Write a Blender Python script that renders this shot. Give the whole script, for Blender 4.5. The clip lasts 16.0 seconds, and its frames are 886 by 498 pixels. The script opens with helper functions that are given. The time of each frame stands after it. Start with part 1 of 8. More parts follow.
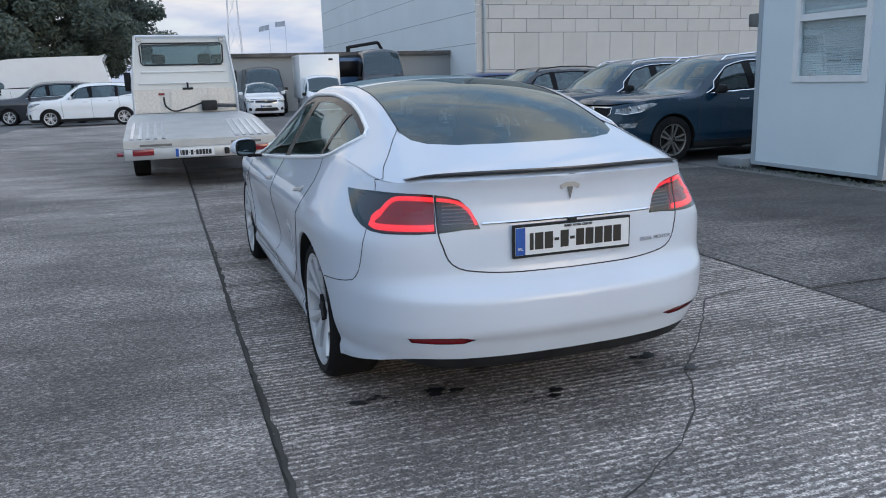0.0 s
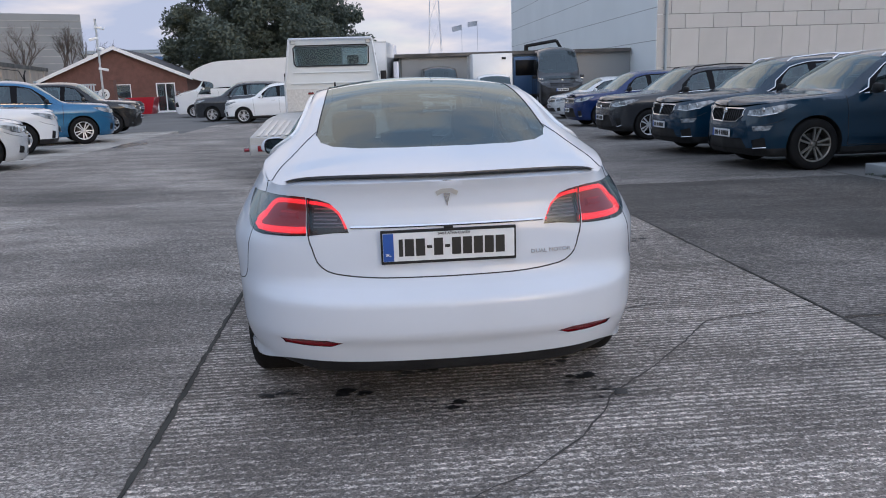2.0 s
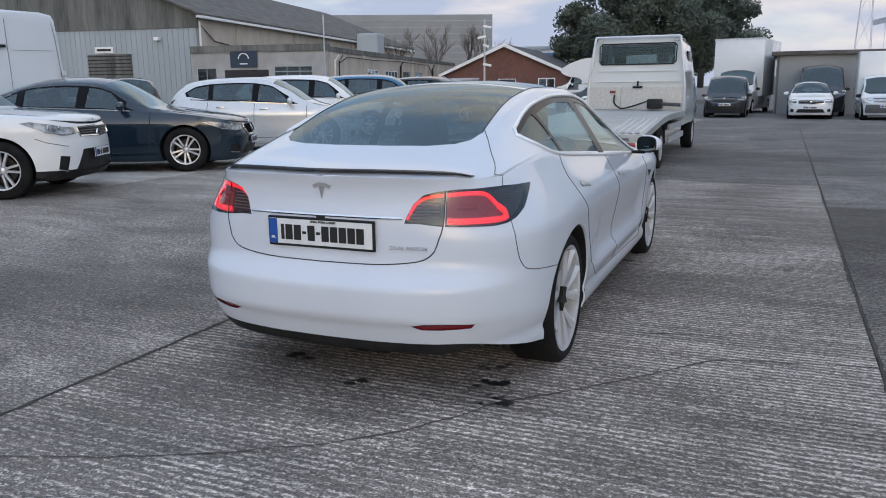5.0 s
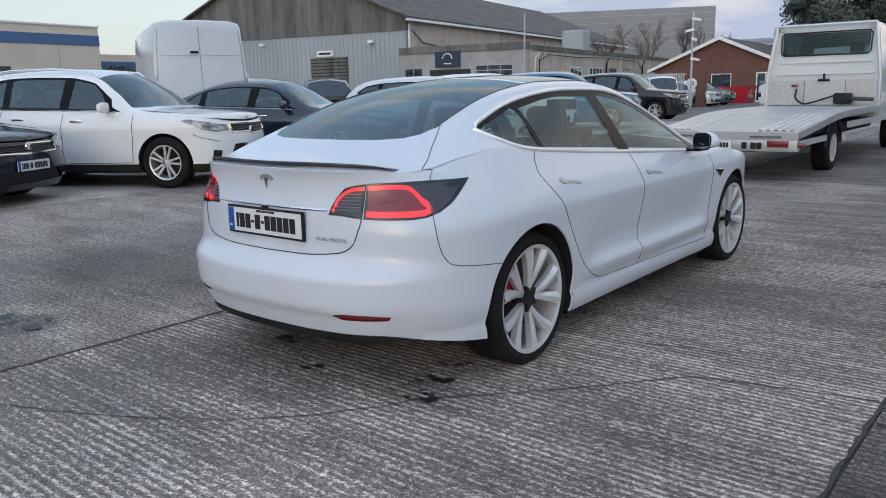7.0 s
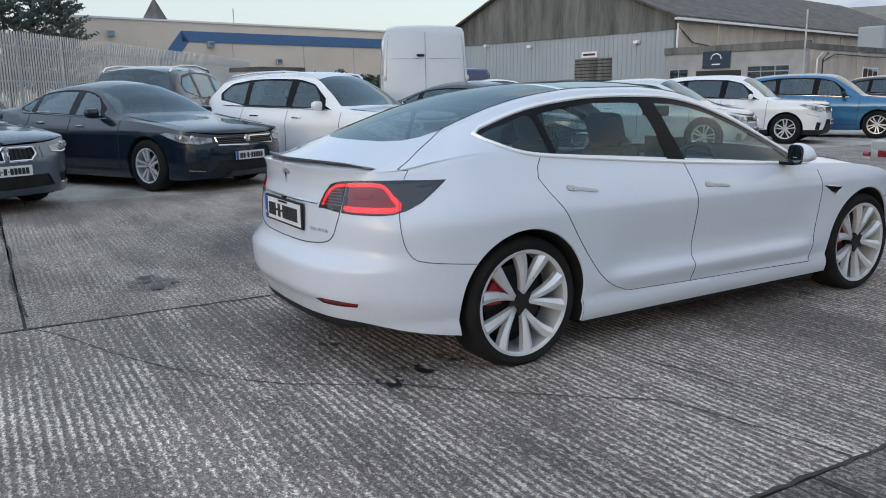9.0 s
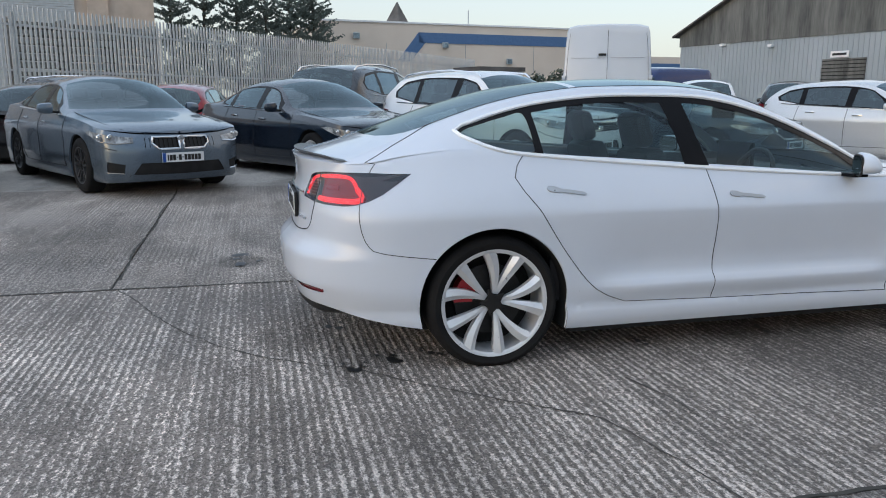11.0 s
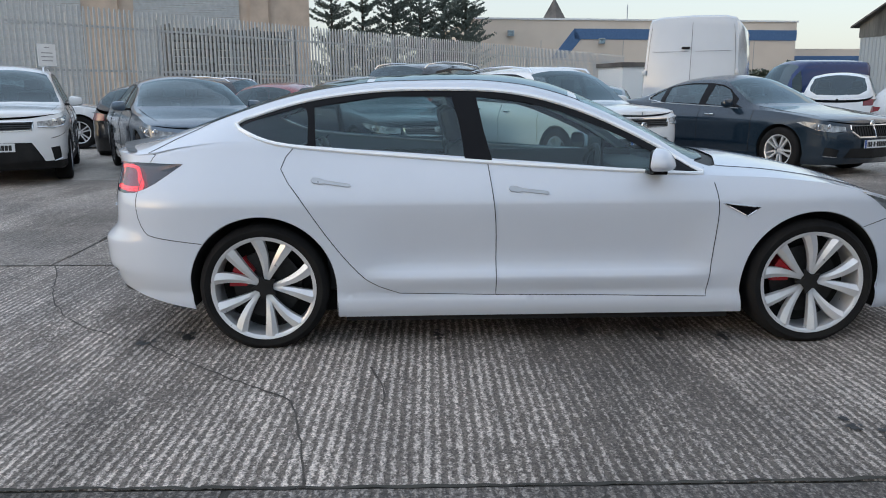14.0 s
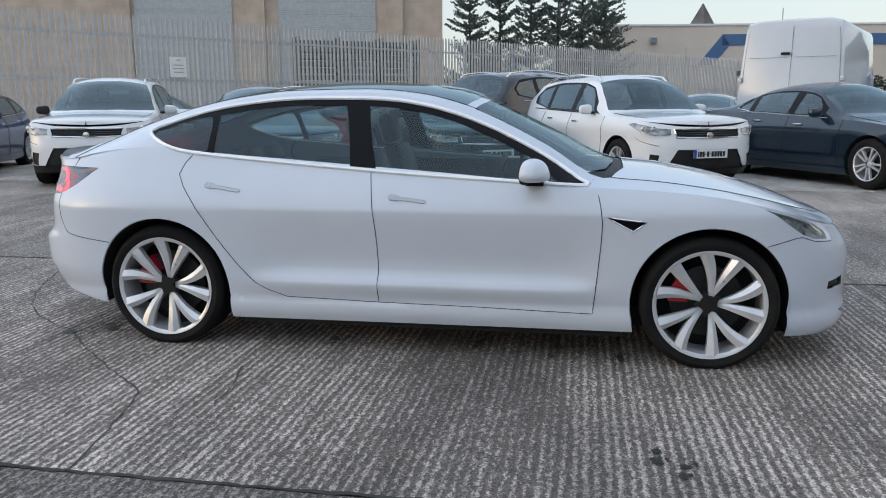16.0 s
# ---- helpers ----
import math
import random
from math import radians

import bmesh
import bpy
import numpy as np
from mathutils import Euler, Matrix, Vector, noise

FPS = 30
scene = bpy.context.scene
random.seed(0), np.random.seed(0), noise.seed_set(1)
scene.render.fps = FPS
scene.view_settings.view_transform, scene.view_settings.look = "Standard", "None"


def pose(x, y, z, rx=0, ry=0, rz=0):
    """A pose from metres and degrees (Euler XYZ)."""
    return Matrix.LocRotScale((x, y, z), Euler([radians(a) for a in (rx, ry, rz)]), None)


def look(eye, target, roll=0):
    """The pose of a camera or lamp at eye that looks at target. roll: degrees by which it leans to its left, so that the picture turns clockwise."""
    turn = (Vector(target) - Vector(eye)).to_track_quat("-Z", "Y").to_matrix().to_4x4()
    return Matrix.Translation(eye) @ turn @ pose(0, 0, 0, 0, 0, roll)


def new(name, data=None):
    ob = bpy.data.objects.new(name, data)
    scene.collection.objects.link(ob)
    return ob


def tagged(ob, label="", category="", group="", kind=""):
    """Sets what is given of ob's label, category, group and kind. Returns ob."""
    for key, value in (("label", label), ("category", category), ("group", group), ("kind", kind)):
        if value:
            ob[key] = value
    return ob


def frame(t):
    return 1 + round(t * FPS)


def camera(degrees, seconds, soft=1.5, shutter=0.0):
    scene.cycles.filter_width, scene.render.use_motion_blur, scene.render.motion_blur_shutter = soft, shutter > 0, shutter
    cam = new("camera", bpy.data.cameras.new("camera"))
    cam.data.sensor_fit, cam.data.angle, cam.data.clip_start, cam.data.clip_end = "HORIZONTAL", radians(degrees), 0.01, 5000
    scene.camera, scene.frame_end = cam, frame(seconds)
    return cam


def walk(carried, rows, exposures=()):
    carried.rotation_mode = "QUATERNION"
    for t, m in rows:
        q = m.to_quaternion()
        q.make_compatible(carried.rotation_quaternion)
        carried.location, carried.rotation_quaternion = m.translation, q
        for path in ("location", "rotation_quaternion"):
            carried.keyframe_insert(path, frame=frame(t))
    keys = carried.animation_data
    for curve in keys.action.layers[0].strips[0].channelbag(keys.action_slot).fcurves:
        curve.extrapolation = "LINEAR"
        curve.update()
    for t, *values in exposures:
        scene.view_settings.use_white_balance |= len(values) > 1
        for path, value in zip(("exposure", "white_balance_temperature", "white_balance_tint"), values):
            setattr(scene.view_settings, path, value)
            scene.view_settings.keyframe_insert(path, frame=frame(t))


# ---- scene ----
cam = camera(59.3, 16.0, soft=1.0)

PATH = [
    (0, (-1.517, -5.038, 1.414), (-0.871, -3.194, 0.989), -1.6),
    (0.5, (-1.184, -5.075, 1.414), (-0.653, -3.195, 0.989), -1.9),
    (1, (-0.889, -5.203, 1.401), (-0.472, -3.292, 0.982), -1.9),
    (1.5, (-0.616, -5.306, 1.424), (-0.312, -3.374, 1.007), -1.9),
    (2, (-0.277, -5.276, 1.398), (-0.107, -3.327, 0.983), -1.8),
    (2.5, (0.052, -5.294, 1.391), (0.081, -3.336, 0.981), -1.7),
    (3, (0.406, -5.345, 1.411), (0.28, -3.391, 1.005), -1.5),
    (3.5, (0.754, -5.257, 1.386), (0.468, -3.319, 0.985), -1.2),
    (4, (1.098, -5.228, 1.391), (0.656, -3.319, 0.991), -1.0),
    (4.5, (1.453, -5.246, 1.411), (0.861, -3.378, 1.01), -0.9),
    (4.7, (1.615, -5.222, 1.404), (0.944, -3.381, 1.002), -0.7),
    (6.8, (2.802, -4.608, 1.381), (1.609, -3.055, 0.976), -1.4),
    (7, (2.91, -4.525, 1.361), (1.668, -3.009, 0.96), -1.3),
    (7.5, (3.23, -4.342, 1.377), (1.866, -2.934, 0.982), -1.2),
    (8, (3.426, -4.088, 1.349), (1.946, -2.8, 0.96), -1.0),
    (8.5, (3.619, -3.849, 1.355), (2.031, -2.697, 0.968), -0.7),
    (9, (3.923, -3.635, 1.363), (2.236, -2.634, 0.975), -0.7),
    (9.2, (4.002, -3.53, 1.346), (2.276, -2.595, 0.964), -0.7),
    (11.3, (4.476, -2.298, 1.338), (2.555, -1.896, 0.953), -0.1),
    (11.5, (4.5, -2.169, 1.343), (2.571, -1.804, 0.959), -0.3),
    (12, (4.67, -1.831, 1.345), (2.729, -1.54, 0.961), -0.6),
    (12.5, (4.721, -1.52, 1.333), (2.771, -1.294, 0.949), -0.6),
    (13, (4.712, -1.172, 1.336), (2.756, -1.011, 0.95), -0.6),
    (13.5, (4.801, -0.808, 1.319), (2.842, -0.709, 0.932), -0.5),
    (14, (4.825, -0.492, 1.319), (2.864, -0.462, 0.93), -0.3),
    (14.5, (4.785, -0.158, 1.318), (2.823, -0.209, 0.932), -0.2),
    (15, (4.813, 0.189, 1.31), (2.854, 0.046, 0.932), -0.1),
    (15.5, (4.831, 0.533, 1.324), (2.881, 0.29, 0.953), -0.2),
    (16, (4.732, 0.879, 1.313), (2.796, 0.533, 0.947), -0.3),
]
walk(cam, [(t, look(eye, aim, roll)) for t, eye, aim, roll in PATH], exposures=[(0, 0.60, 5060, 13), (1.5, 0.58, 5280, 19), (3.5, 0.56, 5330, 19), (5, 0.56, 5320, 16), (8, 0.60, 5380, 14), (12, 0.72, 5480, 14), (16, 0.72, 5500, 14)])

# ---- world, sun and exposure ----
world = bpy.data.worlds.new("dusk_sky")
scene.world = world
world.use_nodes = True
wn, wl = world.node_tree.nodes, world.node_tree.links
wn.clear()
sky = wn.new("ShaderNodeTexSky")
sky.sky_type = "NISHITA"
sky.sun_disc = False
sky.sun_elevation, sky.sun_rotation = radians(12), radians(155)
sky.air_density, sky.dust_density = 1.2, 2.5
w_coord = wn.new("ShaderNodeTexCoord")
w_map = wn.new("ShaderNodeMapping")
w_map.inputs["Scale"].default_value = (1.3, 1.3, 5.0)
w_cloud = wn.new("ShaderNodeTexNoise")
w_cloud.inputs["Scale"].default_value, w_cloud.inputs["Detail"].default_value = 2.2, 7
w_cloud.inputs["Roughness"].default_value = 0.55
w_ramp = wn.new("ShaderNodeValToRGB")
w_ramp.color_ramp.elements[0].position, w_ramp.color_ramp.elements[1].position = 0.47, 0.66
w_tone = wn.new("ShaderNodeTexNoise")
w_tone.inputs["Scale"].default_value, w_tone.inputs["Detail"].default_value = 3.5, 5
w_tint = wn.new("ShaderNodeValToRGB")
w_tint.color_ramp.elements[0].position, w_tint.color_ramp.elements[1].position = 0.51, 0.76
w_tint.color_ramp.elements[0].color, w_tint.color_ramp.elements[1].color = (3.05, 3.1, 3.15, 1), (6.4, 5.2, 3.7, 1)
w_mix = wn.new("ShaderNodeMixRGB")
w_bg = wn.new("ShaderNodeBackground")
w_bg.inputs["Strength"].default_value = 0.12
w_out = wn.new("ShaderNodeOutputWorld")
wl.new(w_coord.outputs["Generated"], w_map.inputs["Vector"])
wl.new(w_map.outputs["Vector"], w_cloud.inputs["Vector"])
wl.new(w_map.outputs["Vector"], w_tone.inputs["Vector"])
w_sep = wn.new("ShaderNodeSeparateXYZ")
wl.new(w_coord.outputs["Generated"], w_sep.inputs["Vector"])
w_bank = wn.new("ShaderNodeMath")
w_bank.operation = "ADD"
w_side = wn.new("ShaderNodeMapRange")
for k, v in (("From Min", 0.45), ("From Max", 0.90), ("To Min", -0.22), ("To Max", 0.20)):
    w_side.inputs[k].default_value = v
wl.new(w_sep.outputs["Y"], w_side.inputs["Value"])
wl.new(w_side.outputs["Result"], w_bank.inputs[0])
wl.new(w_cloud.outputs["Fac"], w_bank.inputs[1])
wl.new(w_bank.outputs["Value"], w_ramp.inputs["Fac"])
w_high = wn.new("ShaderNodeMath")
w_high.operation = "MULTIPLY_ADD"
w_high.inputs[1].default_value = 0.85
wl.new(w_sep.outputs["Z"], w_high.inputs[0])
wl.new(w_tone.outputs["Fac"], w_high.inputs[2])
wl.new(w_high.outputs["Value"], w_tint.inputs["Fac"])
wl.new(w_ramp.outputs["Color"], w_mix.inputs["Fac"])
w_haze = wn.new("ShaderNodeMixRGB")
w_haze.inputs["Fac"].default_value = 0.62
w_low = wn.new("ShaderNodeValToRGB")
w_low.color_ramp.elements[0].position, w_low.color_ramp.elements[1].position = 0.03, 0.30
w_low.color_ramp.elements[0].color, w_low.color_ramp.elements[1].color = (5.6, 5.35, 4.2, 1), (4.3, 4.7, 4.6, 1)
wl.new(w_sep.outputs["Z"], w_low.inputs["Fac"])
wl.new(w_low.outputs["Color"], w_haze.inputs["Color2"])
wl.new(sky.outputs["Color"], w_haze.inputs["Color1"])
wl.new(w_haze.outputs["Color"], w_mix.inputs["Color1"])
wl.new(w_tint.outputs["Color"], w_mix.inputs["Color2"])
wl.new(w_mix.outputs["Color"], w_bg.inputs["Color"])
wl.new(w_bg.outputs["Background"], w_out.inputs["Surface"])

sun_data = bpy.data.lights.new("sun", "SUN")
sun_data.energy, sun_data.angle, sun_data.color = 0.5, radians(110), (1.0, 0.98, 0.95)
sun = new("sun", sun_data)
sun.matrix_world = look((0, 0, 0), (-0.14, 0.48, -0.87))


# ---- materials ----
def surface(name, c1, c2=None, scale=6.0, rough=0.6, metal=0.0, coat=0.0, bump=0.0, bump_scale=60.0, fine=40.0, fine_mix=0.25, stretch=(1, 1, 1), spread=0.15, coords="Object", random_tone=0.0):
    """A surface whose colour wanders between c1 and c2 at a coarse and a fine scale."""
    m = bpy.data.materials.new(name)
    m.use_nodes = True
    n, l = m.node_tree.nodes, m.node_tree.links
    b = n["Principled BSDF"]
    c2 = c2 or tuple(v * 0.85 for v in c1)
    tc = n.new("ShaderNodeTexCoord")
    mp = n.new("ShaderNodeMapping")
    mp.inputs["Scale"].default_value = stretch
    l.new(tc.outputs[coords], mp.inputs["Vector"])
    a = n.new("ShaderNodeTexNoise")
    a.inputs["Scale"].default_value, a.inputs["Detail"].default_value = scale, 5
    f = n.new("ShaderNodeTexNoise")
    f.inputs["Scale"].default_value, f.inputs["Detail"].default_value = fine, 3
    for q in (a, f):
        l.new(mp.outputs["Vector"], q.inputs["Vector"])
    mx = n.new("ShaderNodeMixRGB")
    mx.inputs["Fac"].default_value = fine_mix
    l.new(a.outputs["Fac"], mx.inputs["Color1"])
    l.new(f.outputs["Fac"], mx.inputs["Color2"])
    rp = n.new("ShaderNodeValToRGB")
    rp.color_ramp.elements[0].position, rp.color_ramp.elements[1].position = 0.5 - spread, 0.5 + spread
    rp.color_ramp.elements[0].color, rp.color_ramp.elements[1].color = (*c1, 1), (*c2, 1)
    l.new(mx.outputs["Color"], rp.inputs["Fac"])
    out = rp.outputs["Color"]
    if random_tone:
        oi = n.new("ShaderNodeObjectInfo")
        mr = n.new("ShaderNodeMapRange")
        mr.inputs["To Min"].default_value, mr.inputs["To Max"].default_value = 1 - random_tone, 1 + random_tone
        l.new(oi.outputs["Random"], mr.inputs["Value"])
        hs = n.new("ShaderNodeHueSaturation")
        l.new(mr.outputs["Result"], hs.inputs["Value"])
        l.new(out, hs.inputs["Color"])
        out = hs.outputs["Color"]
    l.new(out, b.inputs["Base Color"])
    rr = n.new("ShaderNodeMapRange")
    rr.inputs["To Min"].default_value, rr.inputs["To Max"].default_value = max(0.02, rough * 0.8), min(1.0, rough * 1.2)
    l.new(f.outputs["Fac"], rr.inputs["Value"])
    l.new(rr.outputs["Result"], b.inputs["Roughness"])
    b.inputs["Metallic"].default_value = metal
    b.inputs["Coat Weight"].default_value = coat
    b.inputs["Coat Roughness"].default_value = 0.04
    if bump:
        t = n.new("ShaderNodeTexNoise")
        t.inputs["Scale"].default_value, t.inputs["Detail"].default_value = bump_scale, 4
        l.new(mp.outputs["Vector"], t.inputs["Vector"])
        bp = n.new("ShaderNodeBump")
        bp.inputs["Strength"].default_value, bp.inputs["Distance"].default_value = bump, 0.01
        l.new(t.outputs["Fac"], bp.inputs["Height"])
        l.new(bp.outputs["Normal"], b.inputs["Normal"])
    return m


def glass(name, tint, clear=0.8, rough=0.0, skin=0.06, edge=0.85):
    """A thin pane: tinted see-through with a mirror-like skin."""
    m = bpy.data.materials.new(name)
    m.use_nodes = True
    n, l = m.node_tree.nodes, m.node_tree.links
    n.remove(n["Principled BSDF"])
    tr = n.new("ShaderNodeBsdfTransparent")
    tr.inputs["Color"].default_value = (*[c * clear for c in tint], 1)
    gl = n.new("ShaderNodeBsdfGlossy")
    gl.inputs["Roughness"].default_value = rough
    gl.inputs["Color"].default_value = (0.80, 0.94, 1.0, 1)
    fr = n.new("ShaderNodeLayerWeight")
    fr.inputs["Blend"].default_value = 0.5
    pw = n.new("ShaderNodeMath")
    pw.operation = "POWER"
    pw.inputs[1].default_value = 3.2
    l.new(fr.outputs["Facing"], pw.inputs[0])
    mr = n.new("ShaderNodeMapRange")
    mr.inputs["To Min"].default_value, mr.inputs["To Max"].default_value = skin, edge
    l.new(pw.outputs["Value"], mr.inputs["Value"])
    mx = n.new("ShaderNodeMixShader")
    l.new(mr.outputs["Result"], mx.inputs["Fac"])
    l.new(tr.outputs["BSDF"], mx.inputs[1])
    l.new(gl.outputs["BSDF"], mx.inputs[2])
    l.new(mx.outputs["Shader"], n["Material Output"].inputs["Surface"])
    return m


def lamp_glow(name, colour, strength):
    m = bpy.data.materials.new(name)
    m.use_nodes = True
    b = m.node_tree.nodes["Principled BSDF"]
    b.inputs["Base Color"].default_value = (*[c * 0.6 for c in colour], 1)
    b.inputs["Emission Color"].default_value = (*colour, 1)
    b.inputs["Emission Strength"].default_value = strength
    b.inputs["Roughness"].default_value = 0.2
    return m


def paint(name, c, metal=0.0, rough=0.28):
    """Car paint: fine flake under a clear coat, dulled a little by road film."""
    m = surface(name, c, tuple(min(1, v * 0.93 + 0.001) for v in c), scale=2.5, rough=rough, metal=metal, coat=1.0, fine=350, fine_mix=0.12, spread=0.3)
    m.node_tree.nodes["Principled BSDF"].inputs["Specular IOR Level"].default_value = 0.15
    return m


PEARL = paint("pearl_white_paint", (0.59, 0.63, 0.70), 0.0, 0.30)
BLACK = surface("black_plastic", (0.012, 0.012, 0.013), (0.022, 0.022, 0.022), rough=0.5, bump=0.1, bump_scale=400)
GLOSS_BLACK = surface("gloss_black", (0.004, 0.004, 0.005), (0.006, 0.006, 0.007), rough=0.22)
GLOSS_BLACK.node_tree.nodes["Principled BSDF"].inputs["Specular IOR Level"].default_value = 0.12
LINER = surface("wheel_arch_felt", (0.004, 0.004, 0.004), (0.008, 0.008, 0.008), rough=1.0)
RUBBER = surface("tyre_rubber", (0.007, 0.007, 0.008), (0.014, 0.0135, 0.013), rough=0.85, bump=0.15, bump_scale=120)
BLACK.node_tree.nodes["Principled BSDF"].inputs["Specular IOR Level"].default_value = 0.2
RUBBER.node_tree.nodes["Principled BSDF"].inputs["Specular IOR Level"].default_value = 0.2
ALLOY = surface("silver_alloy", (0.66, 0.67, 0.69), (0.58, 0.59, 0.605), rough=0.30, metal=0.4, coat=0.4, scale=9)
DARK_ALLOY = surface("dark_alloy", (0.10, 0.10, 0.105), (0.05, 0.05, 0.052), rough=0.4, metal=0.6)
# Whitened and barely metallic, in place of the bright sky chrome would mirror.
TRIM = surface("whitened_trim", (0.88, 0.89, 0.90), (0.82, 0.83, 0.84), rough=0.22, metal=0.25)
HANDLE = surface("satin_handle", (0.42, 0.43, 0.44), (0.37, 0.38, 0.39), rough=0.3, metal=0.6)
BRONZE_ALLOY = surface("bronze_grey_alloy", (0.26, 0.245, 0.215), (0.20, 0.19, 0.17), rough=0.32, metal=0.6)
CHROME = surface("chrome", (0.78, 0.79, 0.80), (0.70, 0.71, 0.72), rough=0.12, metal=1.0)
STEEL = surface("brake_steel", (0.05, 0.05, 0.052), (0.03, 0.029, 0.028), rough=0.5, metal=0.8)
# Metal tint darkened to stand in for dark surroundings reflected in the mirror.
MIRROR_DIM = surface("darkened_mirror_glass", (0.22, 0.25, 0.25), (0.18, 0.20, 0.20), rough=0.03, metal=1.0)
CALIPER = surface("red_caliper_paint", (0.42, 0.008, 0.018), (0.32, 0.006, 0.012), rough=0.3, coat=0.5)
CLOTH = surface("black_seat_leather", (0.012, 0.012, 0.014), (0.024, 0.024, 0.027), rough=0.55, bump=0.1)
GLASS_SIDE = glass("side_glass", (0.74, 0.88, 0.88), 0.80, skin=0.05, edge=0.55)
GLASS_ROOF = glass("dark_roof_glass", (0.10, 0.12, 0.14), 0.5, skin=0.10)
GLASS_REAR = glass("rear_glass", (0.52, 0.66, 0.72), 0.32, skin=0.08, edge=0.62)
GLASS_CAB = glass("cab_glass", (0.70, 0.80, 0.82), 0.75, skin=0.03)
GLASS_PARKED = glass("parked_car_glass", (0.50, 0.64, 0.66), 0.46, skin=0.09)
GLASS_WINDOW = glass("window_glass", (0.94, 0.97, 0.98), 0.98, skin=0.10)
LENS = glass("clear_lens", (1, 1, 1), 0.92)
LENS_SMOKE = glass("smoked_lens", (0.72, 0.62, 0.63), 0.85)
LENS_RED = surface("red_lens", (0.20, 0.006, 0.012), (0.13, 0.004, 0.008), rough=0.12, coat=0.8)
LENS_DARK = surface("dark_lens", (0.03, 0.012, 0.015), (0.015, 0.01, 0.011), rough=0.1, coat=0.8)
LENS_WHITE = surface("headlamp_lens", (0.36, 0.39, 0.41), (0.08, 0.085, 0.09), scale=9, rough=0.1, coat=0.9, spread=0.1)
RED_GLOW = lamp_glow("lit_red_lamp", (1.0, 0.030, 0.03), 1.05)
RED_DIM = lamp_glow("dim_red_lamp", (0.34, 0.006, 0.009), 0.22)
PLATE = surface("number_plate_white", (0.72, 0.73, 0.74), (0.64, 0.65, 0.66), rough=0.35)
PLATE_BLUE = surface("number_plate_blue", (0.02, 0.09, 0.38), (0.02, 0.07, 0.30), rough=0.35)
INK = surface("black_ink", (0.01, 0.01, 0.01), (0.015, 0.015, 0.015), rough=0.4)
SEAM = surface("panel_gap", (0.02, 0.02, 0.022), (0.03, 0.03, 0.032), rough=0.9)


def yard_z(x, y):
    """The yard's cross-fall: the concrete climbs gently towards the parked row."""
    if not -14.3 < x < -1.22 or not -16.5 < y < 22.5:
        return 0.0
    return 0.10 * (-1.22 - x) / 5.5 if x > -6.72 else 0.10 + 0.004 * (-6.72 - x)


# ---- mesh helpers ----
def mesh_object(name, verts, faces, material, parent=None, label="", smooth=True, sharp=40):
    me = bpy.data.meshes.new(name)
    me.from_pydata([tuple(map(float, v)) for v in verts], [], [tuple(f) for f in faces])
    if smooth:
        me.polygons.foreach_set("use_smooth", [True] * len(me.polygons))
        me.set_sharp_from_angle(angle=radians(sharp))
    me.materials.append(material)
    me.update()
    ob = new(name, me)
    if parent:
        ob.parent = parent
    if label:
        tagged(ob, label)
    return ob


def part(name, bm, material, parent, label="", smooth=True, sharp=40):
    me = bpy.data.meshes.new(name)
    bmesh.ops.recalc_face_normals(bm, faces=bm.faces)
    bm.to_mesh(me)
    bm.free()
    if smooth and len(me.polygons):
        me.polygons.foreach_set("use_smooth", [True] * len(me.polygons))
        me.set_sharp_from_angle(angle=radians(sharp))
    me.materials.append(material)
    ob = new(name, me)
    if parent:
        ob.parent = parent
    if label:
        tagged(ob, label)
    return ob


def thing(name, label, category, group="", kind="", m=None):
    ob = tagged(new(name), label, category, group, kind)
    if m is not None:
        ob.matrix_basis = m
    return ob


def add_box(bm, x0, x1, y0, y1, z0, z1, bevel=0.0, m=None):
    v = [bm.verts.new((x, y, z)) for x in (x0, x1) for y in (y0, y1) for z in (z0, z1)]
    fs = [bm.faces.new([v[i] for i in q]) for q in ((0, 1, 3, 2), (4, 6, 7, 5), (0, 4, 5, 1), (2, 3, 7, 6), (0, 2, 6, 4), (1, 5, 7, 3))]
    got = list(v)
    if bevel:
        es = list({e for f in fs for e in f.edges})
        r = bmesh.ops.bevel(bm, geom=es, offset=bevel, segments=2, affect="EDGES", profile=0.5)
        got = list({w for f in r["faces"] for w in f.verts} | {w for w in v if w.is_valid})
    if m is not None:
        bmesh.ops.transform(bm, matrix=m, verts=[w for w in got if w.is_valid])
    return bm


def box(*a, **k):
    return add_box(bmesh.new(), *a, **k)


def lathe(profile, steps=48, axis="x"):
    """Turns (radius, along) points round an axis through the origin."""
    bm = bmesh.new()
    rings = []
    for i in range(steps):
        a = 2 * math.pi * i / steps
        rings.append([bm.verts.new((q, r * math.cos(a), r * math.sin(a)) if axis == "x" else (r * math.cos(a), r * math.sin(a), q)) for r, q in profile])
    for i in range(steps):
        p, q = rings[i], rings[(i + 1) % steps]
        for j in range(len(profile) - 1):
            bm.faces.new((p[j], q[j], q[j + 1], p[j + 1]))
    return bm


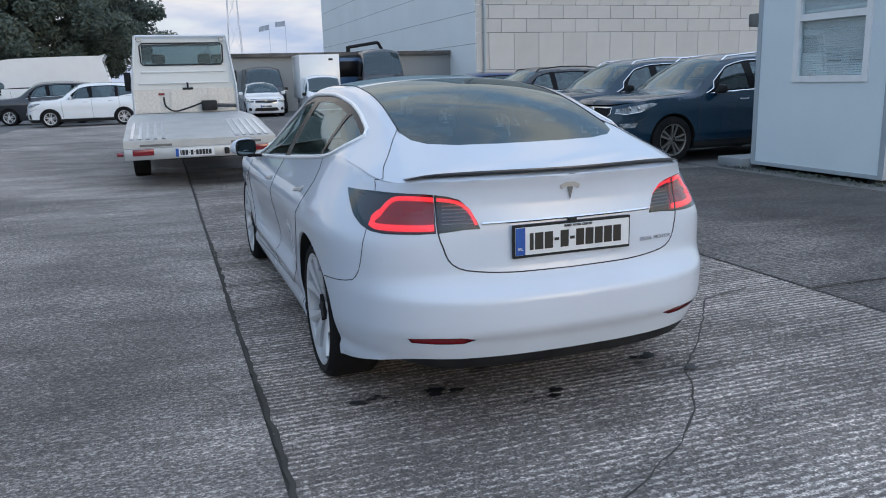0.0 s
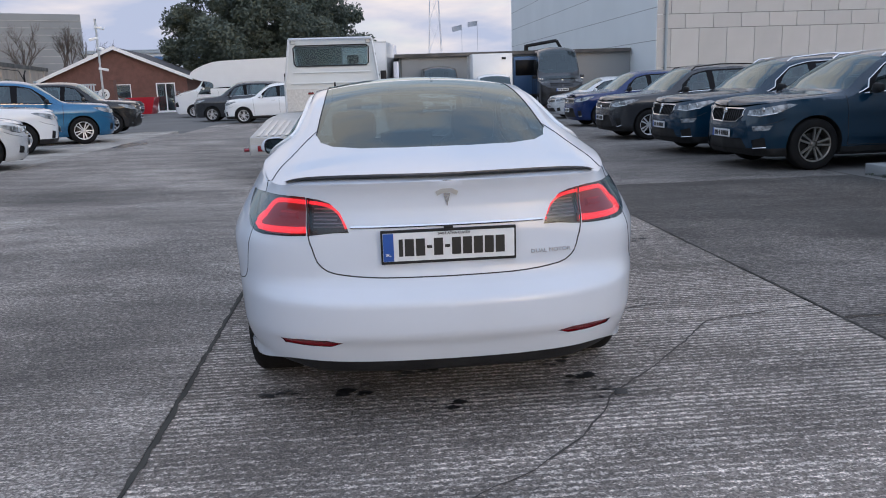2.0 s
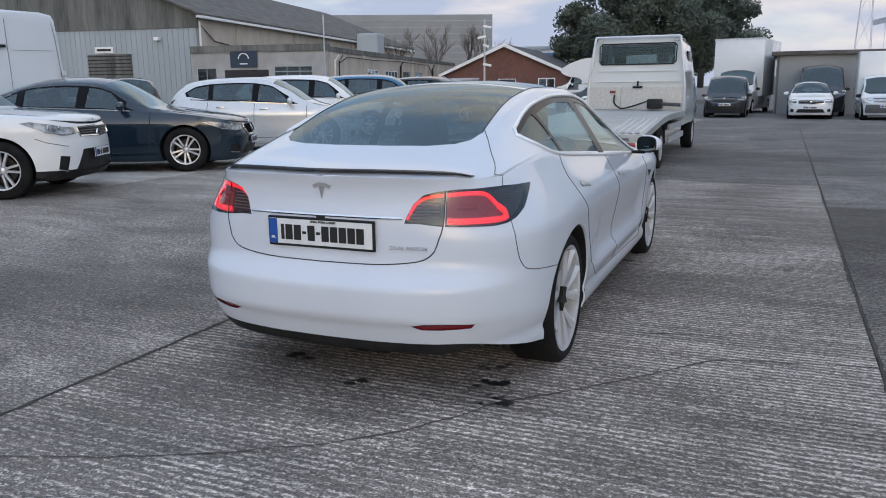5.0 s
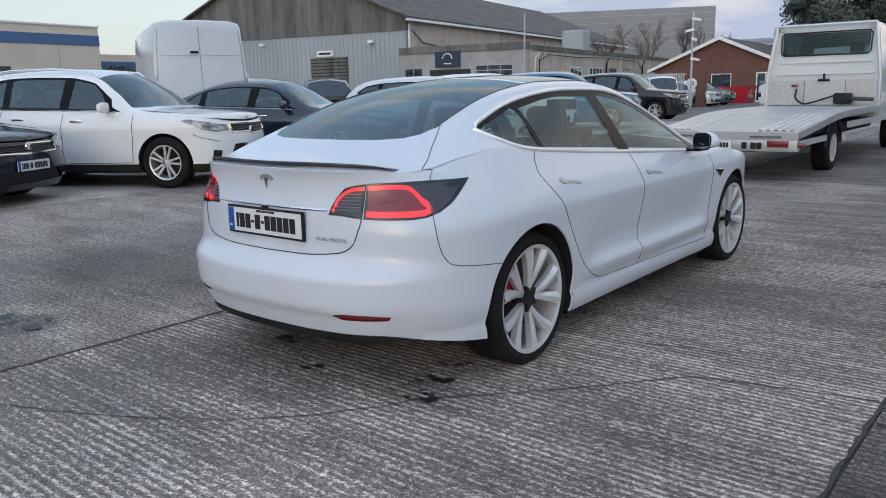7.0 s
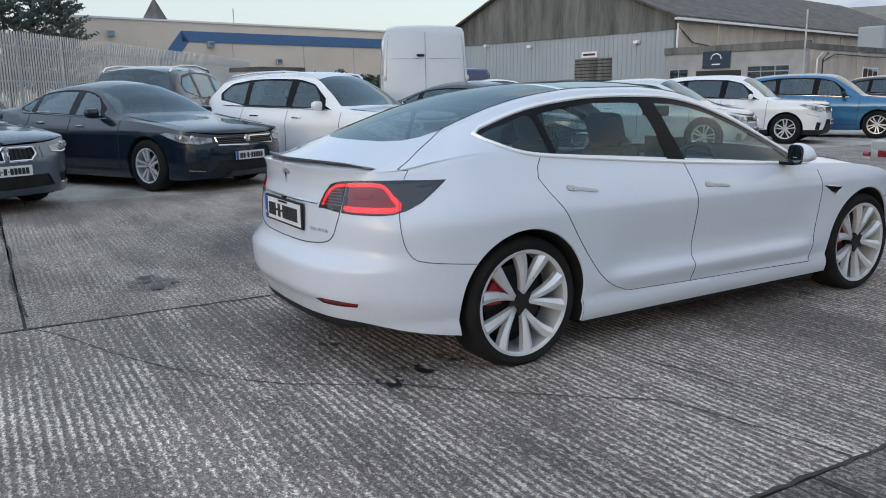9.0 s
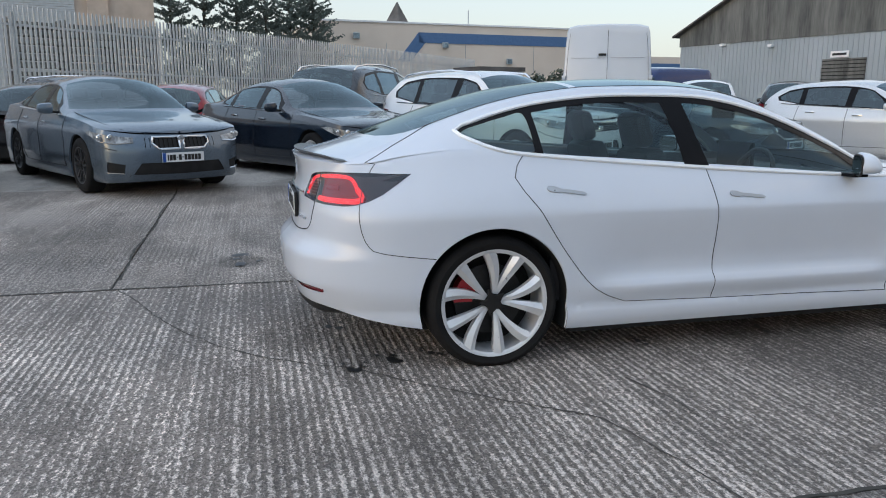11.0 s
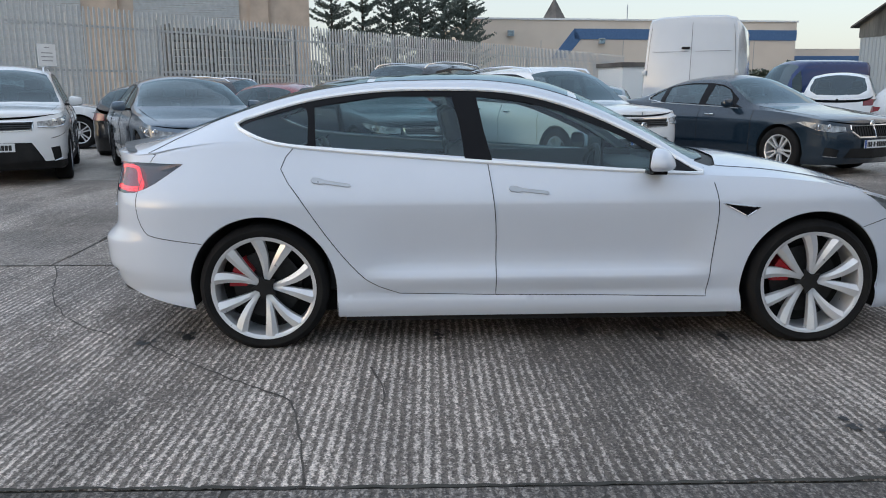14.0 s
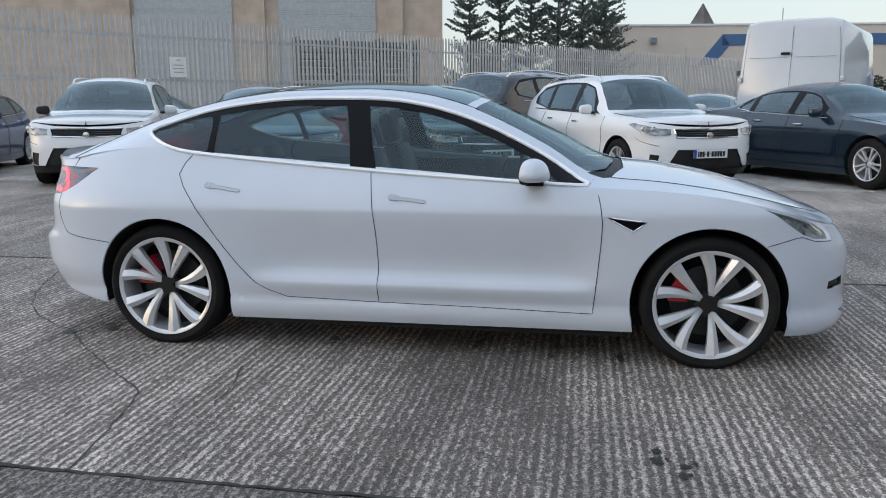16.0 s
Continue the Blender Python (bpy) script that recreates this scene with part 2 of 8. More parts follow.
def tube(points, r, sides=6, bm=None, closed=False, taper=None):
    """A rod of radius r along points."""
    bm = bm or bmesh.new()
    pts = [Vector(p) for p in points]
    rings = []
    n = len(pts)
    for i, p in enumerate(pts):
        d = (pts[(i + 1) % n] - pts[i - 1]) if closed else (pts[min(i + 1, n - 1)] - pts[max(i - 1, 0)])
        d.normalize()
        up = Vector((0, 0, 1)) if abs(d.z) < 0.9 else Vector((1, 0, 0))
        a = d.cross(up).normalized()
        b = d.cross(a)
        rad = r if taper is None else r * (1 + (taper - 1) * i / max(1, n - 1))
        rings.append([bm.verts.new(p + (a * math.cos(2 * math.pi * k / sides) + b * math.sin(2 * math.pi * k / sides)) * rad) for k in range(sides)])
    for i in range(n if closed else n - 1):
        p, q = rings[i], rings[(i + 1) % n]
        for k in range(sides):
            bm.faces.new((p[k], p[(k + 1) % sides], q[(k + 1) % sides], q[k]))
    if not closed and sides > 2:
        bm.faces.new(rings[0][::-1])
        bm.faces.new(rings[-1])
    return bm


def prism(outline, depth, m=None, bm=None):
    """A flat outline of (a, b) points, given depth along its third axis (a, b -> x, z; depth -> y)."""
    bm = bm or bmesh.new()
    f = [bm.verts.new((a, 0, b)) for a, b in outline]
    g = [bm.verts.new((a, depth, b)) for a, b in outline]
    bm.faces.new(f)
    bm.faces.new(g[::-1])
    for i in range(len(f)):
        j = (i + 1) % len(f)
        bm.faces.new((f[j], f[i], g[i], g[j]))
    if m is not None:
        bmesh.ops.transform(bm, matrix=m, verts=f + g)
    return bm


def keyed(keys):
    """A smooth curve through (position, value) keys, without overshoot."""
    xs = np.array([k[0] for k in keys], float)
    ys = np.array([k[1] for k in keys], float)
    o = np.argsort(xs)
    xs, ys = xs[o], ys[o]
    h = np.diff(xs)
    d = np.diff(ys) / h
    m = np.zeros(len(xs))
    m[0], m[-1] = d[0], d[-1]
    for i in range(1, len(xs) - 1):
        if d[i - 1] * d[i] > 0:
            w1, w2 = 2 * h[i] + h[i - 1], h[i] + 2 * h[i - 1]
            m[i] = (w1 + w2) / (w1 / d[i - 1] + w2 / d[i])

    def value(x):
        x = np.clip(np.asarray(x, float), xs[0], xs[-1])
        i = np.clip(np.searchsorted(xs, x) - 1, 0, len(xs) - 2)
        t = (x - xs[i]) / h[i]
        return ys[i] * (1 + 2 * t) * (1 - t) ** 2 + m[i] * h[i] * t * (1 - t) ** 2 + ys[i + 1] * t * t * (3 - 2 * t) + m[i + 1] * h[i] * t * t * (t - 1)

    return value


def inside(poly, pts):
    """Which of pts lie in the polygon."""
    p, q = np.asarray(poly, float), np.asarray(pts, float)
    hit = np.zeros(len(q), bool)
    j = len(p) - 1
    for i in range(len(p)):
        c = (p[i, 1] > q[:, 1]) != (p[j, 1] > q[:, 1])
        with np.errstate(divide="ignore", invalid="ignore"):
            xx = (p[j, 0] - p[i, 0]) * (q[:, 1] - p[i, 1]) / (p[j, 1] - p[i, 1]) + p[i, 0]
        hit ^= c & (q[:, 0] < xx)
        j = i
    return hit


def resample(points, step, closed=True):
    pts = [np.asarray(p, float) for p in points]
    if closed:
        pts = pts + [pts[0]]
    out = []
    for a, b in zip(pts[:-1], pts[1:]):
        k = max(1, int(np.ceil(np.linalg.norm(b - a) / step)))
        out += [a + (b - a) * i / k for i in range(k)]
    if not closed:
        out.append(pts[-1])
    return np.array(out)


def rounded(points, step=0.02, closed=True):
    """A smooth line (Catmull-Rom) through points."""
    p = [np.asarray(q, float) for q in points]
    n = len(p)
    out = []
    for i in range(n if closed else n - 1):
        a, b, c, d = (p[(i - 1) % n], p[i], p[(i + 1) % n], p[(i + 2) % n]) if closed else (p[max(i - 1, 0)], p[i], p[i + 1], p[min(i + 2, n - 1)])
        k = max(2, int(np.linalg.norm(c - b) / step))
        for j in range(k):
            t = j / k
            out.append(0.5 * (2 * b + (c - a) * t + (2 * a - 5 * b + 4 * c - d) * t * t + (3 * b - a - 3 * c + d) * t ** 3))
    if not closed:
        out.append(p[-1])
    return np.array(out)


def tile_regions(outline, regions, step, lines=()):
    """Triangulates the outline, with the regions' borders as edges. Returns points, triangles and each triangle's region index (-1: none)."""
    from mathutils import geometry
    loops = [resample(outline, step)] + [resample(r, step * 0.7) for r in regions]
    pts, edges = [], []
    for lp in loops:
        k = len(pts)
        pts += [tuple(p) for p in lp]
        edges += [(k + i, k + (i + 1) % len(lp)) for i in range(len(lp))]
    for line in lines:
        lp = resample(line, step * 0.7, closed=False)
        k = len(pts)
        pts += [tuple(p) for p in lp]
        edges += [(k + i, k + i + 1) for i in range(len(lp) - 1)]
    border = np.array(pts)
    lo, hi = loops[0].min(0), loops[0].max(0)
    gx, gy = np.arange(lo[0] + step / 2, hi[0], step), np.arange(lo[1] + step / 2, hi[1], step * 0.866)
    grid = np.array([(x + (step / 2 if j % 2 else 0), y) for j, y in enumerate(gy) for x in gx])
    grid = grid[inside(loops[0], grid)]
    keep = np.ones(len(grid), bool)
    for i in range(0, len(border), 200):
        d = ((grid[:, None, :] - border[None, i:i + 200, :]) ** 2).sum(2).min(1)
        keep &= d > (0.45 * step) ** 2
    pts += [tuple(p) for p in grid[keep]]
    vs, _, fs, *_ = geometry.delaunay_2d_cdt([Vector(p) for p in pts], edges, [], 0, 1e-5)
    v = np.array([tuple(p) for p in vs])
    f = [tuple(q) for q in fs if len(q) == 3]
    mid = np.array([v[list(q)].mean(0) for q in f])
    tag = np.full(len(f), -2)
    tag[inside(loops[0], mid)] = -1
    for i in range(len(regions) - 1, -1, -1):
        tag[inside(loops[i + 1], mid) & (tag > -2)] = i
    return v, f, tag


# ---- cars ----
class CarShape:
    """A car's skin: below the shoulder an outline pushed in and out by profiles of height, above it a cap of cross-sections."""

    def __init__(self, plan, side, rear, front, shoulder, centre, rail_x, rail_z, scoop=None):
        c = rounded(plan, 0.01, closed=False)
        d = np.r_[0, np.cumsum(np.linalg.norm(np.diff(c, axis=0), axis=1))]
        self.len = d[-1]
        self.s = np.linspace(0, d[-1], 700)
        self.c = np.c_[np.interp(self.s, d, c[:, 0]), np.interp(self.s, d, c[:, 1])]
        t = np.gradient(self.c, axis=0)
        for _ in range(6):
            t[1:-1] = (t[:-2] + 2 * t[1:-1] + t[2:]) / 4
        t /= np.linalg.norm(t, axis=1)[:, None]
        self.n = np.c_[t[:, 1], -t[:, 0]]
        self.n[0], self.n[-1] = (0, -1), (0, 1)
        self.scoop = [(keyed(a), keyed(b)) for a, b in (scoop or [])]
        self.side, self.rear, self.front = keyed(side), keyed(rear), keyed(front)
        self.zb, self.zc, self.rx, self.rz = keyed(shoulder), keyed(centre), keyed(rail_x), keyed(rail_z)
        top = np.array([self.low(s, z) for s, z in zip(self.s, self.top(self.s))])
        self.top_xy = top[:, :2]
        self.y0, self.y1 = top[0, 1], top[-1, 1]
        o = np.argsort(self.top_xy[:, 1])
        self.by, self.bx = self.top_xy[o, 1], self.top_xy[o, 0]

    def sy(self, y):
        return float(np.interp(y, self.c[:, 1], self.s))

    def sx(self, x, front=False):
        h = len(self.s) // 2
        if front:
            return float(np.interp(-x, -self.c[h:, 0], self.s[h:]))
        k = int(np.argmax(self.c[:h, 0]))
        return float(np.interp(x, self.c[:k, 0], self.s[:k]))

    def top(self, s):
        return self.zb(np.interp(s, self.s, self.c[:, 1]))

    def normal(self, s):
        return np.array([np.interp(s, self.s, self.n[:, 0]), np.interp(s, self.s, self.n[:, 1])])

    def low(self, s, z, out=0.0):
        c = np.array([np.interp(s, self.s, self.c[:, 0]), np.interp(s, self.s, self.c[:, 1])])
        n = self.normal(s)
        w = n[1] ** 2
        off = (1 - w) * self.side(z) + w * (self.rear(z) if n[1] < 0 else self.front(z)) + out
        for a, b in self.scoop:
            off += (1 - w) * float(a(z)) * float(b(c[1]))
        p = c + n * off
        return np.array([max(p[0], 0.0) if s > 0.001 and s < self.len - 0.001 else 0.0, p[1], z])

    def section(self, y):
        xb = max(1e-4, float(np.interp(y, self.by, self.bx)))
        zb, zc = float(self.zb(y)), float(self.zc(y))
        xr = min(float(self.rx(y)), 0.93 * xb)
        return xb, zb, xr, max(zb, float(self.rz(y))), zc

    def cap(self, v, y, out=0.0):
        """v: 0 at the shoulder, 1 at the rail, 2 at the middle."""
        xb, zb, xr, zr, zc = self.section(y)
        if v <= 1:
            return np.array([xb + (xr - xb) * v + out, y, zb + (zr - zb) * (v + 0.22 * v * (1 - v)) + out * 0.5])
        w = max(0.0, 2 - v)
        return np.array([xr * w, y, zr + (zc - zr) * (1 - w ** 2.2) + out])

    def v_of(self, y, z):
        """The side window's v at a height."""
        xb, zb, xr, zr, zc = self.section(y)
        q = (z - zb) / max(1e-4, zr - zb)
        vs = np.linspace(0, 1, 60)
        return float(np.interp(q, vs + 0.22 * vs * (1 - vs), vs))

    def v_x(self, x, y):
        xb, zb, xr, zr, zc = self.section(y)
        return float(np.clip(2 - x / xr if x < xr else (xb - x) / (xb - xr), -0.05, 2.05))


CAP_UNIT = 0.55


from mathutils import kdtree


def build_skin(car, shape, bottom, low_regions, cap_regions, step, lines=()):
    """Cuts the skin into named panels. A region: name, outline, material, paired (one mesh a side), inset. Returns name -> objects."""
    S = shape
    parts = {}

    def gather(v, f, tag, regions, place, fallback):
        for i in range(-1, len(regions)):
            name, _, material, paired, inset, label = regions[i] if i >= 0 else fallback
            tri = [q for q, t in zip(f, tag) if t == i]
            if not tri or material is None:
                continue
            ids = sorted({k for q in tri for k in q})
            at = {k: j for j, k in enumerate(ids)}
            xyz = [place(*v[k], inset) for k in ids]
            e = parts.setdefault(name, {"v": [], "f": [], "m": material, "p": paired, "l": label})
            o = len(e["v"])
            e["v"] += xyz
            e["f"] += [tuple(at[k] + o for k in q) for q in tri]

    ss = np.linspace(0, S.len, 260)
    line = [(s, bottom(float(np.interp(s, S.s, S.c[:, 1])))) for s in ss] + [(s, float(S.top(s))) for s in ss[::-1]]
    v, f, tag = tile_regions(line, [r[1] for r in low_regions], step, lines)
    gather(v, f, tag, low_regions, lambda s, z, o: S.low(s, z, o), ("body", None, car["paint"], False, 0, ""))
    ys = np.linspace(S.y0 + 0.001, S.y1 - 0.001, 220)
    dom = [(0.0, y) for y in ys] + [(2 * CAP_UNIT, y) for y in ys[::-1]]
    v, f, tag = tile_regions(dom, [r[1] for r in cap_regions], step)
    gather(v, f, tag, cap_regions, lambda u, y, o: S.cap(u / CAP_UNIT, y, o), ("body", None, car["paint"], False, 0, ""))
    made = {}
    for name, e in parts.items():
        vs = np.array(e["v"])
        fs = []
        for a, b, c in e["f"]:
            nrm = np.cross(vs[b] - vs[a], vs[c] - vs[a])
            mid = (vs[a] + vs[b] + vs[c]) / 3 - np.array([0, np.clip((vs[a][1]), -1.2, 1.2), 0.45])
            fs.append((a, b, c) if nrm @ mid >= 0 else (a, c, b))
        mir = vs * (-1, 1, 1)
        flip = [(a, c, b) for a, b, c in fs]
        if e["p"]:
            made[name] = [mesh_object(name, vs, fs, e["m"], car["root"], e["l"]), mesh_object(name, mir, flip, e["m"], car["root"], e["l"])]
        else:
            n = len(vs)
            made[name] = [mesh_object(name, np.r_[vs, mir], fs + [tuple(k + n for k in q) for q in flip], e["m"], car["root"], e["l"])]
        for ob in made[name]:
            bm = bmesh.new()
            bm.from_mesh(ob.data)
            bmesh.ops.remove_doubles(bm, verts=bm.verts, dist=0.0006)
            bm.to_mesh(ob.data)
            bm.free()
            ob.data.set_sharp_from_angle(angle=radians(38))
    blend_edges([ob for obs in made.values() for ob in obs if ob.data.materials[0] == car["paint"]], step)
    return made


def blend_edges(obs, reach):
    """Lets the shading run on across the joints between painted panels."""
    rims = []
    for ob in obs:
        me = ob.data
        count = {}
        for p in me.polygons:
            for e in p.edge_keys:
                count[e] = count.get(e, 0) + 1
        rims.append(sorted({v for e, c in count.items() if c == 1 for v in e}))
    tree = kdtree.KDTree(sum(len(r) for r in rims))
    normals = []
    for ob, rim in zip(obs, rims):
        for v in rim:
            tree.insert(ob.data.vertices[v].co, len(normals))
            normals.append(ob.data.vertices[v].normal.copy())
    tree.balance()
    for ob, rim in zip(obs, rims):
        custom = [(0.0, 0.0, 0.0)] * len(ob.data.vertices)
        for v in rim:
            own = ob.data.vertices[v].normal
            total = Vector((0, 0, 0))
            for co, i, d in tree.find_range(ob.data.vertices[v].co, reach):
                if normals[i].dot(own) > 0.80:
                    total += normals[i] * (1 - 0.8 * d / reach)
            if total.length > 0:
                custom[v] = tuple(total.normalized())
        ob.data.normals_split_custom_set_from_vertices(custom)


def both_sides(name, points, r, material, root, label="", sides=6):
    """The same rod on both flanks, each an object of its own."""
    for sgn in (1, -1):
        part(name, tube([(p[0] * sgn, p[1], p[2]) for p in points], r, sides), material, root, label)


def low_line(shape, pts, out=0.001, step=0.02):
    return [shape.low(s, z, out) for s, z in resample(pts, step, closed=False)]


def arch(hub_y, hub_z, r, zmin):
    """The outline of a wheel arch in (y, z)."""
    a0 = math.asin(max(-1, min(1, (zmin - hub_z) / r)))
    return [(hub_y + r * math.cos(a), hub_z + r * math.sin(a)) for a in np.linspace(a0, math.pi - a0, 44)]


def open_arch(hub_y, hub_z, r, zmin):
    """A wheel arch that is round above the hub and runs straight down below it."""
    return [(hub_y + r * 1.02, zmin)] + [(hub_y + r * math.cos(a), hub_z + r * math.sin(a)) for a in np.linspace(-0.05, math.pi + 0.25, 44)] + [(hub_y - r * 0.88, zmin)]


def arch_liner(shape, hub_y, hub_z, r, root, zmin, lip, deep=0.30, legs=None):
    """The lip and the dark inside of a wheel arch, on both flanks."""
    pts = arch(hub_y, hub_z, r, zmin)
    if legs:
        pts = open_arch(hub_y, hub_z, r, zmin)[1:-1]
        pts = [(pts[0][0], float(legs(pts[0][0])) + 0.006)] + pts + [(pts[-1][0], float(legs(pts[-1][0])) + 0.010)]
        pts = [(y, max(z, float(legs(y)) + 0.006)) for y, z in resample(pts, 0.03, closed=False)]
    rim = 0.009 if legs else 0.022
    for name, d0, d1, k0, k1, mat in (("arch_lip", 0, rim, 1.0, 0.99, lip), ("arch_liner", rim, deep, 0.99, 0.99, LINER)):
        for sgn in (1, -1):
            bm = bmesh.new()
            prev = None
            for y, z in pts:
                p = shape.low(shape.sy(y), max(z, zmin))
                row = [bm.verts.new(((p[0] - d) * sgn, hub_y + (y - hub_y) * k, hub_z + (z - hub_z) * k)) for d, k in ((d0, k0), (d1, k1))]
                if prev:
                    bm.faces.new((prev[0], row[0], row[1], prev[1]))
                prev = row
            part(name, bm, mat, root)
    x = float(shape.low(shape.sy(hub_y), hub_z + r)[0]) - deep + 0.01
    for sgn in (1, -1):
        bm = bmesh.new()
        bm.faces.new([bm.verts.new((x * sgn, y, z)) for y, z in pts])
        part("wheel_well", bm, LINER, root)


def rim_spokes(kind, r):
    """Spokes of a wheel in its own plane, the outer face towards +x."""
    bm = bmesh.new()
    if kind == "turbine":
        # five pairs of blades; the two of a pair meet near the hub
        rads = np.linspace(0.042, r * 0.975, 12)
        for k in range(5):
            for side in (-1, 1):
                rows = []
                for rad in rads:
                    q = (rad - rads[0]) / (rads[-1] - rads[0])
                    mid = 2 * math.pi * k / 5 + side * radians(7.5 + 10.5 * q) + 0.06 * q * q
                    wide = (0.0085 + 0.0250 * q ** 0.9) / rad
                    row = []
                    for e, d in ((-1, -0.004), (0.15, 0.008), (1, -0.012)):
                        b = mid + e * wide
                        row.append(bm.verts.new((0.004 - 0.034 * (1 - q) ** 1.3 + d * q, rad * math.cos(b), rad * math.sin(b))))
                    for e in (1, -1):
                        b = mid + e * wide
                        row.append(bm.verts.new((-0.035 - 0.02 * (1 - q), rad * math.cos(b), rad * math.sin(b))))
                    rows.append(row)
                for p, n2 in zip(rows[:-1], rows[1:]):
                    for i in range(5):
                        j = (i + 1) % 5
                        bm.faces.new((p[i], p[j], n2[j], n2[i]))
    else:
        count = 5
        for i in range(count):
            a = 2 * math.pi * i / count + 0.3
            for side in (-1, 1):
                f, g = [], []
                for rad, w in ((0.05, 0.002), (r * 0.97, 0.030), (r * 0.97, 0.058), (0.05, 0.028)):
                    w *= side
                    y, z = rad * math.cos(a) - w * math.sin(a), rad * math.sin(a) + w * math.cos(a)
                    dish = 0.004 - 0.02 * (1 - rad / r)
                    f.append(bm.verts.new((dish, y, z)))
                    g.append(bm.verts.new((dish - 0.03, y, z)))
                bm.faces.new(f)
                bm.faces.new(g[::-1])
                for k in range(4):
                    j = (k + 1) % 4
                    bm.faces.new((f[j], f[k], g[k], g[j]))
    bm.normal_update()
    return bm


def wheel(root, x, y, z, r, rim_r, width, sign, rim_mat, kind, turn=0.0, caliper=None, steps=48):
    """tyre > nothing; rim, spokes, brake parts: under one wheel."""
    w = new("wheel")
    w.parent = root
    w.matrix_basis = pose(x * sign, y, z, 0, 0, 0 if sign > 0 else 180) @ pose(0, 0, 0, turn)
    tyre = [(rim_r * 0.97, 0.0), (rim_r + 0.004, 0.006), (rim_r + 0.012, 0.010), ((r + rim_r) / 2, 0.014), (r - 0.018, 0.004), (r - 0.004, -0.012), (r, -0.03), (r, -width + 0.03), (r - 0.02, -width + 0.005), (rim_r, -width)]
    part("tyre", lathe(tyre, steps), RUBBER, w)
    part("rim", lathe([(rim_r * 0.985, 0.004), (rim_r * 1.0, 0.008), (rim_r * 0.985, 0.008), (rim_r * 0.925, 0.000), (rim_r * 0.915, -0.03), (rim_r * 0.91, -0.12), (rim_r * 0.93, -width * 0.95)], steps), rim_mat, w)
    part("spoke_face", rim_spokes(kind, rim_r * 0.97), rim_mat, w, sharp=25)
    part("hub_cap", lathe([(0.0005, -0.026), (0.026, -0.027), (0.034, -0.030), (0.040, -0.036), (0.060, -0.06)], 24), LINER if kind == "turbine" else rim_mat, w)
    if kind == "turbine":
        star = [((0.070 if k % 2 else 0.036) * math.cos(math.pi * k / 5), (0.070 if k % 2 else 0.036) * math.sin(math.pi * k / 5)) for k in range(10)]
        bm = prism(star, 0.022)
        bmesh.ops.transform(bm, matrix=pose(-0.012, 0, 0, 0, 0, 90), verts=bm.verts)
        part("hub_star", bm, LINER, w, "flat black star at the hub", smooth=False)
    part("brake_disc", lathe([(0.04, -0.10), (rim_r * 0.66, -0.10), (rim_r * 0.66, -0.12), (0.04, -0.12)], 32), STEEL, w)
    part("wheel_back", lathe([(0.0005, -0.165), (rim_r * 0.93, -0.165)], 32), LINER, w)
    if caliper:
        bm = bmesh.new()
        f = []
        for a in np.linspace(radians(caliper - 27), radians(caliper + 27), 9):
            f.append((a, rim_r * 0.36, rim_r * 0.70))
        for x0 in (-0.06,):
            lo = [bm.verts.new((x0, q * math.cos(a), q * math.sin(a))) for a, q, _ in f]
            hi = [bm.verts.new((x0, q * math.cos(a), q * math.sin(a))) for a, _, q in f]
            lo2 = [bm.verts.new((x0 - 0.07, q * math.cos(a), q * math.sin(a))) for a, q, _ in f]
            hi2 = [bm.verts.new((x0 - 0.07, q * math.cos(a), q * math.sin(a))) for a, _, q in f]
            for i in range(len(f) - 1):
                bm.faces.new((lo[i], lo[i + 1], hi[i + 1], hi[i]))
                bm.faces.new((hi[i], hi[i + 1], hi2[i + 1], hi2[i]))
                bm.faces.new((lo[i + 1], lo[i], lo2[i], lo2[i + 1]))
            bm.faces.new((lo[0], hi[0], hi2[0], lo2[0]))
            bm.faces.new((hi[-1], lo[-1], lo2[-1], hi2[-1]))
        part("brake_caliper", bm, CALIPER, w, "red brake caliper")
    return w


def text_mesh(body, size, depth=0.002):
    """The words as a mesh, centred on the origin, in the xz plane, facing -y."""
    cu = bpy.data.curves.new("letters", "FONT")
    cu.body, cu.size, cu.extrude, cu.align_x, cu.align_y = body, size, depth, "CENTER", "CENTER"
    ob = bpy.data.objects.new("letters", cu)
    me = bpy.data.meshes.new_from_object(ob)
    bpy.data.objects.remove(ob)
    bpy.data.curves.remove(cu)
    bm = bmesh.new()
    bm.from_mesh(me)
    bpy.data.meshes.remove(me)
    bmesh.ops.rotate(bm, verts=bm.verts, cent=(0, 0, 0), matrix=Matrix.Rotation(radians(90), 3, "X"))
    return bm


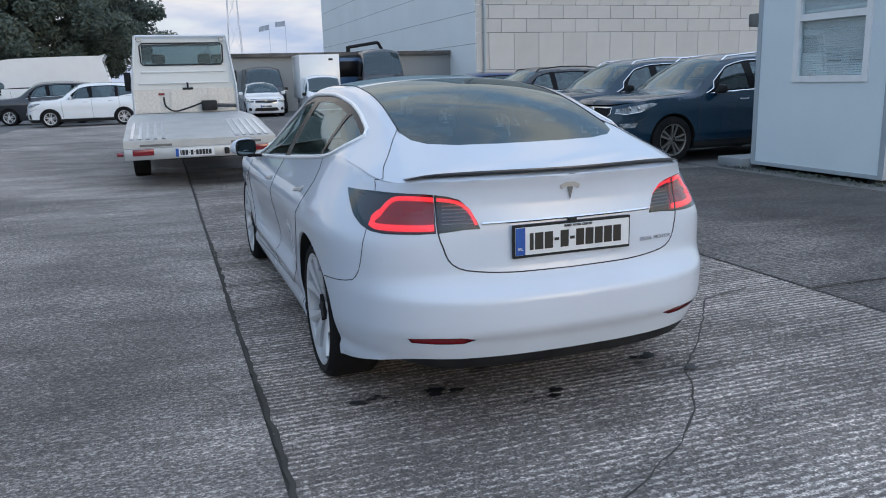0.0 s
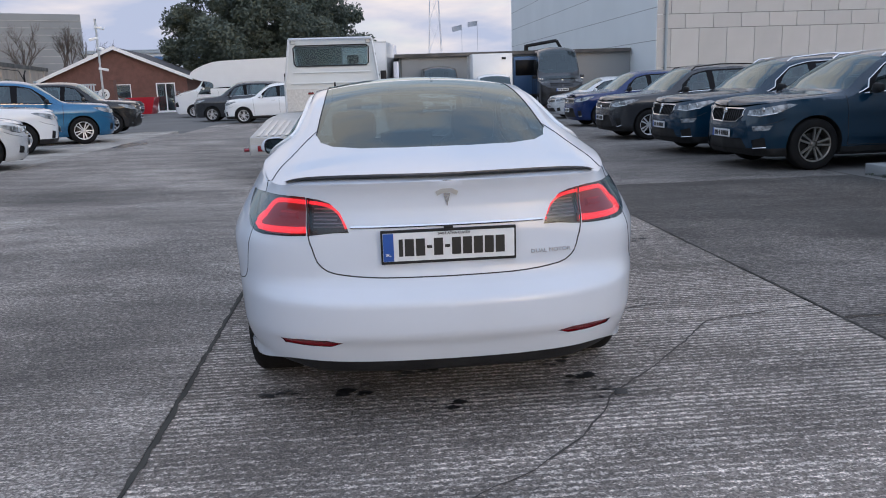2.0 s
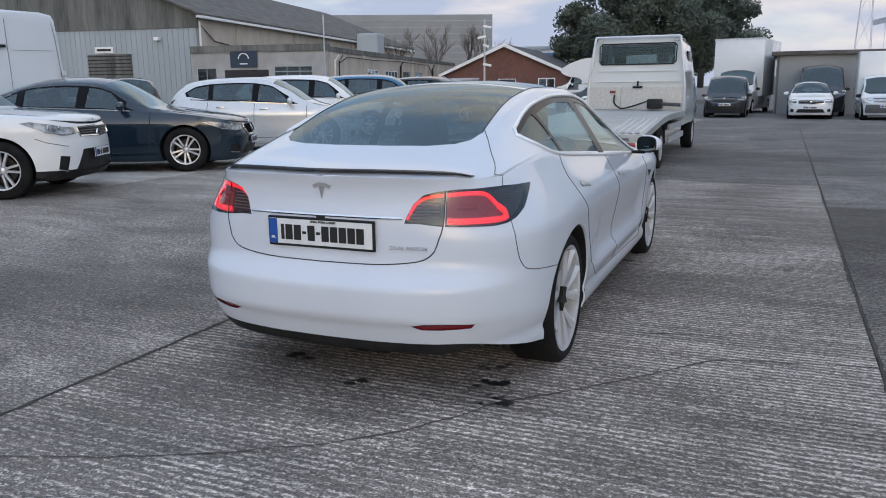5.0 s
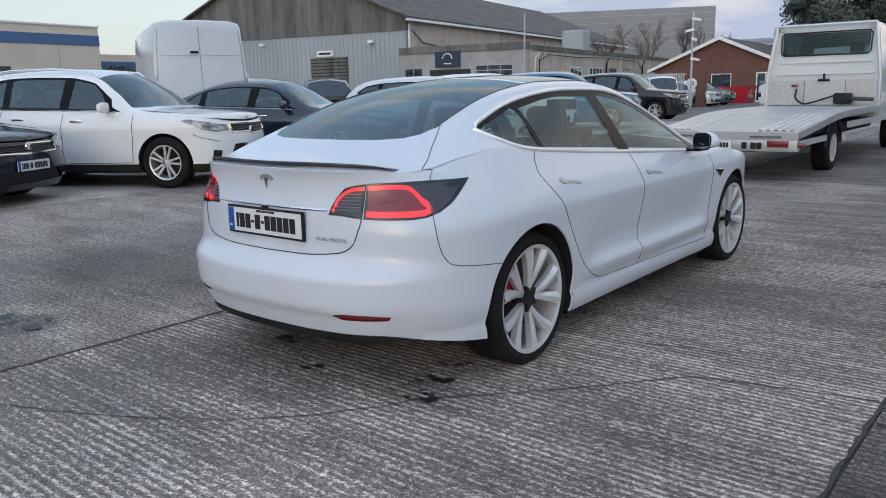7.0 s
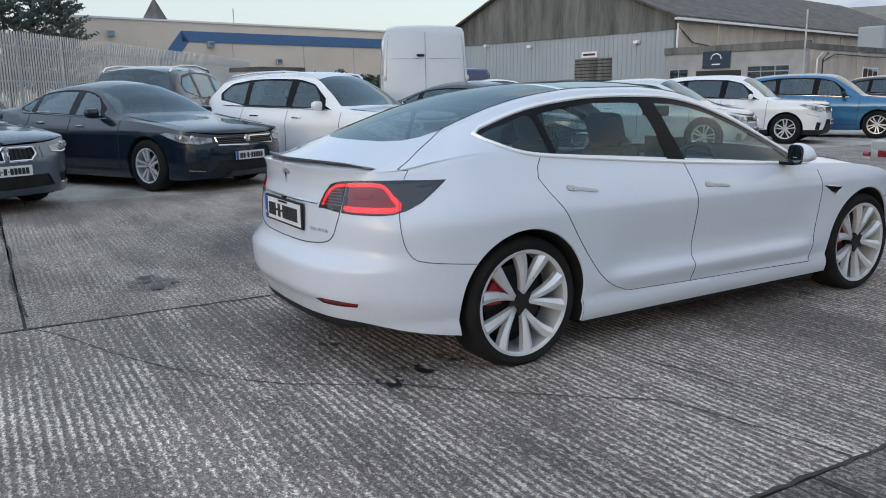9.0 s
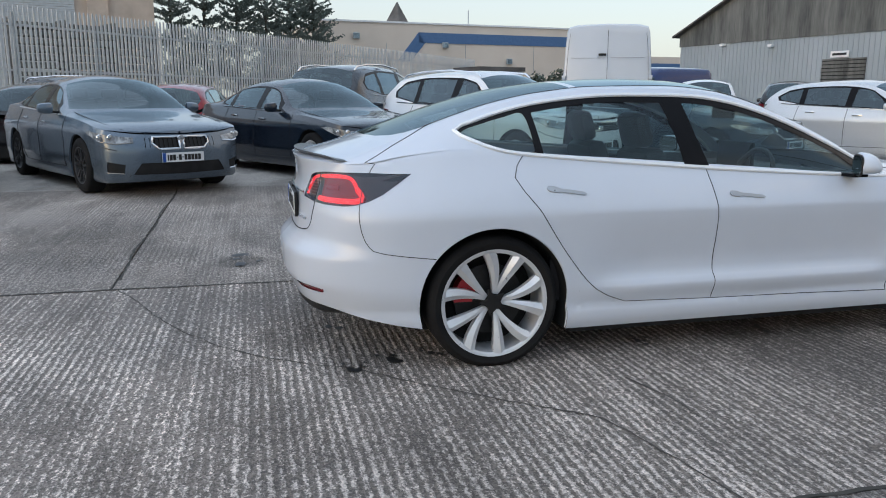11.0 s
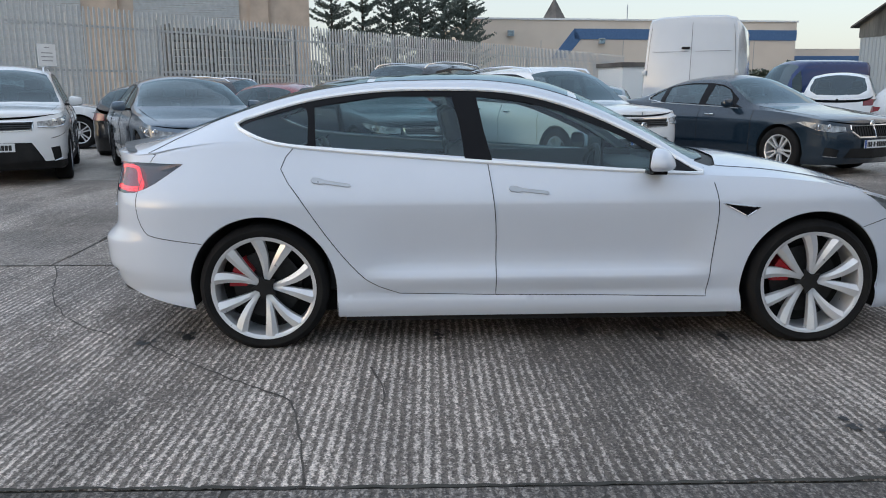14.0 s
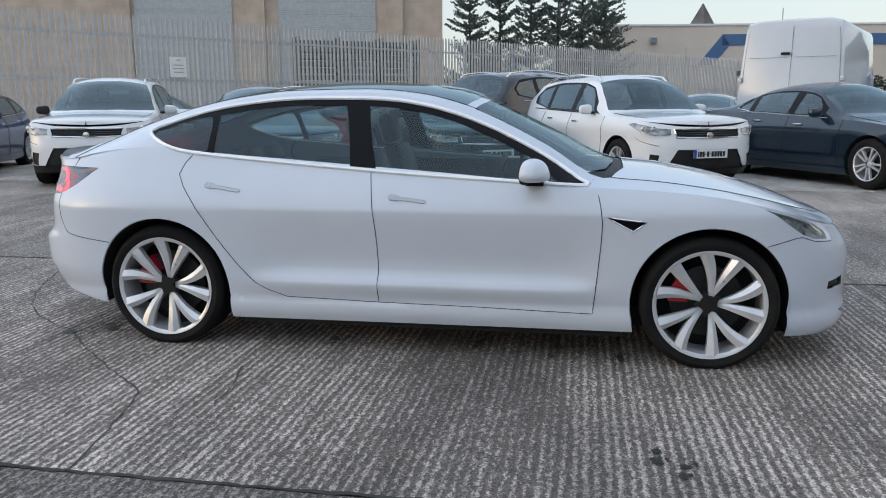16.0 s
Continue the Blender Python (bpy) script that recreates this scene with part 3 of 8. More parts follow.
def number_plate(root, m, width=0.52, height=0.112, surround=True):
    """A plate facing -y in its own frame, its characters as plain bars."""
    def put(name, bm, mat, label=""):
        bmesh.ops.transform(bm, matrix=m, verts=bm.verts)
        return part(name, bm, mat, root, label, smooth=False)
    if surround:
        put("plate_surround", box(-width / 2 - 0.008, width / 2 + 0.008, -0.004, 0.012, -height / 2 - 0.012, height / 2 + 0.010, bevel=0.003), BLACK, "black plastic plate surround")
    p = put("number_plate", box(-width / 2, width / 2, -0.007, 0.0, -height / 2, height / 2), PLATE, "white number plate with blue band")
    put("plate_band", box(-width / 2 + 0.001, -width / 2 + 0.042, -0.009, -0.006, -height / 2 + 0.001, height / 2 - 0.001), PLATE_BLUE)
    bars = bmesh.new() if not surround else None
    x = -width / 2 + 0.062
    for k in (0.016, 0.036, 0.036, -0.02, 0.036, -0.02, 0.036, 0.036, 0.036, 0.036, 0.036):
        bar = bars or bmesh.new()
        if k > 0:
            add_box(bar, x, x + k, -0.0095, -0.006, -height * 0.33, height * 0.28)
        else:
            add_box(bar, x, x - k, -0.0095, -0.006, -0.008, 0.004)
        if surround:
            put("plate_character", bar, INK)
        x += abs(k) + 0.0075
    if bars:
        put("plate_lettering", bars, INK)
    return p


def hero_car():
    """The white electric saloon, its nose towards +y, standing on z = 0."""
    root = thing("saloon_car", "pearl white electric saloon car parked on ribbed concrete", "car")
    S = CarShape(
        plan=[(0, -2.36), (0.3, -2.345), (0.56, -2.285), (0.75, -2.155), (0.868, -1.95), (0.92, -1.7), (0.935, -1.35), (0.925, -0.5), (0.925, 0.5), (0.925, 1.2), (0.912, 1.6), (0.862, 1.9), (0.74, 2.10), (0.53, 2.24), (0.3, 2.30), (0, 2.32)],
        side=[(0.15, -0.09), (0.185, -0.05), (0.25, -0.032), (0.275, -0.032), (0.292, -0.042), (0.34, -0.032), (0.42, -0.020), (0.50, -0.016), (0.62, -0.010), (0.74, -0.002), (0.775, 0.0), (0.79, -0.003), (0.86, -0.032), (0.93, -0.072), (1.0, -0.115), (1.1, -0.17)],
        scoop=[([(0.1, 0), (0.30, 0.002), (0.378, 0.016), (0.392, 0.014), (0.445, -0.026), (0.50, -0.032), (0.62, -0.016), (0.76, 0), (1.2, 0)], [(-3, 0), (-0.98, 0), (-0.60, 1), (0.75, 1), (1.05, 0), (3, 0)]),
               ([(0.1, -0.12), (0.20, -0.075), (0.30, -0.03), (0.40, 0), (1.2, 0)], [(-3, 1), (-2.3, 0.8), (-2.0, 0.55), (-1.76, 0.35), (-1.70, 0), (3, 0)]),
               ([(0.1, 0), (0.70, 0), (0.80, -0.010), (0.92, -0.022), (1.2, -0.03)], [(-3, 1), (-2.05, 1), (-1.6, 0), (3, 0)])],
        rear=[(0.15, -0.18), (0.22, -0.11), (0.29, -0.070), (0.345, -0.046), (0.395, -0.026), (0.42, -0.005), (0.46, 0.0), (0.552, 0.003), (0.570, -0.002), (0.584, -0.014), (0.655, -0.072), (0.75, -0.080), (0.85, -0.088), (0.93, -0.104), (0.98, -0.104), (1.03, -0.087), (1.1, -0.08)],
        front=[(0.12, -0.10), (0.18, -0.02), (0.24, 0.0), (0.34, -0.02), (0.42, -0.015), (0.52, -0.012), (0.60, -0.03), (0.66, -0.07), (0.75, -0.17), (0.9, -0.25)],
        shoulder=[(-2.42, 1.032), (-2.26, 1.026), (-2.1, 1.014), (-1.98, 1.022), (-1.8, 1.056), (-1.5, 1.085), (-1.22, 1.055), (-0.95, 1.027), (-0.65, 1.003), (-0.2, 0.968), (0.2, 0.942), (0.6, 0.920), (0.95, 0.905), (1.2, 0.895), (1.5, 0.868), (1.7, 0.832), (1.85, 0.795), (2.0, 0.748), (2.15, 0.705), (2.35, 0.675)],
        centre=[(-2.42, 1.032), (-2.266, 1.033), (-2.21, 1.048), (-2.1, 1.072), (-1.9, 1.135), (-1.68, 1.213), (-1.41, 1.304), (-1.07, 1.39), (-0.74, 1.430), (-0.41, 1.443), (-0.09, 1.434), (0.167, 1.395), (0.392, 1.315), (0.717, 1.16), (1.04, 1.005), (1.10, 0.992), (1.3, 0.972), (1.57, 0.925), (1.79, 0.868), (1.97, 0.81), (2.13, 0.745), (2.25, 0.70), (2.35, 0.675)],
        rail_x=[(-2.42, 0.3), (-2.25, 0.52), (-2.07, 0.63), (-1.9, 0.60), (-1.7, 0.565), (-1.5, 0.555), (-1.2, 0.56), (-0.4, 0.57), (0.2, 0.585), (0.45, 0.62), (0.7, 0.67), (0.95, 0.74), (1.1, 0.74), (1.5, 0.70), (1.8, 0.62), (2.1, 0.45), (2.35, 0.2)],
        rail_z=[(-2.42, 1.032), (-2.2, 1.028), (-2.07, 1.032), (-1.9, 1.092), (-1.7, 1.165), (-1.5, 1.235), (-1.3, 1.295), (-1.0, 1.352), (-0.7, 1.380), (-0.3, 1.382), (0.0, 1.352), (0.22, 1.298), (0.435, 1.215), (0.68, 1.095), (0.92, 0.955), (1.0, 0.935), (1.2, 0.925), (1.5, 0.888), (1.8, 0.825), (2.0, 0.765), (2.15, 0.715), (2.35, 0.675)])
    hub_r, hub_f, hub_z = -1.37, 1.505, 0.336
    sy, sx = S.sy, S.sx

    def yz(pts):
        return [(sy(y), z) for y, z in pts]

    def win(pts):
        return [(S.v_of(y, z) * CAP_UNIT, y) for y, z in pts]

    def deck(pts):
        return [(S.v_x(x, y) * CAP_UNIT, y) for x, y in pts]

    bottom = keyed([(-2.42, 0.312), (-2.25, 0.312), (-2.1, 0.286), (-1.95, 0.256), (-1.78, 0.228), (-1.70, 0.22), (-0.9, 0.175), (1.1, 0.18), (1.8, 0.18), (2.1, 0.165), (2.35, 0.17)])
    door_r = [(-1.200, 1.2), (-1.205, 1.05), (-1.262, 0.951), (-1.160, 0.805), (-1.000, 0.567), (-0.835, 0.381), (-0.665, 0.304), (-0.164, 0.290), (-0.168, 0.668), (-0.205, 0.97), (-0.205, 1.2)]
    door_f = [(-0.205, 1.2), (-0.205, 0.97), (-0.168, 0.668), (-0.164, 0.290), (0.383, 0.284), (0.942, 0.272), (0.966, 0.535), (0.977, 0.739), (0.955, 0.87), (0.935, 1.2)]
    bend_r = [tuple(p) for p in rounded(door_r[1:7], 0.06, closed=False)] + [tuple(p) for p in rounded(door_r[7:-1], 0.06, closed=False)]
    bend_f = [door_f[3], door_f[4]] + [tuple(p) for p in rounded(door_f[5:-1], 0.06, closed=False)]
    door_r = [door_r[0]] + bend_r + [door_r[-1]]
    door_f = [door_f[0]] + bend_r[::-1][:max(i for i, p in enumerate(bend_r[::-1]) if p[0] > -0.215 and p[1] > 0.291) + 1] + bend_f + [door_f[-1]]
    wheel_r = [(sy(y), z) for y, z in open_arch(hub_r, hub_z, 0.382, 0.05)]
    wheel_f = [(sy(y), z) for y, z in open_arch(hub_f, hub_z, 0.385, 0.05)]
    lid = [(-0.5, 1.3), (-0.5, 0.652), (sx(0.27), 0.655), (sx(0.42), 0.667), (sx(0.50), 0.684), (sx(0.545), 0.72), (sx(0.565), 0.77), (sx(0.585), 0.828), (sx(0.60), 0.972), (sx(0.66), 1.3)]
    tail_out = [(sx(0.592), 0.825), (sx(0.66), 0.822)] + yz([(-2.12, 0.822), (-2.06, 0.828), (-2.0, 0.846), (-1.93, 0.880), (-1.86, 0.926), (-1.785, 0.976), (-1.90, 0.976), (-2.0, 0.978), (-2.1, 0.978)]) + [(sx(0.66), 0.977), (sx(0.605), 0.974)]
    tail_in = [(sx(0.405), 0.836), (sx(0.47), 0.836), (sx(0.53), 0.830), (sx(0.584), 0.825), (sx(0.597), 0.973), (sx(0.54), 0.966), (sx(0.49), 0.953), (sx(0.445), 0.915), (sx(0.418), 0.868)]
    lamp_f = yz([(1.70, 0.828), (1.80, 0.803), (1.90, 0.775), (2.0, 0.735), (2.08, 0.695), (2.09, 0.655), (2.0, 0.665), (1.93, 0.688), (1.86, 0.735), (1.78, 0.79)])
    bump_r = [(-0.5, 0.1), (-0.5, 1.3), (sx(0.70), 1.3)] + yz([(-2.035, 0.90), (-2.035, 0.80), (-2.02, 0.70), (-1.985, 0.632), (-1.92, 0.606), (-1.672, 0.577), (-1.65, 0.575), (-1.65, 0.0)])
    bump_f = [(S.len + 0.5, 0.0)] + [(S.len + 0.5, 0.64)] + [(sy(2.12), 0.64)] + yz([(2.0, 0.652), (1.93, 0.675), (1.86, 0.662), (1.757, 0.632), (1.70, 0.0)])
    reflector = [(sx(0.440), 0.402), (sx(0.50), 0.416), (sx(0.60), 0.416), (sx(0.70), 0.408), (sx(0.69), 0.388), (sx(0.58), 0.384), (sx(0.49), 0.384)]
    intake = [(S.len + 0.3, 0.20), (S.len + 0.3, 0.30), (sx(0.4, True), 0.30), (sx(0.62, True), 0.27), (sx(0.5, True), 0.22)]
    slot = yz([(2.10, 0.44), (2.20, 0.45), (2.21, 0.40), (2.10, 0.40)])
    marker = yz([(0.995, 0.767), (1.19, 0.745), (1.125, 0.700)])
    low_regions = [
        ("hole", wheel_r, None, True, 0, ""), ("hole", wheel_f, None, True, 0, ""),
        ("tail_light", tail_out, LENS_SMOKE, True, 0.002, "smoked red rear lamp on the wing"),
        ("inner_tail_light", tail_in, LENS_SMOKE, True, 0.002, "smoked clear reversing lamp on the boot"),
        ("headlight", lamp_f, LENS, True, 0.002, "clear swept headlamp"),
        ("reflector", reflector, LENS_RED, True, -0.006, "dark red bumper reflector"),
        ("air_intake", intake, BLACK, False, -0.02, ""),
        ("fog_lamp", slot, GLOSS_BLACK, True, -0.01, ""),
        ("side_marker", marker, GLOSS_BLACK, True, -0.004, "dark triangular camera and indicator"),
        ("boot_lid", lid, PEARL, False, 0, "white boot lid"),
        ("rear_bumper", bump_r, PEARL, False, 0, ""), ("front_bumper", bump_f, PEARL, False, 0, ""),
        ("rear_door", yz(door_r), PEARL, True, 0, ""), ("front_door", yz(door_f), PEARL, True, 0, ""),
        ("front_wing", yz([(0.955, 1.3), (0.955, 0.87), (0.977, 0.739), (0.966, 0.535), (0.942, 0.272), (1.10, 0.272), (1.9, 0.2), (2.3, 0.7), (2.3, 1.3)]), PEARL, True, 0, ""),
        ("sill", yz([(-1.0, 0.0), (-1.0, 0.304), (-0.69, 0.304), (-0.164, 0.290), (0.383, 0.284), (0.942, 0.272), (1.13, 0.270), (1.13, 0.0)]), PEARL, True, 0, ""),
        ("rear_wing", yz([(-2.3, 0.0), (-2.3, 1.3), (-1.0, 1.3), (-0.9, 0.0)]), PEARL, True, 0, ""),
    ]
    quarter = rounded([(-1.490, 1.163), (-1.40, 1.118), (-1.28, 1.084), (-1.15, 1.068), (-1.135, 1.10), (-1.155, 1.25), (-1.25, 1.238), (-1.37, 1.206)], 0.03)
    pane_r = [(-1.090, 1.054), (-0.90, 1.037), (-0.322, 0.990), (-0.345, 1.16), (-0.384, 1.308), (-0.68, 1.310), (-0.90, 1.292), (-1.110, 1.258)]
    pane_f = [(-0.180, 0.980), (0.2, 0.958), (0.60, 0.935), (0.76, 0.930), (0.65, 1.025), (0.53, 1.088), (0.41, 1.142), (0.20, 1.226), (-0.02, 1.280), (-0.16, 1.300), (-0.255, 1.305), (-0.222, 1.14)]
    dlo = [(-1.520, 1.172), (-1.44, 1.122), (-1.34, 1.085), (-1.22, 1.062), (-0.95, 1.036), (-0.65, 1.011), (-0.2, 0.976), (0.2, 0.950), (0.6, 0.927), (0.90, 0.914), (0.86, 0.944), (0.68, 1.058), (0.435, 1.180), (0.22, 1.262), (0.0, 1.318), (-0.24, 1.344), (-0.68, 1.346), (-0.99, 1.318), (-1.2, 1.280), (-1.4, 1.222)]
    screen = deck([(0, 1.06), (0.3, 1.045), (0.55, 1.0), (0.70, 0.90), (0.66, 0.80), (0.585, 0.52), (0.535, 0.30), (0.3, 0.335), (0, 0.345)])
    roof = deck([(0, 0.30), (0.3, 0.29), (0.525, 0.255), (0.50, -0.1), (0.495, -0.5), (0.495, -0.80), (0, -0.80)])
    rear_glass = deck([(0, -0.84), (0.495, -0.84), (0.50, -1.2), (0.515, -1.5), (0.525, -1.66), (0.505, -1.745), (0.45, -1.81), (0.33, -1.865), (0.15, -1.895), (0, -1.90)])
    hood = deck([(0, 1.10), (0.45, 1.09), (0.70, 1.0), (0.715, 1.2), (0.69, 1.5), (0.62, 1.78), (0.50, 1.98), (0.3, 2.13), (0, 2.19)])
    cowl = deck([(0, 1.02), (0.45, 1.01), (0.72, 0.90), (0.73, 0.98), (0.70, 1.02), (0.45, 1.095), (0, 1.105)])
    lid_top = deck([(0, -2.45), (0, -1.905), (0.15, -1.90), (0.33, -1.87), (0.45, -1.815), (0.52, -1.80), (0.60, -1.93), (0.66, -2.05), (0.70, -2.12)]) + [(0.0, -2.06), (0.0, -2.45)]
    cap_regions = [
        ("quarter_window", win(quarter), GLASS_SIDE, True, -0.004, ""), ("rear_door_window", win(pane_r), GLASS_SIDE, True, -0.004, ""), ("front_door_window", win(pane_f), GLASS_SIDE, True, -0.004, ""),
        ("window_surround", win(dlo), GLOSS_BLACK, True, -0.001, "gloss black door pillars and window frame"),
        ("windscreen", screen, GLASS_SIDE, False, 0, ""), ("roof_glass", roof, GLASS_ROOF, False, 0, "dark tinted glass roof"),
        ("rear_window", rear_glass, GLASS_REAR, False, 0, "large sloping tinted rear window"), ("cowl", cowl, BLACK, False, -0.01, ""),
        ("bonnet", hood, PEARL, False, 0, ""), ("boot_lid", lid_top, PEARL, False, 0, ""),
        ("roof_frame", deck([(0, 0.50), (0.80, 0.9), (0.80, -2.4), (0, -2.4)]), PEARL, False, 0, ""),
    ]
    car = {"root": root, "paint": PEARL}
    creases = [[(sy(y), z + d) for y in np.linspace(-1.02, 1.1, 40)] for z, d in ((0.385, -0.010), (0.385, 0.0), (0.385, 0.010), (0.445, 0.0))]
    creases += [[(sy(y), 0.775 + d) for y in np.linspace(-0.95, 1.08, 40)] for d in (-0.008, 0.004, 0.016)]
    creases += [[(s, z) for s in np.linspace(0.02, sy(-1.80), 50)] for z in (0.42, 0.40, 0.56, 0.574, 0.588)]
    build_skin(car, S, bottom, low_regions, cap_regions, 0.028, creases)
    for hy, r in ((hub_r, 0.382), (hub_f, 0.385)):
        arch_liner(S, hy, hub_z, r, root, float(min(bottom(hy - 0.36), bottom(hy + 0.36))) + 0.006, PEARL, legs=bottom)
    # painted backing behind the joint of flank and roof panels
    for sgn in (1, -1):
        bm = bmesh.new()
        prev = None
        for s in np.linspace(0.25, S.len - 0.25, 150):
            z = float(S.top(s))
            p, q = S.low(s, z - 0.015, -0.0015), S.low(s, z, -0.002)
            r = S.cap(0.06, float(np.clip(q[1], S.y0 + 0.005, S.y1 - 0.005)), -0.002)
            row = [bm.verts.new((a[0] * sgn, a[1], a[2])) for a in (p, q, r)]
            if prev:
                for i in range(2):
                    bm.faces.new((prev[i], prev[i + 1], row[i + 1], row[i]))
            prev = row
        part("inner_panel", bm, PEARL, root)
    # shut lines
    for line in (bend_r, bend_f):
        both_sides("shut_line", low_line(S, yz(line), 0.0), 0.0022, SEAM, root)
    both_sides("shut_line", low_line(S, [(a, b) for a, b in rounded(bump_r[3:-2], 0.04, closed=False)], -0.0006), 0.0022, SEAM, root)
    both_sides("shut_line", low_line(S, [(a, b) for a, b in rounded(bump_f[2:-1], 0.04, closed=False)], -0.0006), 0.0022, SEAM, root)
    half = [(a, b) for a, b in rounded([(0.0, 0.652)] + lid[2:9], 0.04, closed=False)]
    lid_line = low_line(S, half, -0.0005)
    part("boot_shut_line", tube([(-p[0], p[1], p[2]) for p in lid_line[::-1]] + lid_line[1:], 0.003), SEAM, root)
    # bright strip round the side windows
    strip = [S.cap(S.v_of(y, z), y, 0.001) for y, z in rounded(dlo, 0.05)]
    for sgn in (1, -1):
        part("window_trim", tube([(p[0] * sgn, p[1], p[2]) for p in strip], 0.0115, 8, closed=True), TRIM, root, "satin chrome window strip")
    for line, mat in ((deck([(0.525, 0.32), (0.50, -0.1), (0.498, -0.5), (0.497, -0.84), (0.502, -1.2), (0.517, -1.5), (0.527, -1.66)]), SEAM), (deck([(0.70, 1.0), (0.715, 1.2), (0.69, 1.5), (0.62, 1.78), (0.50, 1.98), (0.3, 2.13), (0.0, 2.19)]), SEAM)):
        both_sides("roof_seam" if line[0][1] < 1 else "bonnet_shut_line", [S.cap(u / CAP_UNIT, y, 0.0) for u, y in rounded(line, 0.05, closed=False)], 0.003, mat, root)
    rear_arc = [S.cap(S.v_x(x, y), y, 0.0015) for x, y in rounded([(0.527, -1.62), (0.58, -1.72), (0.63, -1.82), (0.675, -1.90), (0.70, -1.975)], 0.012, closed=False)]
    side_line = rear_arc + [S.low(s, z, 0.001) for s, z in resample(yz([(-1.985, 1.02), (-2.0, 1.0), (-2.01, 0.978)]), 0.012, closed=False)]
    both_sides("shut_line", side_line, 0.0016, SEAM, root)
    # spoiler
    bm = bmesh.new()
    prev = None
    for x in np.linspace(-0.64, 0.64, 41):
        a = abs(x)
        y0 = -2.255 + 0.165 * (a / 0.64) ** 2.2
        fade = max(0.0, 1 - (a / 0.645) ** 12)
        z0 = float(S.cap(S.v_x(a, y0 + 0.03), y0 + 0.03)[2]) + 0.004
        row = [bm.verts.new(p) for p in ((x, y0 + 0.05, z0 - 0.002), (x, y0 + 0.01, z0 + 0.007 * fade), (x, y0 - 0.009, z0 + 0.014 * fade), (x, y0 - 0.010, z0 + 0.008 * fade), (x, y0 + 0.004, z0 - 0.002 * fade))]
        if prev:
            for i in range(5):
                j = (i + 1) % 5
                bm.faces.new((prev[i], prev[j], row[j], row[i]))
        prev = row
    part("boot_spoiler", bm, DARK_ALLOY, root, "slim dark grey carbon boot spoiler")
    # lamp insides
    for sgn in (1, -1):
        def inset(poly, d, name, mat, label=""):
            bmx = bmesh.new()
            c = np.mean(poly, axis=0)
            f = [bmx.verts.new(Vector((S.low(s, z, d)[0] * sgn, *S.low(s, z, d)[1:]))) for s, z in resample(poly, 0.05)]
            mid = S.low(c[0], c[1], d)
            k = bmx.verts.new((mid[0] * sgn, mid[1], mid[2]))
            for i in range(len(f)):
                bmx.faces.new((f[i], f[(i + 1) % len(f)], k))
            part(name, bmx, mat, root, label)
        inset(tail_out, -0.03, "lamp_back", LENS_DARK)
        glow = [(sx(0.603), 0.852), (sx(0.66), 0.850)] + yz([(-2.10, 0.852), (-2.045, 0.862), (-2.07, 0.90), (-2.10, 0.935), (-2.13, 0.950)]) + [(sx(0.66), 0.950), (sx(0.606), 0.946)]
        inset(glow, -0.022, "lamp_red_panel", RED_DIM, "softly lit red lamp facet")
        inset(tail_in, -0.03, "lamp_back", DARK_ALLOY)
        inset(lamp_f, -0.02, "lamp_back", LENS_WHITE)
        hook = [(sx(0.606), 0.952), (sx(0.66), 0.955)] + yz([(-2.17, 0.956), (-2.12, 0.950), (-2.09, 0.930), (-2.065, 0.898), (-2.035, 0.866), (-2.06, 0.846)]) + [(sx(0.70), 0.843), (sx(0.65), 0.843), (sx(0.603), 0.845)]
        sweep = [(sx(0.418), 0.850), (sx(0.428), 0.874), (sx(0.450), 0.908), (sx(0.490), 0.936), (sx(0.54), 0.947), (sx(0.592), 0.952)]
        for line, thick in ((hook, 0.0095), (hook[5:], 0.0135), (sweep, 0.0075)):
            ring = [S.low(s, z, -0.016) for s, z in rounded(line, 0.012, closed=False)]
            part("light_guide", tube([(p[0] * sgn, p[1], p[2]) for p in ring], thick, 8), RED_GLOW, root, "lit red light guide")
        slats = bmesh.new()
        for k in range(6):
            z = 0.856 + 0.014 * k
            tube([tuple(np.array(S.low(sx(x), z, -0.018)) * (sgn, 1, 1)) for x in np.linspace(0.46 - 0.03 * (k < 2), 0.57, 6)], 0.003, 4, bm=slats)
        part("lamp_reflector", slats, HANDLE, root)
        bar = [S.low(sx(x), 0.900, -0.020) for x in np.linspace(0.65, 0.735, 6)]
        part("brake_lamp", tube([(p[0] * sgn, p[1], p[2]) for p in bar], 0.016, 8), RED_DIM, root, "softly lit red brake lamp")
        led = [S.low(s, z, -0.006) for s, z in yz([(1.74, 0.812), (1.85, 0.786), (1.98, 0.735), (2.06, 0.68)])]
        part("headlight_strip", tube([(p[0] * sgn, p[1], p[2]) for p in led], 0.006, 6), CHROME, root)
        tri = [S.low(s, z, 0.001) for s, z in resample(marker, 0.03)]
        part("marker_trim", tube([(p[0] * sgn, p[1], p[2]) for p in tri], 0.0035, 6, closed=True), CHROME, root)
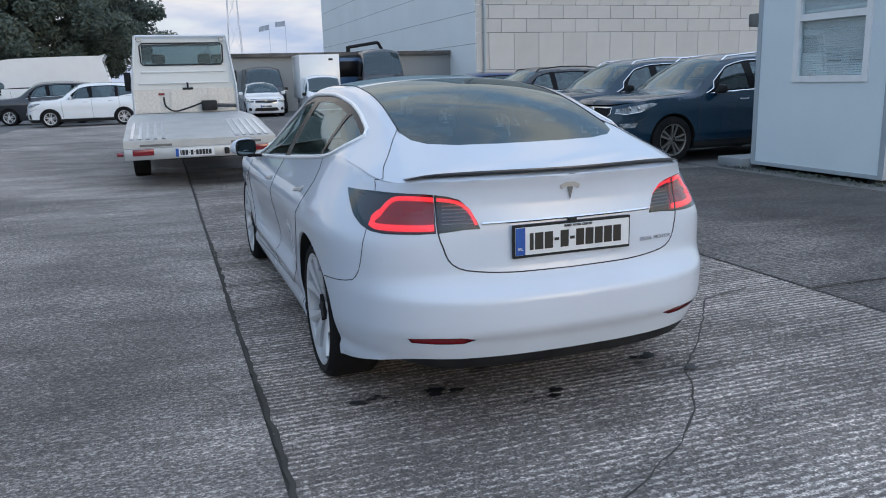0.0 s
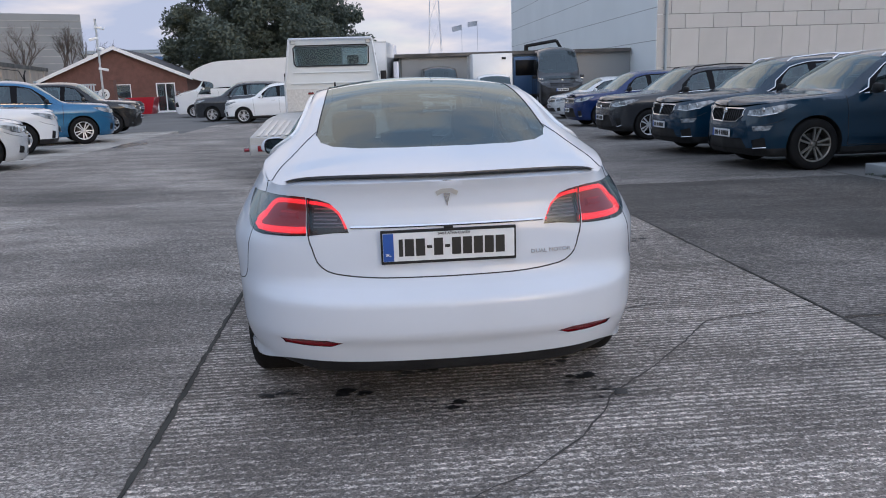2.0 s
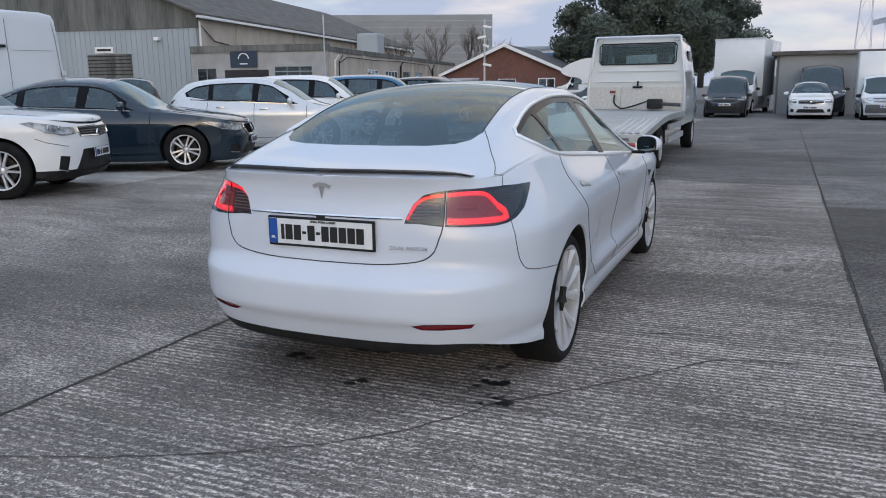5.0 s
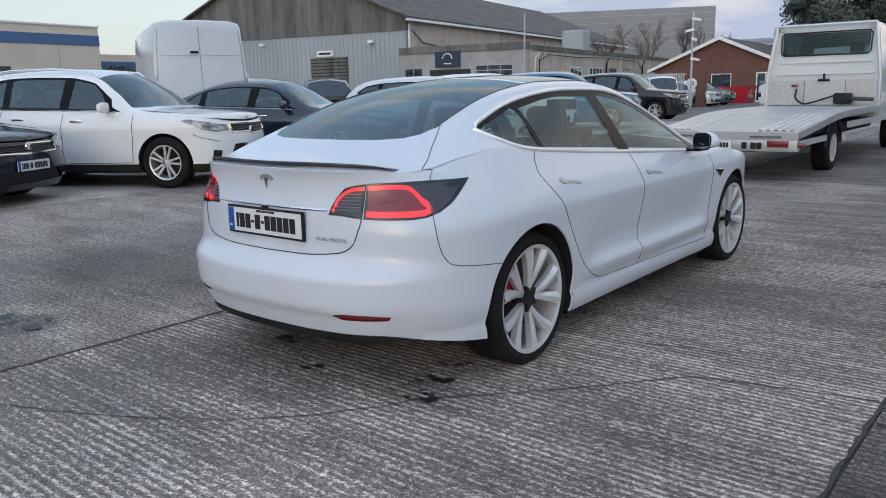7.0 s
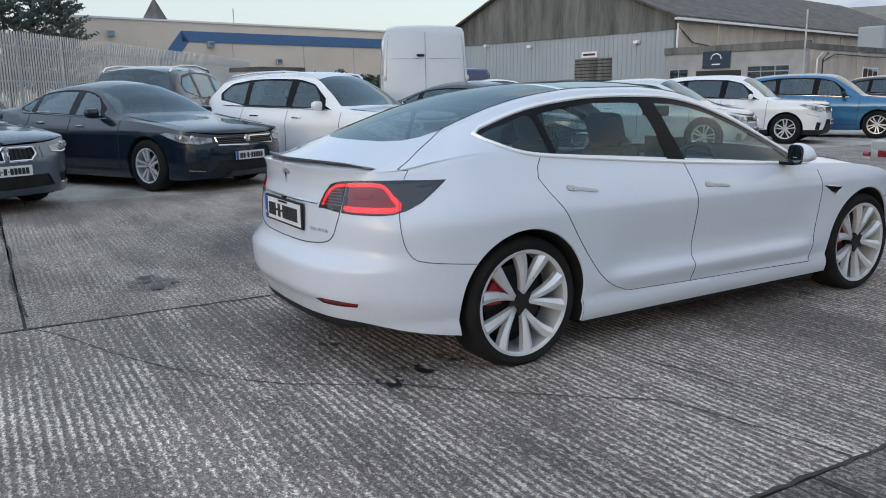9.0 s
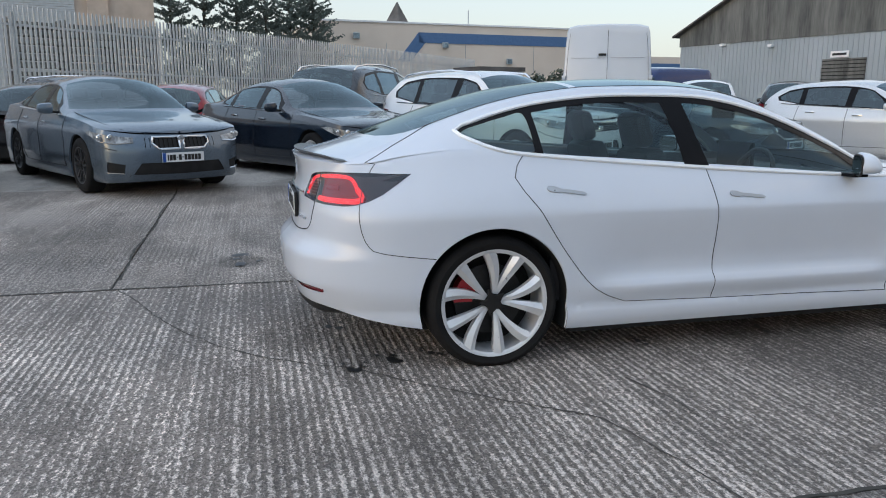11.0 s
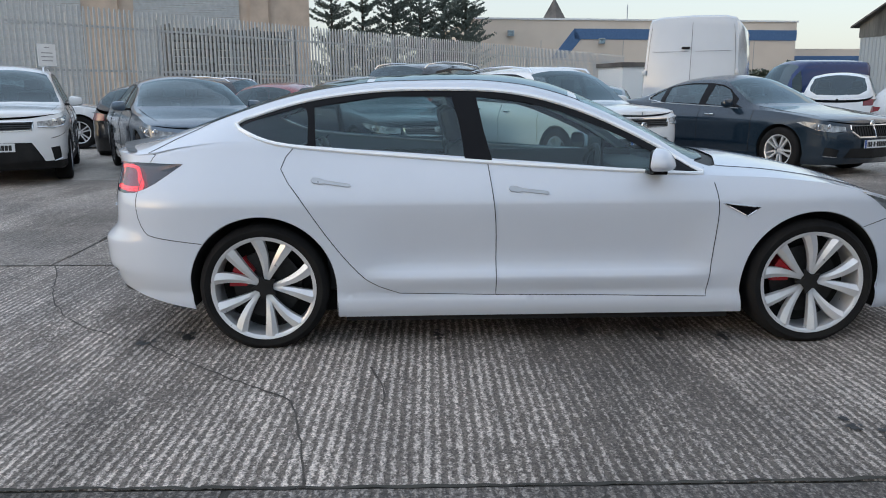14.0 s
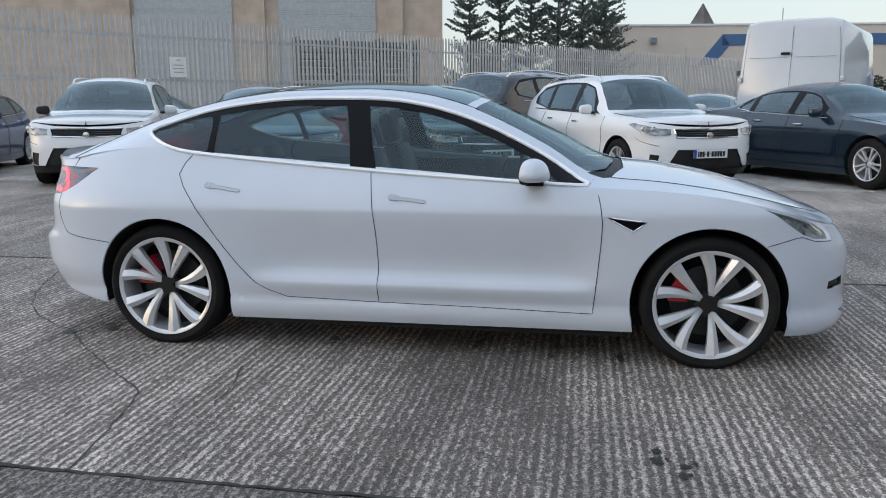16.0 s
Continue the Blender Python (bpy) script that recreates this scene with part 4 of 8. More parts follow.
        # door handles: a flush bar with its thumb end
        for y0, y1, z0, z1 in ((-1.108, -0.902, 0.902, 0.872), (-0.103, 0.105, 0.853, 0.830)):
            bmh = bmesh.new()
            n = 24
            prev = None
            for i in range(n + 1):
                q = i / n
                y, z = y0 + (y1 - y0) * q, z0 + (z1 - z0) * q - 0.004
                hgt = (0.0150 - 0.0065 * min(1.0, max(0.0, (q - 0.22) / 0.12))) * math.sqrt(max(0.0, 1 - abs(2 * q - 1) ** 12)) + 0.0006
                rows = []
                for dz, o in ((hgt, 0.001), (hgt * 0.7, 0.007), (-hgt * 0.7, 0.007), (-hgt, 0.001)):
                    p = S.low(sy(y), z + dz, o)
                    rows.append(bmh.verts.new((p[0] * sgn, p[1], p[2])))
                if prev:
                    for k in range(3):
                        bmh.faces.new((prev[k], prev[k + 1], rows[k + 1], rows[k]))
                prev = rows
            part("door_handle", bmh, HANDLE, root, "flush satin silver door handle")
        # door mirror
        mir = new("door_mirror")
        mir.parent = root
        bm = bmesh.new()
        bmesh.ops.create_icosphere(bm, subdivisions=3, radius=1)
        turn = Matrix.Translation((sgn * 0.995, 0.632, 0)) @ Matrix.Rotation(radians(-25 * sgn), 4, "Z") @ Matrix.Translation((-sgn * 0.995, -0.632, 0))
        for q in bm.verts:
            x, y, z = (math.copysign(abs(c) ** 0.72, c) for c in q.co)
            y = y if y > 0 else y * 0.22
            z = z * (0.8 if z < 0 else 1.0)
            q.co = (sgn * (0.985 + 0.088 * x * (1 - 0.12 * z)), 0.615 + 0.092 * y * (1 - 0.25 * z), 0.988 + 0.064 * z * (1 - 0.12 * x))
        bmesh.ops.transform(bm, matrix=turn, verts=bm.verts)
        part("mirror_shell", bm, PEARL, mir)
        bm = bmesh.new()
        soft = lambda v: math.copysign(abs(v) ** 0.6, v)
        f = [bm.verts.new((sgn * (0.980 + 0.072 * soft(math.cos(a))), 0.594, 0.985 + 0.049 * soft(math.sin(a)))) for a in np.linspace(0, 2 * math.pi, 36, endpoint=False)]
        bm.faces.new(f)
        bmesh.ops.transform(bm, matrix=turn, verts=bm.verts)
        part("mirror_glass", bm, MIRROR_DIM, mir)
        rim = [turn @ Vector((sgn * (0.980 + 0.076 * soft(math.cos(a))), 0.600, 0.985 + 0.053 * soft(math.sin(a)))) for a in np.linspace(0, 2 * math.pi, 40, endpoint=False)]
        part("mirror_rim", tube(rim, 0.006, 6, closed=True), BLACK, mir)
        part("mirror_arm", box(sgn * 0.80, sgn * 0.96, 0.60, 0.69, 0.918, 0.938, bevel=0.006), GLOSS_BLACK, mir)
    # rear plate, badge and lettering
    number_plate(root, Matrix.Translation((0, -2.286, 0.778)))
    tag = text_mesh("IRL", 0.016)
    bmesh.ops.translate(tag, verts=tag.verts, vec=(-0.239, -2.2955, 0.748))
    part("plate_country", tag, PLATE, root, smooth=False)
    tag = text_mesh("BAILE ATHA CLIATH", 0.014)
    bmesh.ops.translate(tag, verts=tag.verts, vec=(0.02, -2.2955, 0.827))
    part("plate_town", tag, INK, root, smooth=False)
    tag = text_mesh("DUAL MOTOR", 0.026)
    bmesh.ops.scale(tag, verts=tag.verts, vec=(1.0, 1, 0.85))
    y4 = S.low(sx(0.41), 0.73)[1]
    bmesh.ops.rotate(tag, verts=tag.verts, cent=(0, 0, 0), matrix=Matrix.Rotation(radians(8), 3, "Z"))
    bmesh.ops.translate(tag, verts=tag.verts, vec=(0.415, y4 - 0.006, 0.731))
    part("boot_lettering", tag, CHROME, root, smooth=False)
    yb = S.low(0.0, 0.96)[1]
    at = Matrix.Translation((0, yb - 0.006, 0.962))
    emblem = part("badge", prism([(-0.014, 0.017), (0, -0.036), (0.014, 0.017)], 0.006, at), CHROME, root, "small silver badge shape", smooth=False)
    part("badge_bar", prism([(-0.046, 0.024), (-0.038, 0.008), (-0.016, 0.019), (0.016, 0.019), (0.038, 0.008), (0.046, 0.024), (0.02, 0.036), (-0.02, 0.036)], 0.007, at), HANDLE, emblem, "satin badge bar", smooth=False)
    line = [S.low(sx(abs(x)), 0.857, 0.002) * (1 if x > 0 else -1, 1, 1) for x in np.linspace(-0.40, 0.40, 33)]
    part("boot_grip", tube(line, 0.006, 6), CHROME, root, "slim bright strip above the plate")
    part("rear_camera", box(-0.018, 0.018, -2.288, -2.255, 0.842, 0.856, bevel=0.003), BLACK, root)
    arc = [S.cap(S.v_x(abs(x), -1.885 + 0.03 * abs(x)), -1.885 + 0.03 * abs(x), -0.012) * (1 if x > 0 else -1, 1, 1) for x in np.linspace(-0.2, 0.2, 15)]
    part("high_brake_lamp", tube(arc, 0.009, 6), LENS_RED, root, "dark red strip behind the rear window")
    # black valance, floor pan
    bm = bmesh.new()
    prev = None
    for s in np.linspace(sy(-2.10), 0, 24):
        p = S.low(s, 0.33)
        k = min(1.0, (sy(-2.10) - s) / 0.30)
        row = [bm.verts.new((p[0] - 0.004, p[1] + 0.012 + dy, z)) for dy, z in ((0.0, 0.335), (0.0, 0.31), (0.015, 0.305 - 0.035 * k), (0.05, 0.30 - 0.05 * k), (0.35, 0.24))]
        if prev:
            for i in range(4):
                bm.faces.new((prev[i], prev[i + 1], row[i + 1], row[i]))
        prev = row
    bmesh.ops.mirror(bm, geom=bm.verts[:] + bm.edges[:] + bm.faces[:], axis="X", merge_dist=0.001)
    part("rear_valance", bm, BLACK, root, "black lower diffuser")
    part("floor_pan", box(-0.64, 0.64, -1.72, 2.0, 0.15, 0.26), LINER, root)
    part("floor_pan", box(-0.56, 0.56, -2.02, -1.721, 0.235, 0.30), LINER, root)
    part("floor_pan", box(-0.52, 0.52, 2.001, 2.08, 0.19, 0.24), LINER, root)
    part("floor_pan", box(-0.84, 0.84, -0.95, 1.08, 0.145, 0.25), LINER, root)
    for sgn in (1, -1):
        wheel(root, 0.885, hub_r, hub_z, 0.336, 0.273, 0.235, sgn, ALLOY, "turbine", 3, caliper=150 if sgn > 0 else 24, steps=72)
        wheel(root, 0.885, hub_f, hub_z, 0.336, 0.273, 0.225, sgn, ALLOY, "turbine", 3, caliper=150 if sgn > 0 else 24, steps=72)
    cabin(root)
    # it stands half a degree askew to the slabs
    root.matrix_basis = pose(0, hub_r, 0, 0, 0, 0.5) @ Matrix.Translation((0, -hub_r, 0))
    return root


def seat(parent, x, y, material, back_tilt=-16, width=0.50):
    """An upholstered car seat with its head restraint."""
    s = new("front_seat")
    s.parent = parent
    s.matrix_basis = pose(x, y, 0)
    part("cushion", box(-width / 2, width / 2, -0.25, 0.27, 0.34, 0.52, bevel=0.05), material, s)
    bm = box(-width / 2, width / 2, -0.07, 0.07, 0, 0.60, bevel=0.05)
    for v in bm.verts:
        v.co.x *= 1 - 0.25 * max(0, v.co.z / 0.6) ** 2
    bmesh.ops.transform(bm, matrix=pose(0, -0.24, 0.48, -back_tilt), verts=bm.verts)
    part("backrest", bm, material, s)
    bm = box(-0.135, 0.135, -0.05, 0.05, 0.60, 0.80, bevel=0.045)
    bmesh.ops.transform(bm, matrix=pose(0, -0.24, 0.48, -back_tilt), verts=bm.verts)
    part("head_restraint", bm, material, s)
    return s


def cabin(root):
    """The saloon's dark interior."""
    seat(root, 0.37, 0.05, CLOTH)
    seat(root, -0.37, 0.05, CLOTH)
    part("rear_bench", box(-0.62, 0.62, -1.02, -0.55, 0.34, 0.52, bevel=0.05), CLOTH, root)
    bm = box(-0.60, 0.60, -0.07, 0.07, 0, 0.50, bevel=0.05)
    bmesh.ops.transform(bm, matrix=pose(0, -0.98, 0.48, 24), verts=bm.verts)
    part("rear_backrest", bm, CLOTH, root)
    for x in (-0.36, 0.0, 0.36):
        bm = box(x - 0.12, x + 0.12, -0.045, 0.045, 0.50, 0.62, bevel=0.035)
        bmesh.ops.transform(bm, matrix=pose(0, -0.98, 0.48, 24), verts=bm.verts)
        part("rear_head_restraint", bm, CLOTH, root)
    part("parcel_shelf", box(-0.52, 0.52, -1.80, -1.20, 0.94, 0.96), CLOTH, root)
    part("dashboard", box(-0.68, 0.68, 0.62, 1.0, 0.72, 0.90, bevel=0.05), CLOTH, root)
    part("dash_screen", box(-0.19, 0.19, 0.52, 0.54, 0.84, 1.06, bevel=0.008), GLOSS_BLACK, root)
    part("centre_console", box(-0.12, 0.12, -0.35, 0.6, 0.30, 0.60, bevel=0.03), CLOTH, root)
    bm = tube([(0.37 + 0.18 * math.cos(a), 0.40 + 0.05 * math.sin(a), 0.86 + 0.17 * math.sin(a)) for a in np.linspace(0, 2 * math.pi, 28, endpoint=False)], 0.016, 8, closed=True)
    add_box(bm, 0.22, 0.52, 0.40, 0.44, 0.82, 0.90, bevel=0.02)
    part("steering_wheel", bm, CLOTH, root)
    for sgn in (1, -1):
        part("door_card", box(sgn * 0.74, sgn * 0.80, -1.05, 0.95, 0.30, 0.94, bevel=0.02), CLOTH, root)
    bm = box(-0.12, 0.12, -0.005, 0.01, -0.035, 0.035, bevel=0.01)
    bmesh.ops.translate(bm, verts=bm.verts, vec=(0, 0.42, 1.24))
    part("rear_view_mirror", bm, GLOSS_BLACK, root)


# ---- parked cars ----
FORMS = {
    # share of the length from the nose, share of the height
    "suv": dict(
        centre=[(0, .525), (.012, .565), (.04, .598), (.15, .63), (.255, .65), (.27, .66), (.34, .80), (.42, .945), (.48, .985), (.58, 1.0), (.72, .995), (.86, .965), (.905, .94), (.93, .84), (.975, .665), (.99, .60), (1, .56)],
        belt=[(0, .525), (.03, .555), (.10, .582), (.25, .605), (.5, .625), (.8, .655), (.93, .67), (.985, .60), (1, .56)],
        rail_z=[(0, .527), (.04, .575), (.15, .607), (.25, .626), (.28, .64), (.36, .79), (.44, .905), (.52, .94), (.65, .95), (.8, .935), (.89, .90), (.93, .80), (.975, .66), (1, .56)],
        rail_x=[(0, .25), (.05, .36), (.12, .42), (.26, .43), (.34, .39), (.44, .345), (.65, .335), (.9, .335), (.96, .40), (1, .38)],
        screen=(.275, .435, .42, .325), back=(.895, .975), doors=(.29, .535, .74), glass=(.33, .885), hub=(.195, .785)),
    "hatch": dict(
        centre=[(0, .485), (.02, .53), (.06, .57), (.15, .61), (.22, .65), (.25, .68), (.36, .86), (.45, .975), (.55, 1.0), (.7, .99), (.85, .955), (.91, .91), (.95, .78), (.985, .64), (1, .57)],
        belt=[(0, .485), (.04, .52), (.12, .565), (.25, .61), (.5, .64), (.8, .68), (.94, .70), (.985, .62), (1, .57)],
        rail_z=[(0, .487), (.05, .54), (.15, .59), (.22, .625), (.26, .655), (.38, .83), (.48, .92), (.6, .94), (.75, .925), (.89, .87), (.94, .77), (.985, .64), (1, .57)],
        rail_x=[(0, .25), (.05, .36), (.12, .42), (.24, .43), (.34, .39), (.46, .34), (.65, .33), (.9, .33), (.96, .40), (1, .38)],
        screen=(.255, .445, .42, .325), back=(.90, .98), doors=(.27, .54, .76), glass=(.31, .89), hub=(.2, .82)),
    "sedan": dict(
        centre=[(0, .49), (.02, .53), (.06, .572), (.15, .61), (.27, .66), (.295, .68), (.38, .86), (.45, .965), (.54, 1.0), (.65, .985), (.75, .91), (.85, .785), (.885, .755), (.95, .745), (.99, .72), (1, .60)],
        belt=[(0, .49), (.04, .525), (.12, .572), (.25, .62), (.5, .645), (.8, .69), (.92, .71), (.985, .70), (1, .59)],
        rail_z=[(0, .492), (.05, .545), (.15, .595), (.26, .64), (.30, .665), (.4, .83), (.48, .915), (.58, .93), (.68, .905), (.76, .84), (.85, .75), (.9, .725), (.97, .715), (1, .60)],
        rail_x=[(0, .25), (.05, .36), (.12, .42), (.27, .43), (.36, .385), (.48, .335), (.6, .325), (.72, .33), (.85, .37), (.92, .41), (1, .38)],
        screen=(.30, .455, .42, .32), back=(.70, .855), doors=(.30, .53, .72), glass=(.345, .80), hub=(.195, .785)),
}
FORMS["van"] = dict(
    centre=[(0, .33), (.015, .40), (.05, .45), (.12, .49), (.17, .52), (.20, .56), (.27, .80), (.33, .945), (.38, .985), (.5, 1.0), (.8, 1.0), (.955, .985), (.972, .95), (.985, .70), (.995, .50), (1, .42)],
    belt=[(0, .32), (.04, .40), (.12, .455), (.2, .48), (.4, .48), (.8, .48), (.97, .48), (1, .40)],
    rail_z=[(0, .325), (.05, .42), (.15, .475), (.2, .51), (.28, .78), (.35, .90), (.42, .94), (.6, .95), (.94, .945), (.972, .90), (.985, .68), (1, .42)],
    rail_x=[(0, .25), (.05, .38), (.12, .43), (.2, .44), (.28, .43), (.36, .425), (.5, .425), (.95, .425), (.98, .43), (1, .42)],
    screen=(.205, .335, .43, .40), back=(.965, .99), doors=(.20, .37, .60), glass=(.215, .90), hub=(.165, .80))
CAR_COUNT = [0]


def parked_car(name, label, at, heading, form, length, width, height, paint_mat, rim=None, grille="wide", chrome=True, wheel_r=0.34, clad=False, rails=False, step=0.11, group="parked cars", plate=True, glass_mat=None, panel_sides=False, kind_word="car", grow=1.0):
    """A parked car. at: the middle of its front axle on the ground; heading: degrees from +x."""
    F = FORMS[form]
    L, W, H = length, width, height
    root = thing(name, label, kind_word, group)
    rim = rim or ALLOY
    yy = lambda f: L * (0.5 - f)
    hub_f, hub_b = yy(F["hub"][0]), yy(F["hub"][1])
    root.matrix_basis = Matrix.Translation((at[0], at[1], yard_z(*at) + (0.009 if -14.3 < at[0] < 6.2 and -16 < at[1] < 22 else 0.0))) @ pose(0, 0, 0, 0, 0, heading - 90) @ Matrix.Scale(grow, 4) @ Matrix.Translation((0, -hub_f, 0))
    hw = W / 2
    plan = [(0, -L / 2), (hw * .5, -L / 2 + .02), (hw * .8, -L / 2 + .09), (hw * .95, -L / 2 + .27), (hw * .99, -L / 2 + .7), (hw, -L * .15), (hw, L * .15), (hw * .985, L * .32), (hw * .93, L / 2 - .33), (hw * .80, L / 2 - .16), (hw * .5, L / 2 - .045), (0, L / 2)]
    tall = form in ("suv", "van")
    clr = 0.20 if tall else 0.16
    mid = 0.42 * H
    side = [(clr - .03, -.11), (clr + .05, -.03), (clr + .16, -.03), (clr + .22, -.012), (mid, -.012), (mid + .10, 0), (mid + .16, -.006), (mid + .28, -.05), (mid + .40, -.10), (mid + .7, -.2)]
    rear = [(clr - .03, -.16), (clr + .08, -.06), (mid - .18, 0), (mid - .05, 0), (mid + .02, -.04), (mid + .14, -.05), (mid + .30, -.07), (mid + .7, -.25)]
    up = .035 if form == "suv" else 0.0
    front = [(clr - .03, -.14), (clr + .06, -.03), (clr + .18, 0), (mid - .08, 0), (mid, -.015), (mid + .08, -.03 if tall else -.05), (mid + .16, -.06 if tall else -.10), (mid + .5, -.3)]
    S = CarShape(plan, side, rear, front, [(yy(f), z * H) for f, z in F["belt"]], [(yy(f), z * H) for f, z in F["centre"]], [(yy(f), x * W) for f, x in F["rail_x"]], [(yy(f), z * H) for f, z in F["rail_z"]])
    sy, sx = S.sy, S.sx
    cx = lambda x: sx(x, True)
    yz = lambda pts: [(sy(yy(f)), z * H) for f, z in pts]
    win = lambda pts: [(S.v_of(yy(f), S.section(yy(f))[1] + q * (S.section(yy(f))[3] - S.section(yy(f))[1])) * CAP_UNIT, yy(f)) for f, q in pts]
    deck = lambda pts: [(S.v_x(x * W, yy(f)) * CAP_UNIT, yy(f)) for x, f in pts]
    gl = glass_mat or GLASS_PARKED
    ra = wheel_r * 1.13
    hole = lambda hy: [(sy(y), z) for y, z in arch(hy, wheel_r, ra, clr - .05)] + [(sy(hy - ra * .85), 0), (sy(hy + ra * .85), 0)]
    d0, d1, d2 = F["doors"]
    g0, g1 = F["glass"]
    end = S.len + 0.3
    lamp = [(cx(hw * .60), .475 * H), (cx(hw * .60), .435 * H), (cx(hw * .80), .425 * H), (sy(yy(.075)), .45 * H), (sy(yy(.135)), .515 * H), (sy(yy(.11)), .525 * H), (sy(yy(.06)), .505 * H), (cx(hw * .78), .485 * H)]
    if grille == "kidney":
        grl = [(cx(hw * .03), .38 * H), (cx(hw * .03), .475 * H), (cx(hw * .36), .475 * H), (cx(hw * .38), .43 * H), (cx(hw * .30), .38 * H)]
    elif grille == "shield":
        grl = [(end, .37 * H), (end, .485 * H), (cx(hw * .50), .485 * H), (cx(hw * .50), .43 * H), (cx(hw * .36), .375 * H)]
    elif grille == "slim":
        grl = [(end, .43 * H), (end, .47 * H), (cx(hw * .56), .475 * H), (cx(hw * .56), .44 * H)]
    else:
        grl = [(end, .40 * H), (end, .475 * H), (cx(hw * .55), .475 * H), (cx(hw * .52), .41 * H)]
    grl = [(s, z + up * H) for s, z in grl]
    lamp = [(s, z + up * H) for s, z in lamp]
    low_int = [(end, .17 * H), (end, .27 * H), (cx(hw * .52), .27 * H), (cx(hw * .62), .18 * H)]
    fog = [(cx(hw * .72), .19 * H), (cx(hw * .70), .26 * H), (sy(yy(.045)), .285 * H), (sy(yy(.05)), .20 * H)]
    if form == "suv" and grille != "shield":
        low_int = [(end, .17 * H), (end, .345 * H), (cx(hw * .50), .345 * H), (cx(hw * .66), .19 * H)]
        fog = [(cx(hw * .78), .19 * H), (cx(hw * .74), .30 * H), (sy(yy(.045)), .31 * H), (sy(yy(.05)), .21 * H)]
    tl = [(sx(hw * .62), .52 * H), (sx(hw * .62), .60 * H)] + yz([(.97, .615), (.90, .60), (.905, .56), (.96, .525)])
    low_regions = [("hole", hole(hub_b), None, True, 0, ""), ("hole", hole(hub_f), None, True, 0, ""),
                   ("headlight", lamp, LENS_WHITE, True, 0.004, "clear headlamp"), ("grille", grl, BLACK, False, -0.01, "black radiator grille"),
                   ("lower_grille", low_int, BLACK, False, -0.015, ""), ("fog_light", fog, BLACK, True, -0.012, ""), ("tail_light", tl, LENS_RED, True, 0.003, "red tail lamp")]
    if grille == "shield" and tall:
        low_regions.insert(2, ("fog_lamp", [(cx(hw * .70), .375 * H), (cx(hw * .72), .335 * H), (sy(yy(.055)), .345 * H), (sy(yy(.065)), .385 * H)], LENS_WHITE, True, 0.004, "clear fog lamp"))
    if clad:
        low_regions.append(("cladding", [(-.5, 0), (-.5, clr + .12), (end, clr + .12), (end, 0)], BLACK, False, 0.002, "black plastic lower cladding"))
    side_win = [(g0, .12), (g0 + .035, .30), ((g0 + d1) / 2 - .06, .62), (d1 - .10, .88), (d1 - .02, .93), (d2, .93), (g1 - .05, .86), (g1, .55), (g1 - .01, .25), (d2, .07), (d1, .07)]
    f0, f1, wx0, wx1 = F["screen"]
    b0, b1 = F["back"]
    cap_regions = [
        ("front_side_window", win([(g0 + .035, .13), (g0 + .055, .28), ((g0 + d1) / 2 - .03, .60), (d1 - .10, .83), (d1 - .03, .87), (d1 - .02, .12)]), gl, True, -0.004, ""),
        ("rear_side_window", win([(d1 + .01, .12), (d1 + .005, .87), (d2 - .05, .88), (d2 - .015, .85), (d2 - .015, .12)]), gl, True, -0.004, ""),
        ("quarter_window", win([(d2 + .01, .12), (d2 + .01, .84), (g1 - .045, .76), (g1 - .012, .5), (g1 - .025, .28)]), gl, True, -0.004, ""),
        ("window_surround", win(side_win), GLOSS_BLACK, True, -0.001, ""),
        ("windscreen", deck([(0, f0), (wx0 * .7, f0 + .008), (wx0, f0 + .03), (wx0 * .93, f0 + .07), (wx1, f1), (0, f1 - .012)]), gl, False, 0, ""),
        ("rear_window", deck([(0, b0), (.30, b0 + .004), (.335, b1 - .02), (.25, b1 - .003), (0, b1)]), gl, False, 0, ""),
    ]
    if panel_sides:
        cap_regions = [r for r in cap_regions if r[0] in ("front_side_window", "windscreen")]
    bot = keyed([(-L / 2, clr + .06), (-L / 2 + .4, clr + .02), (-L * .2, clr), (L * .2, clr), (L / 2 - .4, clr), (L / 2, clr + .02)])
    car = {"root": root, "paint": paint_mat}
    build_skin(car, S, bot, low_regions, cap_regions, step)
    for hy in (hub_f, hub_b):
        arch_liner(S, hy, wheel_r, ra, root, float(bot(hy)), BLACK if clad else paint_mat)
        for sgn in (1, -1):
            wheel(root, hw - .035, hy, wheel_r, wheel_r, wheel_r * .68, .22, sgn, rim, "double", random.uniform(0, 72), steps=32)
    part("floor_pan", box(-hw * .66, hw * .66, -L * .46, L * .46, clr, clr + .10), LINER, root)
    part("cabin_floor", box(-hw * .82, hw * .82, -L * .38, L * .20, .50 * H, .56 * H), LINER, root)
    for x in (-.2, .2):
        for f in (.50, .70):
            part("seat_back", box(x * W - .22, x * W + .22, yy(f) - .08, yy(f) + .08, .54 * H, .76 * H, bevel=.06), CLOTH, root)
            part("head_restraint", box(x * W - .12, x * W + .12, yy(f) - .10, yy(f), .77 * H, .87 * H, bevel=.04), CLOTH, root)
    part("dashboard", box(-hw * .78, hw * .78, yy(.36), yy(.30), .54 * H, .62 * H, bevel=.04), CLOTH, root)
    # shut lines
    zs = lambda f: float(S.zb(yy(f))) / H
